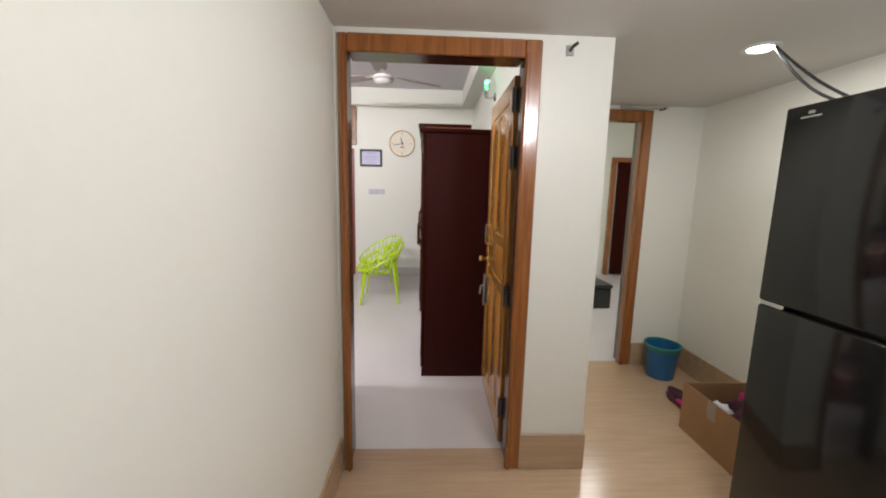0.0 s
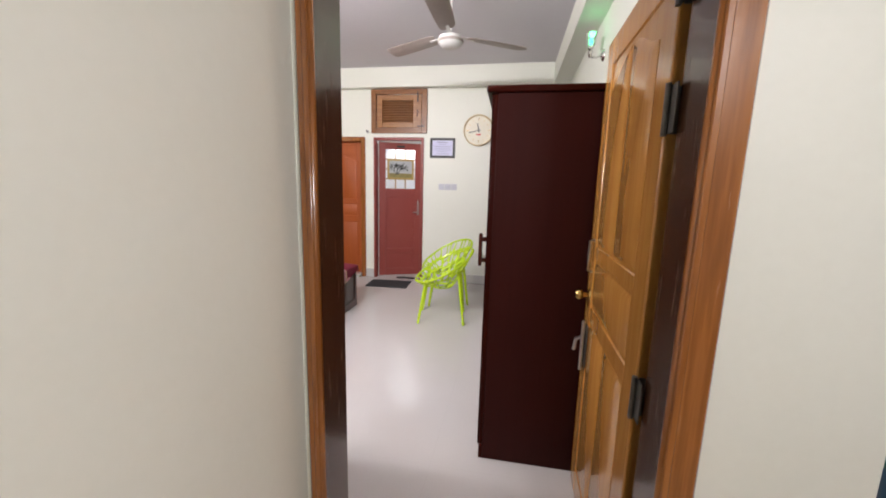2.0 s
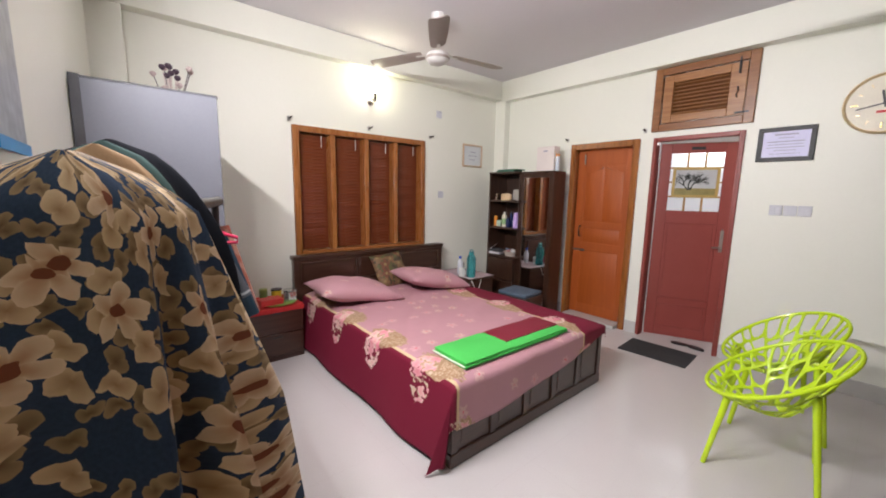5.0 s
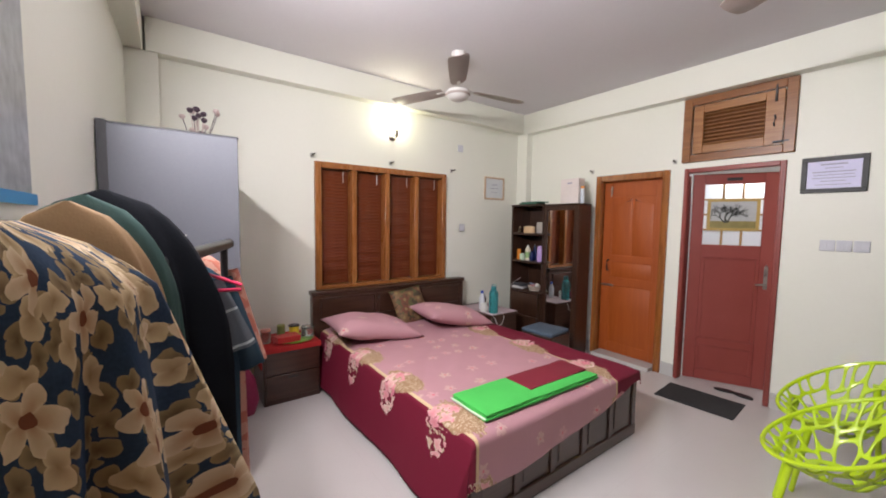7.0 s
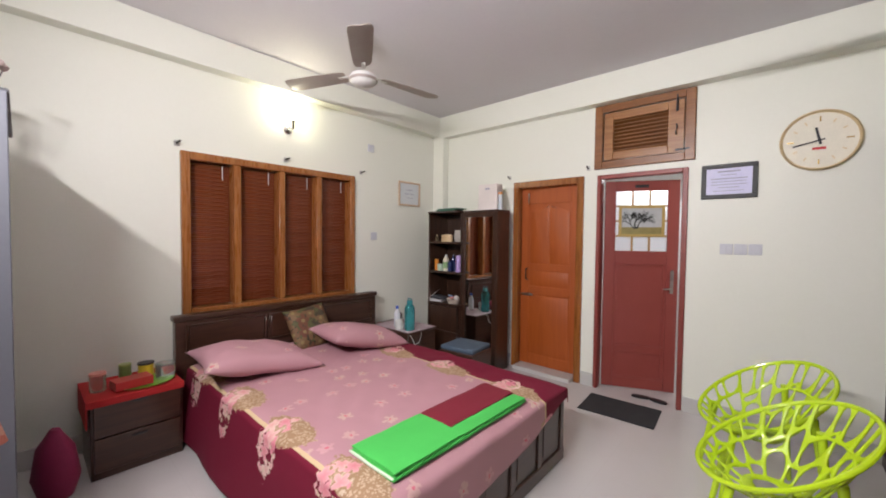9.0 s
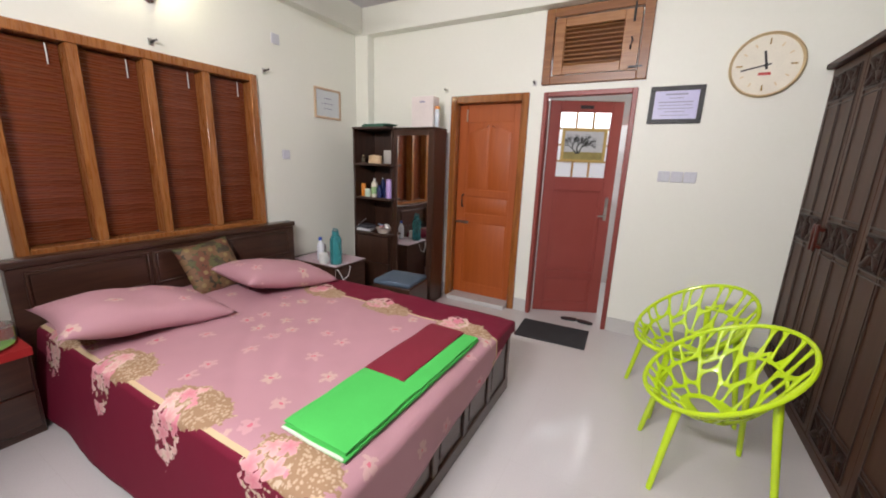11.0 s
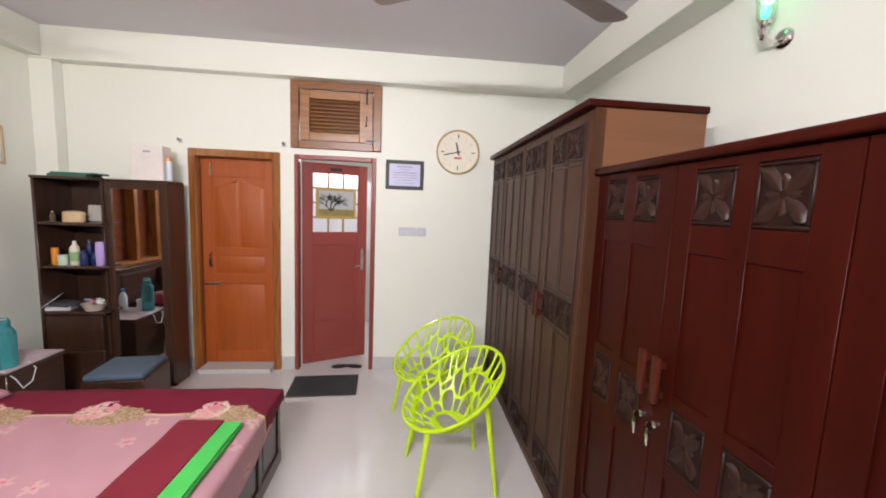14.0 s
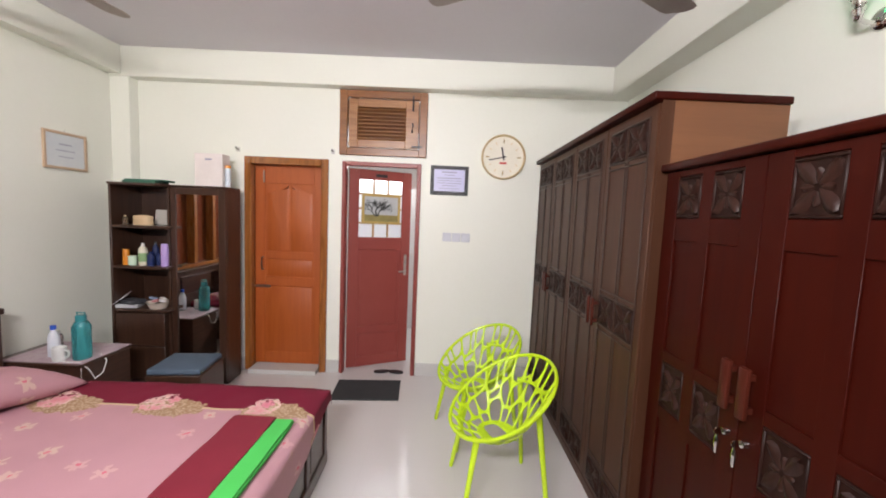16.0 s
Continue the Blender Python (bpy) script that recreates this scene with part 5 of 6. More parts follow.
# on the shelves
ja = thing("jewellery_box", pose(-3.410, 6.44, 1.447), "ivory carved jewellery box on the top shelf", "box")
part("box_body", lathe([(0, 0), (0.080, 0), (0.086, 0.01), (0.082, 0.055), (0, 0.055)], 20, sx=1.0, sy=0.62), IVORY, ja)
part("lid", lathe([(0.085, 0.057), (0.087, 0.064), (0.078, 0.082), (0.03, 0.092), (0, 0.092)], 20, sx=1.0, sy=0.62), IVORY, ja)
for k in range(4):
    part("foot", lathe([(0, -0.0), (0.010, 0.0), (0.008, 0.010), (0, 0.010)], 8, m=pose(0.05 * (1 if k % 2 else -1), 0.035 * (1 if k > 1 else -1), 0)), IVORY, ja)
carton("photo_frame", (-0.09, -0.008, 0), (0.09, 0.008, 0.14), plain("silver_frame", (0.45, 0.42, 0.38), 0.3), "small silver photo frame on the shelf", "photo frame", pose(-3.295, 6.53, 1.449, -8, 0, -6))
bottle("perfume_bottle", -3.540, 6.40, 1.447, 0.020, 0.085, tinted("amber_glass", (0.6, 0.5, 0.35), 0.05), "small clear perfume bottle on the shelf", GOLD)
bottle("lotion_tube", -3.540, 6.40, 1.092, 0.026, 0.14, ORANGE_P, "orange lotion tube on the shelf", ORANGE_P, 0.85, 0.85, "tube")
bottle("cream_jar", -3.470, 6.385, 1.092, 0.034, 0.085, MINT_P, "pale green cream jar on the shelf", MINT_P, 0.95, 0.8, "jar")
b = bottle("lotion_bottle", -3.390, 6.40, 1.092, 0.034, 0.20, CREAM_P, "cream lotion bottle with a pale label", WHITE_PLASTIC, 0.35)
part("label_band", lathe([(0.0350, 0.035), (0.0350, 0.11)], 18), plain("green_label", (0.22, 0.36, 0.16), 0.5), b)
bottle("perfume_bottle", -3.310, 6.385, 1.092, 0.030, 0.13, NAVY_P, "navy glass perfume bottle", NAVY_P, 0.5)
bottle("perfume_bottle", -3.330, 6.47, 1.092, 0.026, 0.21, NAVY_P, "tall navy glass bottle with a clear cap", CLEAR_P, 0.4)
bottle("perfume_bottle", -3.270, 6.43, 1.092, 0.024, 0.11, NAVY_P, "small navy glass bottle", NAVY_P, 0.5)
bottle("talc_bottle", -3.190, 6.39, 1.092, 0.030, 0.20, LILAC_P, "lilac talcum bottle on the shelf", LILAC_P, 0.8, 0.8)
for k, (x, rz, c, h) in enumerate(((-3.525, 10, (0.55, 0.56, 0.58), 0.03), (-3.505, -14, (0.06, 0.06, 0.07), 0.035))):
    carton("book", (-0.085, -0.06, 0), (0.085, 0.06, h), plain("book_cover", c, 0.5), "book lying on the lower shelf" if k else "grey book leaning over the shelf", "book", pose(x, 6.41, 0.71 + k * 0.032, 0, 0 if k else 0, rz))
carton("paper_sheet", (-0.075, -0.055, 0), (0.075, 0.055, 0.004), PAPER, "loose white papers leaning on the shelf", "papers", pose(-3.565, 6.37, 0.79, 12, -38, 12))
bas = thing("basket", pose(-3.265, 6.40, 0.71), "small white woven basket full of odds and ends", "basket")
part("bowl", lathe([(0, 0), (0.06, 0), (0.088, 0.055), (0.092, 0.058), (0.084, 0.055), (0.056, 0.008), (0, 0.008)], 20), plain("white_wicker", (0.55, 0.47, 0.40), 0.7, 60, 0.6), bas)
for k in range(5):
    part("contents", one((-0.03, -0.02, 0), (0.03, 0.02, 0.018), 0.004), plain("odd_%s" % "abcde"[k], ((0.6, 0.6, 0.62), (0.1, 0.1, 0.12), (0.5, 0.2, 0.2), (0.65, 0.63, 0.6), (0.15, 0.2, 0.3))[k], 0.5), bas, m=pose(0.04 * math.cos(k * 2.4), 0.035 * math.sin(k * 2.4), 0.052 + 0.006 * k, 10 * k - 20, 15 - 7 * k, 50 * k))
carton("folded_cloth", (-0.14, -0.09, 0), (0.14, 0.09, 0.022), GREEN_CLOTH, "dark green folded cloth on the cabinet top", "cloth", pose(-3.395, 6.46, CZ, 0, 0, 3))
carton("folded_cloth", (-0.165, -0.085, 0), (0.165, 0.085, 0.014), GREEN_CLOTH, "dark green cloth bundle on the cabinet top", "cloth", pose(-3.365, 6.47, CZ + 0.022, 0, 0, -3))
wb = thing("cardboard_box", pose(-2.86, 6.555, CZ), "white carton on top of the mirror cabinet", "box")
part("carton_body", one((-0.125, -0.06, 0), (0.125, 0.06, 0.295), 0.003), plain("white_carton", (0.66, 0.60, 0.57), 0.6), wb)
part("printed_mark", boxes(((-0.03, -0.0615, 0.235), (0.03, -0.0605, 0.25))), INK, wb)
can = bottle("spray_can", -2.705, 6.53, CZ, 0.024, 0.20, plain("white_blue_can", (0.55, 0.6, 0.66), 0.3), "slim spray can with an orange top", ORANGE_P, 0.9, 0.8, "spray can")

# stool with blue cushion
stool = thing("stool", pose(-2.67, 5.89, 0, 0, 0, 6), "dark box stool with a blue-grey padded seat", "stool")
part("box_body", one((-0.19, -0.18, 0.0), (0.19, 0.18, 0.40), 0.006), CAB_WOOD, stool)
part("seat_pad", one((-0.185, -0.175, 0.40), (0.185, 0.175, 0.445), 0.016, 3), BLUE_FABRIC, stool, "blue-grey upholstered pad")

# side table north of the bed
st = thing("side_table", pose(-3.45, 5.92, 0), "small dark bedside table with a patterned top cloth", "side table")
part("body", one((-3.86, 5.635, 0), (-3.235, 6.05, 0.475), 0.005), BED_WOOD, st, world_space=True)
part("top", one((-3.87, 5.62, 0.475), (-3.22, 6.06, 0.495), 0.005), BED_WOOD, st, world_space=True)
carton("table_cloth", (-3.80, 5.63, 0.496), (-3.225, 6.05, 0.500), mottled("pale_pink_cloth", (0.36, 0.24, 0.28), (0.52, 0.44, 0.46), 0.8, 14, 60, 0.1), "pale pink printed cloth on the side table", "cloth")
tb = bottle("water_bottle", -3.315, 5.73, 0.50, 0.055, 0.32, TEAL_P, "translucent teal water bottle", plain("teal_cap", (0.03, 0.20, 0.22), 0.35), 0.52, 0.74)
part("loop", rod([(-0.026, 0, 0.30), (-0.028, 0, 0.338), (0.028, 0, 0.338), (0.026, 0, 0.30)], 0.006), plain("teal_loop", (0.03, 0.20, 0.22), 0.35), tb)
bottle("spray_bottle", -3.54, 5.75, 0.50, 0.035, 0.23, plain("white_bottle", (0.62, 0.64, 0.68), 0.3), "white bottle with a blue top", BLUE_P, 0.42, 0.6)
bottle("bottle", -3.60, 5.84, 0.50, 0.03, 0.16, CLEAR_P, "clear plastic bottle on the side table", WHITE_PLASTIC, 0.5, 0.7)
mug = thing("mug", pose(-3.42, 5.67, 0.50), "white china mug on the side table", "mug")
part("cup", lathe([(0, 0), (0.034, 0), (0.040, 0.01), (0.041, 0.10), (0.037, 0.10), (0.036, 0.012), (0, 0.008)], 20), WHITE_PLASTIC, mug)
part("mug_handle", rod([(0.038, 0, 0.08), (0.066, 0, 0.075), (0.07, 0, 0.05), (0.06, 0, 0.03), (0.038, 0, 0.025)], 0.006), WHITE_PLASTIC, mug)
solo("charger_cable", rod([(-3.385, 5.645, 0.505), (-3.315, 5.635, 0.506), (-3.255, 5.645, 0.505), (-3.211, 5.67, 0.44), (-3.211, 5.71, 0.36), (-3.213, 5.78, 0.38), (-3.213, 5.81, 0.46), (-3.255, 5.81, 0.505)], 0.004, 8), WHITE_PLASTIC, "white charger cable trailing off the table", "cable")

# nightstand south of the bed
ns = thing("nightstand", pose(-3.62, 3.45, 0), "dark wooden nightstand with two drawers", "nightstand")
part("body", one((-3.87, 3.215, 0), (-3.425, 3.685, 0.49), 0.004), BED_WOOD, ns, world_space=True)
for z0, z1 in ((0.05, 0.255), (0.262, 0.475)):
    d = part("drawer", one((-3.425, 3.23, z0), (-3.408, 3.67, z1), 0.004), BED_WOOD, ns, world_space=True)
    part("drawer_pull", one((-3.408, 3.41, z1 - 0.035), (-3.400, 3.49, z1 - 0.022), 0.002), BLACK, d, world_space=True)
RED_CLOTH = plain("red_cloth", (0.38, 0.012, 0.012), 0.8, 160, 0.3)
solo("red_table_cloth", boxes(((-3.86, 3.20, 0.491), (-3.405, 3.69, 0.496)), ((-3.41, 3.20, 0.455), (-3.404, 3.69, 0.4965)), ((-3.86, 3.195, 0.33), (-3.41, 3.203, 0.4965))), RED_CLOTH, "red cloth over the nightstand", "cloth")
tray = thing("tray", pose(-3.56, 3.50, 0.497), "green oval tray on the nightstand", "tray")
part("plate", lathe([(0, 0), (0.13, 0), (0.165, 0.010), (0.170, 0.014), (0.160, 0.012), (0.125, 0.004), (0, 0.004)], 28, sx=0.85, sy=1.0), plain("green_tray", (0.20, 0.42, 0.03), 0.35), tray)
bottle("jar", -3.60, 3.27, 0.497, 0.042, 0.12, tinted("jar_glass", (0.75, 0.68, 0.6), 0.08), "glass jar with a pink lid", plain("pink_lid", (0.6, 0.25, 0.2), 0.4), 0.9, 0.8, "jar")
carton("plastic_tub", (-0.06, -0.10, 0), (0.06, 0.10, 0.055), plain("red_tub", (0.42, 0.03, 0.03), 0.3), "red plastic tub on the tray", "tub", pose(-3.53, 3.43, 0.505, 0, 0, 8))
bottle("jar", -3.70, 3.42, 0.505, 0.035, 0.11, plain("olive_jar", (0.16, 0.2, 0.06), 0.3), "olive green jar on the tray", plain("olive_lid", (0.25, 0.3, 0.08), 0.3), 0.9, 0.85, "jar")
bottle("jar", -3.68, 3.53, 0.505, 0.045, 0.10, plain("yellow_tub", (0.6, 0.42, 0.03), 0.35), "yellow plastic jar with a dark lid", BLACK, 0.95, 0.8, "jar")
bottle("jar", -3.57, 3.62, 0.500, 0.058, 0.105, CLEAR_P, "round clear glass jar", CLEAR_P, 0.9, 0.8, "jar")
bag = solo("cloth_bag", lathe([(0, 0.0), (0.10, 0.01), (0.14, 0.12), (0.11, 0.28), (0.05, 0.36), (0.03, 0.39), (0, 0.39)], 16, sx=1.0, sy=0.7), plain("magenta_bag", (0.22, 0.012, 0.06), 0.7), "dark magenta cloth bag on the floor by the nightstand", "bag", m=pose(-3.42, 3.07, 0, 0, 0, 20))

# ---- clothes rack with garments ----
def shawl_material():
    m, n, l, p = principled("navy_floral_cloth", (0.02, 0.04, 0.08), 0.8, spec=0.2)
    uv = n.new("ShaderNodeTexCoord").outputs["UV"]
    warp = n.new("ShaderNodeTexNoise")
    warp.inputs["Scale"].default_value = 26
    warp.inputs["Detail"].default_value = 3
    l.new(uv, warp.inputs["Vector"])
    add = n.new("ShaderNodeVectorMath")
    add.operation = "MULTIPLY_ADD"
    l.new(warp.outputs["Color"], add.inputs[0])
    add.inputs[1].default_value = (0.026, 0.026, 0)
    l.new(uv, add.inputs[2])
    w = add.outputs[0]
    weave = noise_node(n, l, uv, 220, 2)
    navy = mix_color(n, l, weave, (0.014, 0.030, 0.062), (0.032, 0.060, 0.108))
    p3, h3, e3, v3 = petals(n, l, w, 33.0, 0.016, 2, 9.0, 1.0, 0.7)
    c = mix_color(n, l, p3, navy, mix_color(n, l, e3, (0.13, 0.085, 0.045), (0.30, 0.22, 0.12)))
    p2, h2, e2, v2 = petals(n, l, w, 23.0, 0.023, 2, 4.0, 1.0, 0.52)
    c = mix_color(n, l, p2, c, mix_color(n, l, e2, (0.30, 0.20, 0.10), (0.58, 0.45, 0.28)))
    p1, h1, e1, v1 = petals(n, l, w, 14.0, 0.036, 5, 1.0, 1.0, 0.48)
    fl = mix_color(n, l, e1, (0.34, 0.18, 0.085), mix_color(n, l, noise_node(n, l, uv, 35, 3), (0.50, 0.37, 0.22), (0.78, 0.66, 0.49)))
    c = mix_color(n, l, p1, c, fl)
    c = mix_color(n, l, h1, c, (0.17, 0.055, 0.028))
    l.new(c, p.inputs["Base Color"])
    bump(n, l, p, weave, 0.2, 0.001)
    return m


RA, RB = Vector((-0.70, 2.465, 1.475)), Vector((-1.84, 2.805, 1.475))
RDIR = (RB - RA).normalized()
RN = Vector((-RDIR.y, RDIR.x, 0))
RANG = math.degrees(math.atan2(RDIR.y, RDIR.x))
rack = thing("clothes_rack", pose(-1.3, 2.63, 0), "black tube clothes rack loaded with garments", "clothes rack")
part("rail", rod([RA.lerp(RB, 0.03), RB], 0.019, 14), BLACK, rack, "padded black rail", world_space=True)
part("rail_cap", rod([RB, RB + RDIR * 0.012], 0.021, 14), GREY_DARK, rack, world_space=True)
for s in (0.17, 0.93):
    q = RA.lerp(RB, s)
    part("post", rod([(q.x, q.y, 0.03), (q.x, q.y, 1.475)], 0.013, 10), BLACK, rack, world_space=True)
    part("foot", rod([Vector((q.x, q.y, 0.016)) - RN * 0.17, Vector((q.x, q.y, 0.016)) + RN * 0.17], 0.014, 10), BLACK, rack, world_space=True)


def hung(name, s, hw, th, zt, zb, mat, label, seed, sleeves=0.0, shift=0.0, droop=0.30, cat="garment", folds=7, flare=1.12, crease=1.0, cone=False):
    """A garment over a hanger: a closed, folded tube, narrow at the neck, wide at the shoulders."""
    c = RA.lerp(RB, s) + RN * shift
    nu, nv = 72, 44
    H = zt - zb

    def f(a, b):
        ph = 2 * math.pi * a
        d = b * H
        if d < droop:
            k = math.sin(0.5 * math.pi * d / droop) ** 0.5
        else:
            k = 1 + (flare - 1) * (d - droop) / max(0.01, H - droop)
        if cone:
            k = (0.40 + 0.56 * (d / H) ** 0.70) * min(1.0, d / 0.07) ** 0.5
        k = max(k, 0.035)
        amp = min(1, d / 0.40) * crease
        r = 1 + amp * (0.10 * math.sin(folds * ph + seed) + 0.06 * math.sin((folds * 2 - 3) * ph + 2 * seed + 2 * b) + 0.05 * noise.noise((2.5 * math.cos(ph), 2.5 * math.sin(ph), seed + 2.2 * b)))
        e = 0.75
        cx, sx = math.cos(ph), math.sin(ph)
        u = hw * k * r * math.copysign(abs(cx) ** e, cx)
        t = th * (0.35 + 0.65 * min(1, d / 0.5)) * min(1, k + 0.25) * r * math.copysign(abs(sx) ** e, sx)
        hem = 0.05 * math.sin(ph + seed) * b
        p = c + RN * u + RDIR * t
        return (p.x, p.y, zt - d + hem)
    per = 2.2 * (hw + th) * 1.25
    me = cloth_mesh(nu, nv, f, lambda a, b: (a * per, (1 - b) * H), mat)
    ob = thing(name, pose(c.x, c.y, zb), label, cat)
    body = new("cloth_body", me)
    body.parent = ob
    body.matrix_basis = PLACE[ob].inverted()
    if sleeves:
        for sg in (-1, 1):
            a0 = c + RN * sg * hw * 0.80 + Vector((0, 0, zt - 0.085 - c.z))
            a1 = c + RN * sg * (hw + 0.045) + RDIR * 0.03 + Vector((0, 0, zt - 0.13 - sleeves - c.z))
            axis = (a1 - a0).normalized()
            side = axis.cross(RDIR).normalized()

            def tube(a, b, a0=a0, a1=a1, side=side):
                ph = 2 * math.pi * a
                w = 0.050 + 0.020 * b
                q = a0.lerp(a1, b) + side * w * math.cos(ph) + RDIR * (0.030 + 0.010 * b) * math.sin(ph) * (1 + 0.3 * math.sin(5 * ph + seed + 4 * b))
                return tuple(q)
            sl_ob = new("sleeve", cloth_mesh(24, 14, tube, lambda a, b: (a * 0.35, zt - zb - 0.05 - b * sleeves * 1.05), mat))
            sl_ob.parent = ob
            sl_ob.matrix_basis = PLACE[ob].inverted()
    if name != "shawl":
        hk = part("hanger_hook", rod([(c.x, c.y, zt - 0.02), (c.x, c.y, 1.46), (c.x + 0.012, c.y, 1.502), (c.x, c.y, 1.512)], 0.003, 6), STEEL, ob, world_space=True)
    return ob


def striped_material():
    m, n, l, p = principled("grey_striped_jersey", (0.1, 0.12, 0.14), 0.85, spec=0.2)
    uv = n.new("ShaderNodeTexCoord").outputs["UV"]
    s = n.new("ShaderNodeSeparateXYZ")
    l.new(uv, s.inputs[0])
    weave = noise_node(n, l, uv, 240, 2)
    f = math_node(n, l, "FRACT", math_node(n, l, "DIVIDE", s.outputs[1], 0.105))
    line = math_node(n, l, "LESS_THAN", math_node(n, l, "ABSOLUTE", math_node(n, l, "SUBTRACT", f, 0.5)), 0.035)
    c = mix_color(n, l, weave, (0.070, 0.080, 0.095), (0.125, 0.14, 0.16))
    l.new(mix_color(n, l, line, c, (0.42, 0.45, 0.47)), p.inputs["Base Color"])
    bump(n, l, p, weave, 0.2, 0.001)
    return m


def coral_material():
    m, n, l, p = principled("coral_printed_cotton", (0.4, 0.15, 0.1), 0.8, spec=0.2)
    uv = n.new("ShaderNodeTexCoord").outputs["UV"]
    p1, h1, e1, v1 = petals(n, l, uv, 26, 0.030, 4, 2.0, 0.95, 0.8)
    c = mix_color(n, l, noise_node(n, l, uv, 200, 2), (0.36, 0.115, 0.082), (0.46, 0.165, 0.12))
    l.new(mix_color(n, l, math_node(n, l, "MULTIPLY", p1, 0.55), c, (0.58, 0.36, 0.28)), p.inputs["Base Color"])
    return m


SHAWL = shawl_material()
BLACK_CLOTH = plain("black_cloth", (0.006, 0.007, 0.010), 0.9, 220, 0.3)
BLACK_CLOTH.node_tree.nodes["Principled BSDF"].inputs["Specular IOR Level"].default_value = 0.08
TEAL_CLOTH = plain("dark_teal_cloth", (0.010, 0.034, 0.058), 0.85, 220, 0.3)
TAN_CLOTH = plain("tan_cloth", (0.30, 0.19, 0.10), 0.85, 220, 0.3)
GREEN_KNIT = plain("grey_green_cloth", (0.025, 0.065, 0.06), 0.85, 220, 0.3)
hung("shawl", 0.0, 0.258, 0.190, 1.570, 0.46, SHAWL, "navy blue shawl with beige flowers draped over the rack", 0.7, cat="shawl", droop=0.26, folds=9, flare=1.16, crease=2.1, shift=0.0, cone=True)
hung("top", 0.19, 0.12, 0.05, 1.60, 0.55, TAN_CLOTH, "tan top hanging on the rack", 6.3, shift=0.05, droop=0.20)
hung("jacket", 0.27, 0.14, 0.06, 1.615, 0.45, GREEN_KNIT, "grey-green top hanging on the rack", 2.1, shift=0.07, droop=0.22)
hung("coat", 0.42, 0.225, 0.12, 1.635, 0.35, BLACK_CLOTH, "black coat hanging on the rack", 3.3, shift=0.115, droop=0.34, flare=1.02)
hung("polo_shirt", 0.76, 0.165, 0.05, 1.445, 0.62, striped_material(), "grey polo shirt with white stripes on a hanger", 1.1, 0.20, shift=0.15, droop=0.13, flare=1.02, cat="shirt")
hung("top", 0.85, 0.18, 0.04, 1.44, 0.42, TEAL_CLOTH, "dark teal top hanging on the rack", 4.4, 0.30, shift=0.15, droop=0.15, flare=1.02)
hung("kurta", 0.95, 0.155, 0.05, 1.455, 0.30, coral_material(), "coral printed kurta hanging on the rack", 5.2, 0.34, shift=0.13, droop=0.15)
ch = RA.lerp(RB, 0.70) + RN * 0.05
solo("clothes_hanger", rod([ch + Vector((0, 0, 0.02)), ch + Vector((0, 0, -0.05)), ch + RN * 0.15 + Vector((0, 0, -0.115)), ch + RN * 0.15 + Vector((0, 0, -0.13)), ch - RN * 0.15 + Vector((0, 0, -0.13)), ch - RN * 0.15 + Vector((0, 0, -0.115)), ch + Vector((0, 0, -0.055))], 0.006, 8), plain("pink_hanger_plastic", (0.42, 0.015, 0.06), 0.35), "bright pink plastic hanger on the rack", "hanger")

# grey steel almirah with dried flowers on top
alm = thing("steel_almirah", pose(-2.9, 2.65, 0), "grey painted steel almirah against the south wall", "almirah")
part("body", one((-3.42, south_y(-2.9) + 0.03, 0.0), (-2.480, 2.925, 2.005), 0.006), GREY_SHEET, alm, world_space=True)
part("side_sheet", one((-2.480, south_y(-2.44) + 0.012, 0.02), (-2.467, 2.935, 2.015), 0.004), GREY_SHEET, alm, world_space=True)
part("top_lip", one((-3.425, south_y(-2.9) + 0.02, 2.005), (-2.471, 2.94, 2.026), 0.005), GREY_DARK, alm, world_space=True)
part("edge_strip", one((-2.471, south_y(-2.44) + 0.006, 0.02), (-2.461, south_y(-2.44) + 0.045, 2.03), 0.003), GREY_DARK, alm, world_space=True)
fl = thing("dried_flowers", pose(-3.22, 2.80, 2.026), "white bowl of dark dried flowers on the almirah", "flowers")
part("bowl", lathe([(0, 0), (0.05, 0), (0.085, 0.05), (0.09, 0.075), (0.082, 0.075), (0.07, 0.045), (0, 0.012)], 18), plain("cream_ceramic", (0.66, 0.60, 0.52), 0.3), fl)
rng = random.Random(5)
PETAL_D, PETAL_L = plain("dark_dried_petal", (0.05, 0.03, 0.045), 0.7), plain("pale_dried_petal", (0.5, 0.40, 0.38), 0.7)
for k in range(17):
    a, h, r = rng.uniform(0, 6.28), rng.uniform(0.10, 0.30), rng.uniform(0.02, 0.15)
    tip = (r * math.cos(a), r * math.sin(a), h)
    st_ = part("stem", rod([(0.3 * tip[0], 0.3 * tip[1], 0.05), (0.7 * tip[0], 0.7 * tip[1], 0.6 * h), tip], 0.0025, 5), PETAL_L if k % 3 else PETAL_D, fl)
    part("bloom", lathe([(0, -0.018), (0.012, -0.010), (0.020, 0.004), (0.014, 0.016), (0, 0.019)], 8, m=pose(*tip)), PETAL_D if k % 3 else PETAL_L, fl)

# hanging poster on the south wall
ps = thing("poster", pose(-1.49, south_y(-1.26) + 0.006, 1.605), "grey photographic poster with a blue lower edge", "poster")
part("sheet", one((-0.23, 0.0, 0.03), (0.23, 0.004, 0.72)), mottled("grey_photo_print", (0.16, 0.18, 0.20), (0.55, 0.58, 0.60), 0.3, 6, 25, 0.0), ps)
part("blue_band", one((-0.23, 0.0005, 0.0), (0.23, 0.0055, 0.03)), plain("blue_band", (0.02, 0.28, 0.60), 0.3), ps)

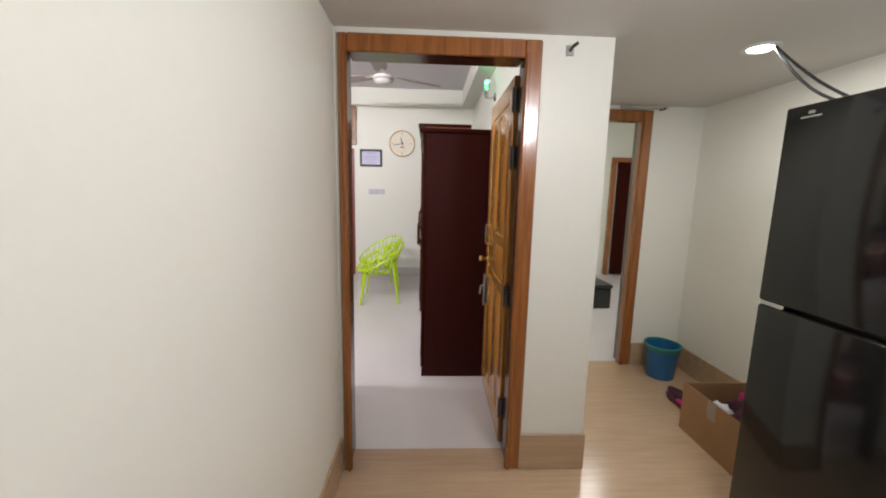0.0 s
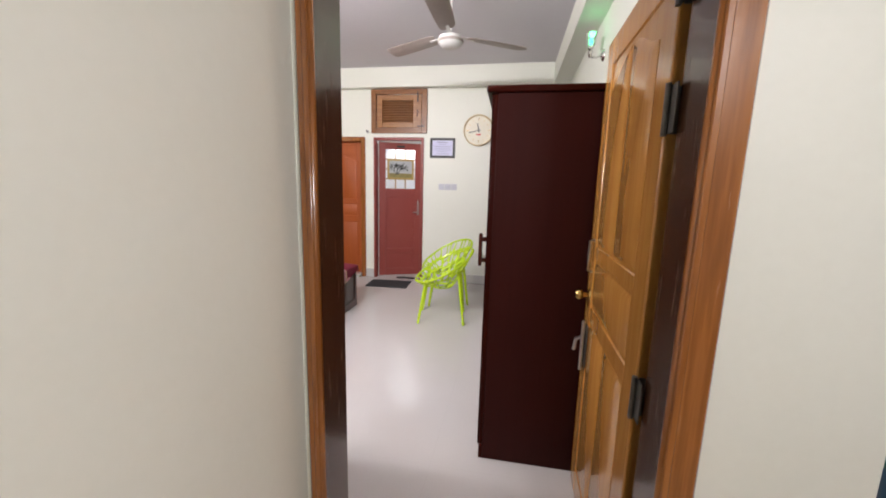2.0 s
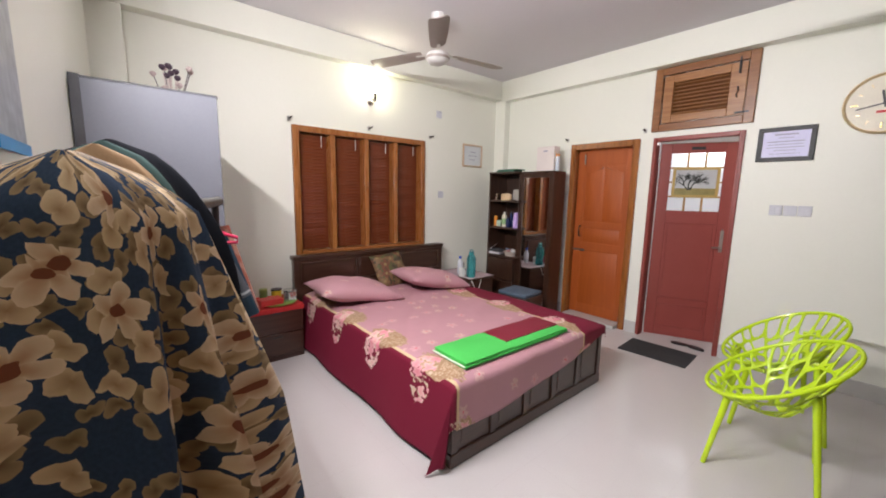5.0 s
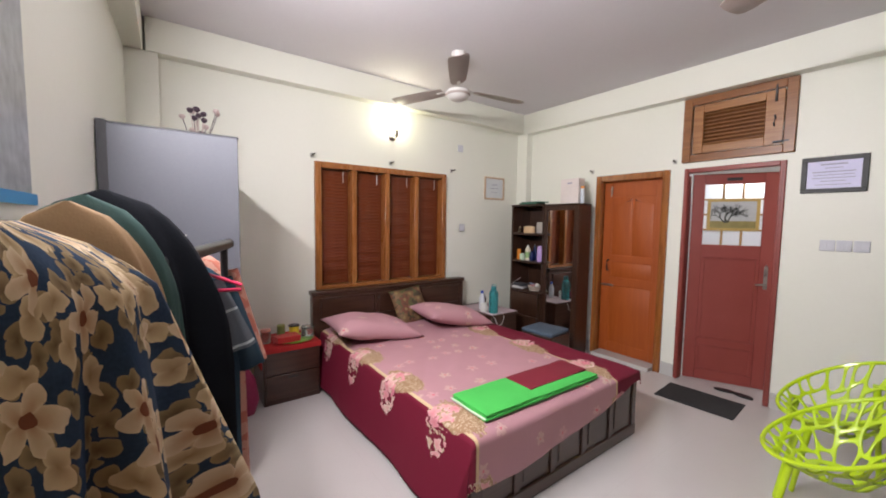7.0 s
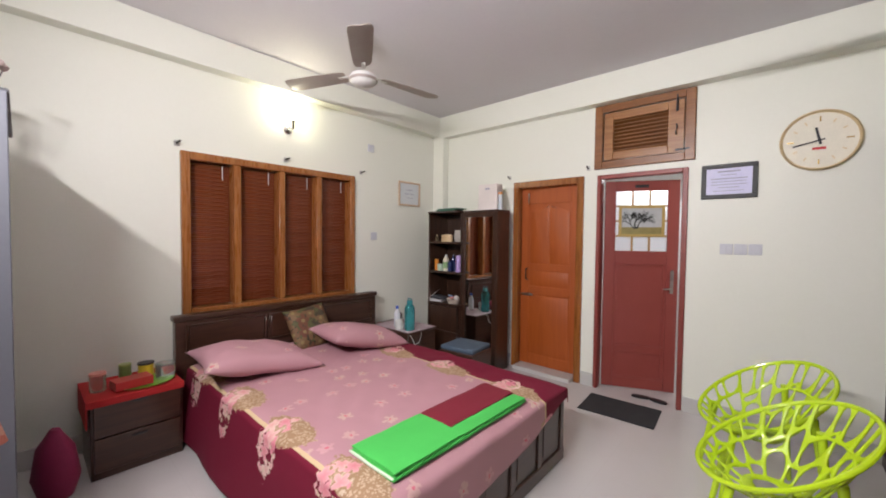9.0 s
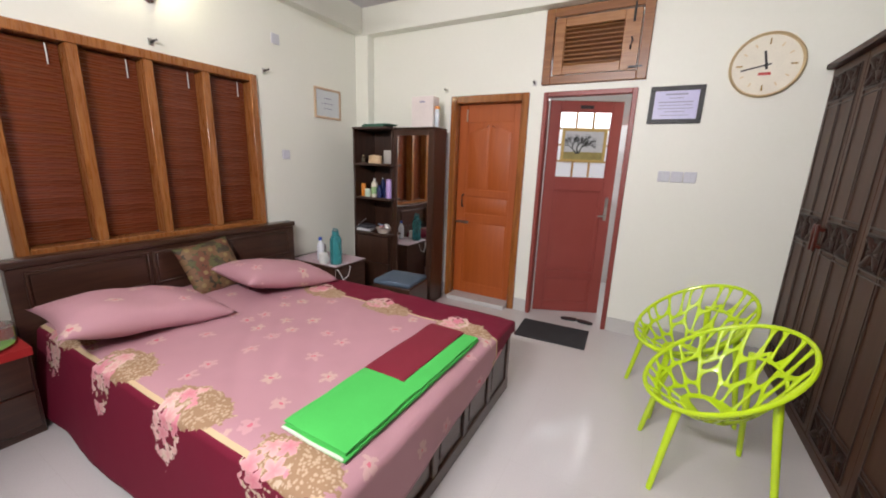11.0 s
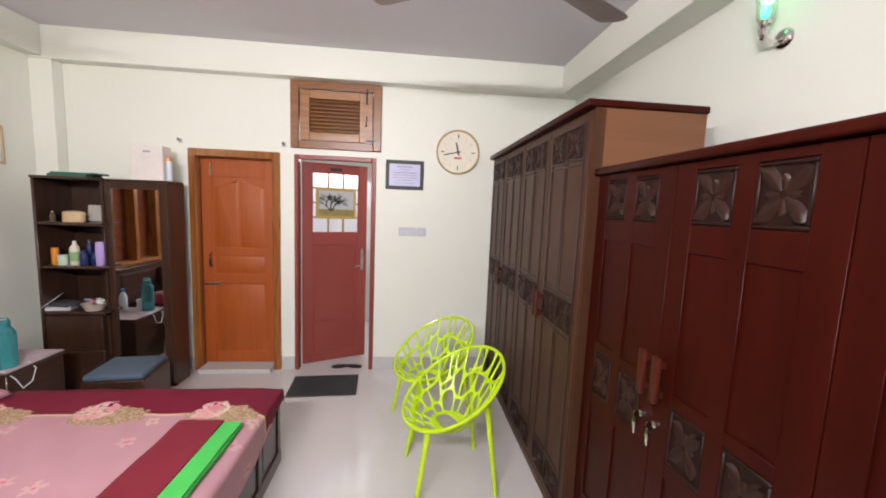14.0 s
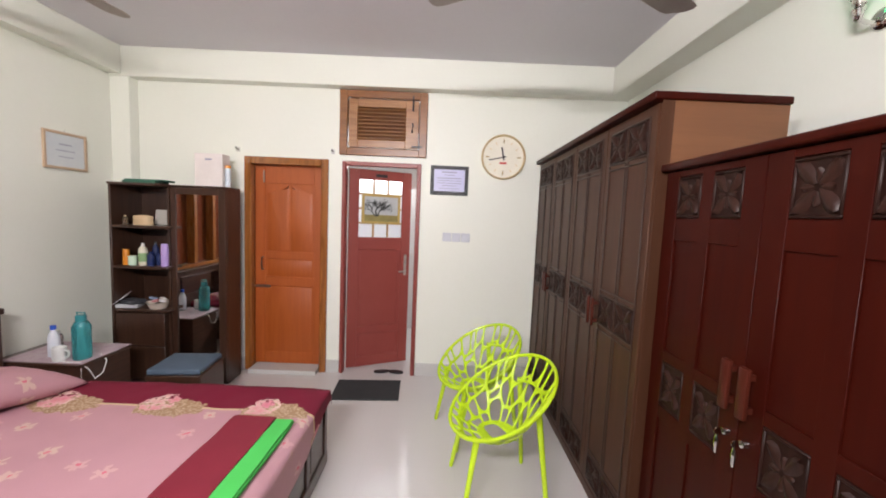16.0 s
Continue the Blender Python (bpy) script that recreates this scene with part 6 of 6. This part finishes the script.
# ---- ceiling fans ----
def ceiling_fan(x, y, z, angle):
    ob = thing("ceiling_fan", pose(x, y, z), "white three-bladed ceiling fan at rest", "ceiling fan", "ceiling fans")
    part("canopy", lathe([(0, ZC - z), (0.062, ZC - z), (0.058, ZC - z - 0.05), (0.02, ZC - z - 0.09), (0.015, ZC - z - 0.09)], 20), FAN_WHITE, ob)
    part("down_rod", rod([(0, 0, 0.04), (0, 0, ZC - z - 0.08)], 0.012, 10), FAN_WHITE, ob)
    part("motor", lathe([(0, -0.052), (0.055, -0.050), (0.085, -0.036), (0.105, -0.010), (0.108, 0.012), (0.095, 0.035), (0.04, 0.055), (0.018, 0.07), (0, 0.07)], 32), FAN_WHITE, ob)
    part("trim_ring", lathe([(0.104, -0.014), (0.1105, -0.006), (0.1105, 0.002), (0.106, 0.010)], 32), FAN_BLADE, ob)
    for k in range(3):
        bm = bmesh.new()
        rows = []
        for i, (r, w) in enumerate(((0.15, 0.050), (0.20, 0.066), (0.42, 0.076), (0.66, 0.080), (0.70, 0.072), (0.715, 0.050))):
            rows.append([bm.verts.new((r, q * w, 0.012 * q - 0.006 * (1 - q * q) - 0.008 * r)) for q in (-1, -0.5, 0, 0.5, 1)])
        for a, b in zip(rows, rows[1:]):
            for j in range(4):
                bm.faces.new((a[j], a[j + 1], b[j + 1], b[j]))
        ext = bmesh.ops.extrude_face_region(bm, geom=list(bm.faces))
        bmesh.ops.translate(bm, vec=(0, 0, 0.004), verts=[v for v in ext["geom"] if isinstance(v, bmesh.types.BMVert)])
        bl = part("blade", bm, FAN_BLADE, ob, "brown-grey fan blade", m=pose(0, 0, 0.045, 0, 0, angle + 120 * k))
        part("blade_arm", one((0.05, -0.02, -0.012), (0.22, 0.02, -0.004), 0.003), FAN_WHITE, bl, m=pose(0, 0, 0.048, 0, 0, angle + 120 * k))
    return ob


ceiling_fan(-2.83, 4.755, 2.72, -38)
ceiling_fan(-0.235, 4.62, 2.635, -89)


# ---- wall fittings ----
def sconce(x, y, z, sign, lit, label):
    ob = thing("wall_sconce", pose(x, y, z, 0, 0, 0 if sign > 0 else 180), label, "wall lamp", "")
    part("back_plate", lathe([(0, 0.022), (0.030, 0.020), (0.044, 0.008), (0.046, 0)], 20, m=pose(0, 0, 0, 0, 90, 0)), CHROME, ob)
    part("arm", rod([(0.01, 0, 0), (0.06, 0, -0.018), (0.10, 0, -0.006), (0.105, 0, 0.03)], 0.009, 10), CHROME, ob)
    part("finial", lathe([(0, -0.05), (0.012, -0.04), (0.016, -0.02), (0.022, 0.0), (0.012, 0.015), (0.022, 0.02), (0.026, 0.035), (0, 0.035)], 16, m=pose(0.105, 0, 0.03)), CHROME, ob)
    if lit:
        part("bulb", rod([(0.105 + 0.018 * math.cos(k * 0.8), 0.018 * math.sin(k * 0.8), 0.075 + 0.0035 * k) for k in range(24)], 0.007, 7), glow("cfl_glow", (1.0, 0.95, 0.76), 40.0), ob, "lit spiral bulb")
        part("cap", lathe([(0, 0.06), (0.022, 0.062), (0.022, 0.078), (0, 0.08)], 14, m=pose(0.105, 0, 0)), WHITE_PLASTIC, ob)
    else:
        sh = part("shade", lathe([(0.026, 0.068), (0.034, 0.085), (0.036, 0.14), (0.042, 0.165), (0.040, 0.165), (0.033, 0.14), (0.031, 0.087), (0.022, 0.07)], 20, m=pose(0.105, 0, 0)), CLEAR_P, ob, "clear glass shade")
        part("bulb", lathe([(0, 0.075), (0.012, 0.080), (0.018, 0.105), (0.012, 0.128), (0, 0.133)], 14, m=pose(0.105, 0, 0)), glow("green_night_bulb", (0.05, 0.95, 0.35), 4.0), ob, "green glowing night bulb")
    return ob


sconce(XW, 4.67, 2.51, 1, True, "chrome wall sconce with a lit white bulb")
sconce(XE, 4.66, 2.50, -1, False, "chrome wall sconce with a green night bulb")
tube = thing("tube_light", pose(-1.42, 2.345, 2.49), "white fluorescent tube light high on the wall", "lamp")
part("batten", one((-0.62, 0.0, -0.02), (0.62, 0.03, 0.02), 0.004), WHITE_PLASTIC, tube)
part("tube", rod([(-0.6, 0.045, 0.0), (0.6, 0.045, 0.0)], 0.013, 12), glow("tube_glow", (0.95, 0.98, 1.0), 6.0), tube)

ck = thing("wall_clock", pose(-0.176, YN, 2.234), "round gold-rimmed wall clock with a cream dial", "clock")
part("rim", lathe([(0.196, 0.012), (0.199, 0.026), (0.207, 0.034), (0.216, 0.026), (0.214, 0.0)], 56, m=pose(0, 0, 0, 90, 0, 0)), GOLD, ck, "gold rim")
part("dial", lathe([(0, 0.014), (0.205, 0.014), (0.205, 0.0)], 56, m=pose(0, 0, 0, 90, 0, 0)), plain("cream_dial", (0.70, 0.66, 0.55), 0.5), ck)
for k in range(12):
    part("hour_mark", one((-0.004, -0.0165, 0.135), (0.004, -0.014, 0.160 if k % 3 else 0.172)), GOLD if k % 3 else BRASS, ck, m=pose(0, 0, 0, 0, 30 * k, 0))
for nm, ln, w, ang in (("hour_hand", 0.095, 0.007, -12), ("minute_hand", 0.145, 0.005, -103)):
    part(nm, one((-w, -0.021, -0.03), (w, -0.019, ln), 0.001), BLACK, ck, m=pose(0, 0, 0, 0, ang, 0))
part("hub", lathe([(0, 0.026), (0.012, 0.024), (0.012, 0.014)], 14, m=pose(0, 0, 0, 90, 0, 0)), BLACK, ck)
part("maker_mark", one((-0.036, -0.0155, -0.066), (0.036, -0.014, -0.048)), RED_INK, ck)


def framed(name, m, w, h, bar, frame_mat, paper, label, depth=0.018, lines=()):
    ob = thing(name, m, label, "picture frame")
    for lo, hi in (((-w / 2, -depth, h / 2 - bar), (w / 2, 0, h / 2)), ((-w / 2, -depth, -h / 2), (w / 2, 0, -h / 2 + bar)), ((-w / 2, -depth, -h / 2 + bar), (-w / 2 + bar, 0, h / 2 - bar)), ((w / 2 - bar, -depth, -h / 2 + bar), (w / 2, 0, h / 2 - bar))):
        part("frame_bar", one(lo, hi, 0.003), frame_mat, ob)
    sheet = part("certificate", one((-w / 2 + bar, -depth * 0.5, -h / 2 + bar), (w / 2 - bar, -depth * 0.5 + 0.003, h / 2 - bar)), paper, ob)
    for z, hw, t in lines:
        part("text_line", one((-hw, -depth * 0.5 - 0.001, z - t), (hw, -depth * 0.5 - 0.0003, z + t)), INK, sheet)
    part("hook", rod([(0, -0.004, h / 2), (0, -0.006, h / 2 + 0.018)], 0.003, 6), STEEL, ob)
    return ob


framed("framed_certificate", pose(-0.692, YN, 1.988), 0.370, 0.282, 0.034, plain("black_lacquer_frame", (0.008, 0.008, 0.009), 0.5), mottled("lilac_paper", (0.46, 0.45, 0.68), (0.56, 0.55, 0.74), 0.4, 4, 60, 0.0), "black-framed lilac certificate on the wall", lines=((0.080, 0.075, 0.006), (0.052, 0.05, 0.003), (0.022, 0.12, 0.004), (-0.002, 0.115, 0.003), (-0.026, 0.12, 0.003), (-0.05, 0.07, 0.003), (-0.078, 0.10, 0.0025)))
framed("framed_print", pose(XW, 6.253, 2.043, 0, 0, 90), 0.365, 0.304, 0.022, plain("pale_wood_frame", (0.50, 0.36, 0.24), 0.4), mottled("pale_blue_print", (0.56, 0.60, 0.64), (0.66, 0.68, 0.68), 0.35, 5, 30, 0.0), "pale wooden frame with a faded blue print", lines=((0.05, 0.05, 0.004), (0.0, 0.08, 0.003), (-0.05, 0.06, 0.003)))


SWITCH_PLASTIC = plain("grey_white_switch_plastic", (0.52, 0.53, 0.57), 0.3)


def switch(m, label, rockers=2):
    ob = thing("switch_plate", m, label, "switch", "switch plates")
    part("plate", one((-0.043, -0.010, -0.043), (0.043, 0, 0.043), 0.004), SWITCH_PLASTIC, ob)
    for k in range(rockers):
        x = -0.034 + k * 0.068 / rockers
        part("rocker", one((x + 0.003, -0.014, -0.026), (x + 0.068 / rockers - 0.003, -0.010, 0.026), 0.002), SWITCH_PLASTIC, ob)
    return ob


for k in range(3):
    switch(pose(-0.693 + 0.092 * k, YN, 1.433), "white switch plate in a row of three", 2 + k % 2)
switch(pose(XW, 5.648, 2.51, 0, 0, 90), "white blank wall plate", 1)
switch(pose(XW, 5.695, 1.506, 0, 0, 90), "white single socket plate on the wall", 1)


def rod_bracket(m):
    ob = thing("curtain_bracket", m, "small grey metal curtain bracket", "bracket", "curtain brackets")
    part("base", one((-0.018, -0.006, -0.022), (0.018, 0, 0.022), 0.002), STEEL, ob)
    part("arm", rod([(0, -0.004, 0), (0, -0.05, 0.004), (0.012, -0.065, 0.012)], 0.007, 8), DARK_STEEL, ob)
    return ob


for m in (pose(XW, 3.779, 2.214, 0, 0, 90), pose(XW, 4.648, 2.222, 0, 0, 90), pose(XW, 5.512, 2.217, 0, 0, 90), pose(-2.76, YN, 2.205), pose(-1.838, YN, 2.218), pose(0.90, 1.984 + HALL, 2.085)):
    rod_bracket(m)
solo("door_mat", box(bmesh.new(), (-0.30, -0.20, 0.0), (0.30, 0.20, 0.012), 0.004), MAT_DARK, "charcoal ribbed door mat on the floor", "door mat", m=pose(-1.377, 6.438, 0, 0, 0, 3.5))
sl = thing("slippers", pose(-1.25, 6.87, 0), "dark worn slippers by the red door", "slippers")
for k in range(2):
    part("slipper", lathe([(0, 0), (0.05, 0), (0.052, 0.018), (0, 0.02)], 16, m=pose(-1.31 + 0.15 * k, 6.85, 0.001, 0, 0, 12 - 20 * k), sx=1.5, sy=0.6), BLACK, sl, world_space=True)
towel_r = solo("red_curtain", box(bmesh.new(), (-1.00, 8.30, 0.9), (-0.45, 8.36, 2.1), 0.02), plain("bright_red_cloth", (0.55, 0.02, 0.03), 0.8), "bright red cloth hanging beyond the red door", "cloth")

# ---- corridor things ----
fr = thing("refrigerator", pose(1.9, 1.30 + HALL, 0), "tall black glass-door refrigerator", "refrigerator")
FRIDGE = mottled("black_glass_door", (0.006, 0.007, 0.007), (0.009, 0.010, 0.010), 0.10, 3, 60, 0.0)
FY0, FY1 = 0.93 + HALL, 1.575 + HALL
part("cabinet", one((1.63, FY0 + 0.005, 0.03), (2.25, FY1 - 0.005, 1.765), 0.008), BLACK, fr, world_space=True)
part("lower_door", one((1.572, FY0, 0.06), (1.628, FY1, 1.038), 0.006, 2), FRIDGE, fr, world_space=True)
up = part("upper_door", one((1.572, FY0, 1.058), (1.628, FY1, 1.768), 0.006, 2), FRIDGE, fr, world_space=True)
part("handle_strip", one((1.576, FY1 - 0.10, 1.038), (1.62, FY1 - 0.002, 1.058), 0.003), CHROME, fr, "bright trim between the doors", world_space=True)
part("logo_bar", one((1.5705, FY1 - 0.13, 1.722), (1.5718, FY1 - 0.06, 1.728)), STEEL, up, world_space=True)
part("logo_mark", one((1.5705, FY1 - 0.105, 1.735), (1.5718, FY1 - 0.085, 1.745)), STEEL, up, world_space=True)
for y in (FY0 + 0.06, FY1 - 0.06):
    part("foot", lathe([(0, 0), (0.02, 0), (0.02, 0.03), (0, 0.03)], 12, m=pose(1.68, y, 0)), BLACK, fr, world_space=True)
    part("foot", lathe([(0, 0), (0.02, 0), (0.02, 0.03), (0, 0.03)], 12, m=pose(2.18, y, 0)), BLACK, fr, world_space=True)
dl = thing("downlight", pose(1.82, 2.02 + HALL, ZH), "small round lit ceiling downlight", "ceiling light")
part("ring", lathe([(0.058, -0.001), (0.078, -0.004), (0.080, -0.010), (0.058, -0.012)], 28), WHITE_PLASTIC, dl)
part("diffuser", lathe([(0, -0.003), (0.058, -0.003)], 28), glow("downlight_glow", (1.0, 0.96, 0.86), 12.0), dl)
for k, (a, b) in enumerate((((1.84, 1.98 + HALL, 2.148), (1.80, 1.50 + HALL, 1.77)), ((1.85, 1.985 + HALL, 2.148), (1.86, 1.53 + HALL, 1.77)))):
    a, b = Vector(a), Vector(b)
    solo("power_cable", rod([a.lerp(b, t / 10) - Vector((0, 0, (0.07 - 0.04 * k) * math.sin(math.pi * t / 10))) for t in range(11)], 0.006, 8), BLACK, "black power cable from the ceiling to the refrigerator", "cable")

bk = thing("bucket", pose(2.185, 3.01 + HALL, 0), "blue plastic bucket with a green rim", "bucket")
part("tub", lathe([(0, 0), (0.095, 0), (0.101, 0.02), (0.128, 0.265), (0.123, 0.265), (0.096, 0.02), (0, 0.012)], 28), plain("blue_bucket_plastic", (0.012, 0.095, 0.23), 0.3), bk)
part("rim", lathe([(0.126, 0.235), (0.133, 0.242), (0.136, 0.275), (0.126, 0.277), (0.122, 0.24)], 28), plain("teal_green_rim", (0.012, 0.16, 0.135), 0.3), bk)
part("handle", rod([(0.133 * math.cos(a), 0.133 * math.sin(a), 0.265 + 0.012 * math.sin(a)) for a in [math.pi * k / 10 for k in range(11)]], 0.004, 6), plain("green_handle", (0.01, 0.12, 0.10), 0.35), bk)
cb = thing("cardboard_carton", pose(2.1, 2.10 + HALL, 0), "open brown cardboard carton full of clothes", "carton")
CARD = mottled("brown_cardboard", (0.30, 0.165, 0.075), (0.38, 0.215, 0.105), 0.75, 5, 50, 0.1)
c0, c1 = (1.89, 1.875 + HALL), (2.36, 2.335 + HALL)
for lo, hi in (((c0[0], c0[1], 0), (c0[0] + 0.006, c1[1], 0.305)), ((c1[0] - 0.006, c0[1], 0), (c1[0], c1[1], 0.305)), ((c0[0] + 0.006, c1[1] - 0.006, 0), (c1[0] - 0.006, c1[1], 0.30)), ((c0[0] + 0.006, c0[1], 0), (c1[0] - 0.006, c0[1] + 0.006, 0.30)), ((c0[0] + 0.006, c0[1] + 0.006, 0), (c1[0] - 0.006, c1[1] - 0.006, 0.006))):
    part("carton_wall", one(lo, hi, 0.001), CARD, cb, world_space=True)
part("tape", one((c0[0] - 0.0012, c0[1] + 0.19, 0.20), (c0[0], c0[1] + 0.255, 0.305)), plain("grey_tape", (0.30, 0.25, 0.2), 0.3), cb, world_space=True)


def crumple(name, m, w, d, h, mat, label, seed):
    bm = bmesh.new()
    bmesh.ops.create_icosphere(bm, subdivisions=4, radius=1)
    for v in bm.verts:
        q = v.co.copy()
        f = 1 + 0.35 * noise.noise(q * 1.6 + Vector((seed, 0, 0))) + 0.18 * abs(noise.noise(q * 4 + Vector((0, seed, 0))))
        v.co = Vector((q.x * w * f, q.y * d * f, max(0.0, (q.z * 0.7 + 0.55) * h * f)))
    return solo(name, bm, mat, label, "clothes", "loose clothes", smooth=60, m=m)


MAGENTA = plain("magenta_cloth", (0.40, 0.015, 0.12), 0.85, 160, 0.3)
PLUM = plain("plum_cloth", (0.045, 0.008, 0.02), 0.85, 160, 0.3)
crumple("crumpled_cloth", pose(2.11, 2.08 + HALL, 0.006), 0.17, 0.17, 0.20, PLUM, "dark plum clothes heaped in the carton", 1)
crumple("crumpled_cloth", pose(2.20, 2.16 + HALL, 0.14), 0.09, 0.08, 0.12, MAGENTA, "bright pink cloth on the heap in the carton", 4)
crumple("crumpled_cloth", pose(2.00, 2.17 + HALL, 0.12), 0.06, 0.07, 0.10, PAPER, "pale cloth on the heap in the carton", 6)
crumple("crumpled_cloth", pose(2.13, 2.62 + HALL, 0.0), 0.09, 0.13, 0.035, PLUM, "dark plum cloth dropped on the floor", 2)
crumple("crumpled_cloth", pose(2.12, 2.48 + HALL, 0.0), 0.10, 0.12, 0.040, MAGENTA, "magenta cloth dropped on the floor", 3)
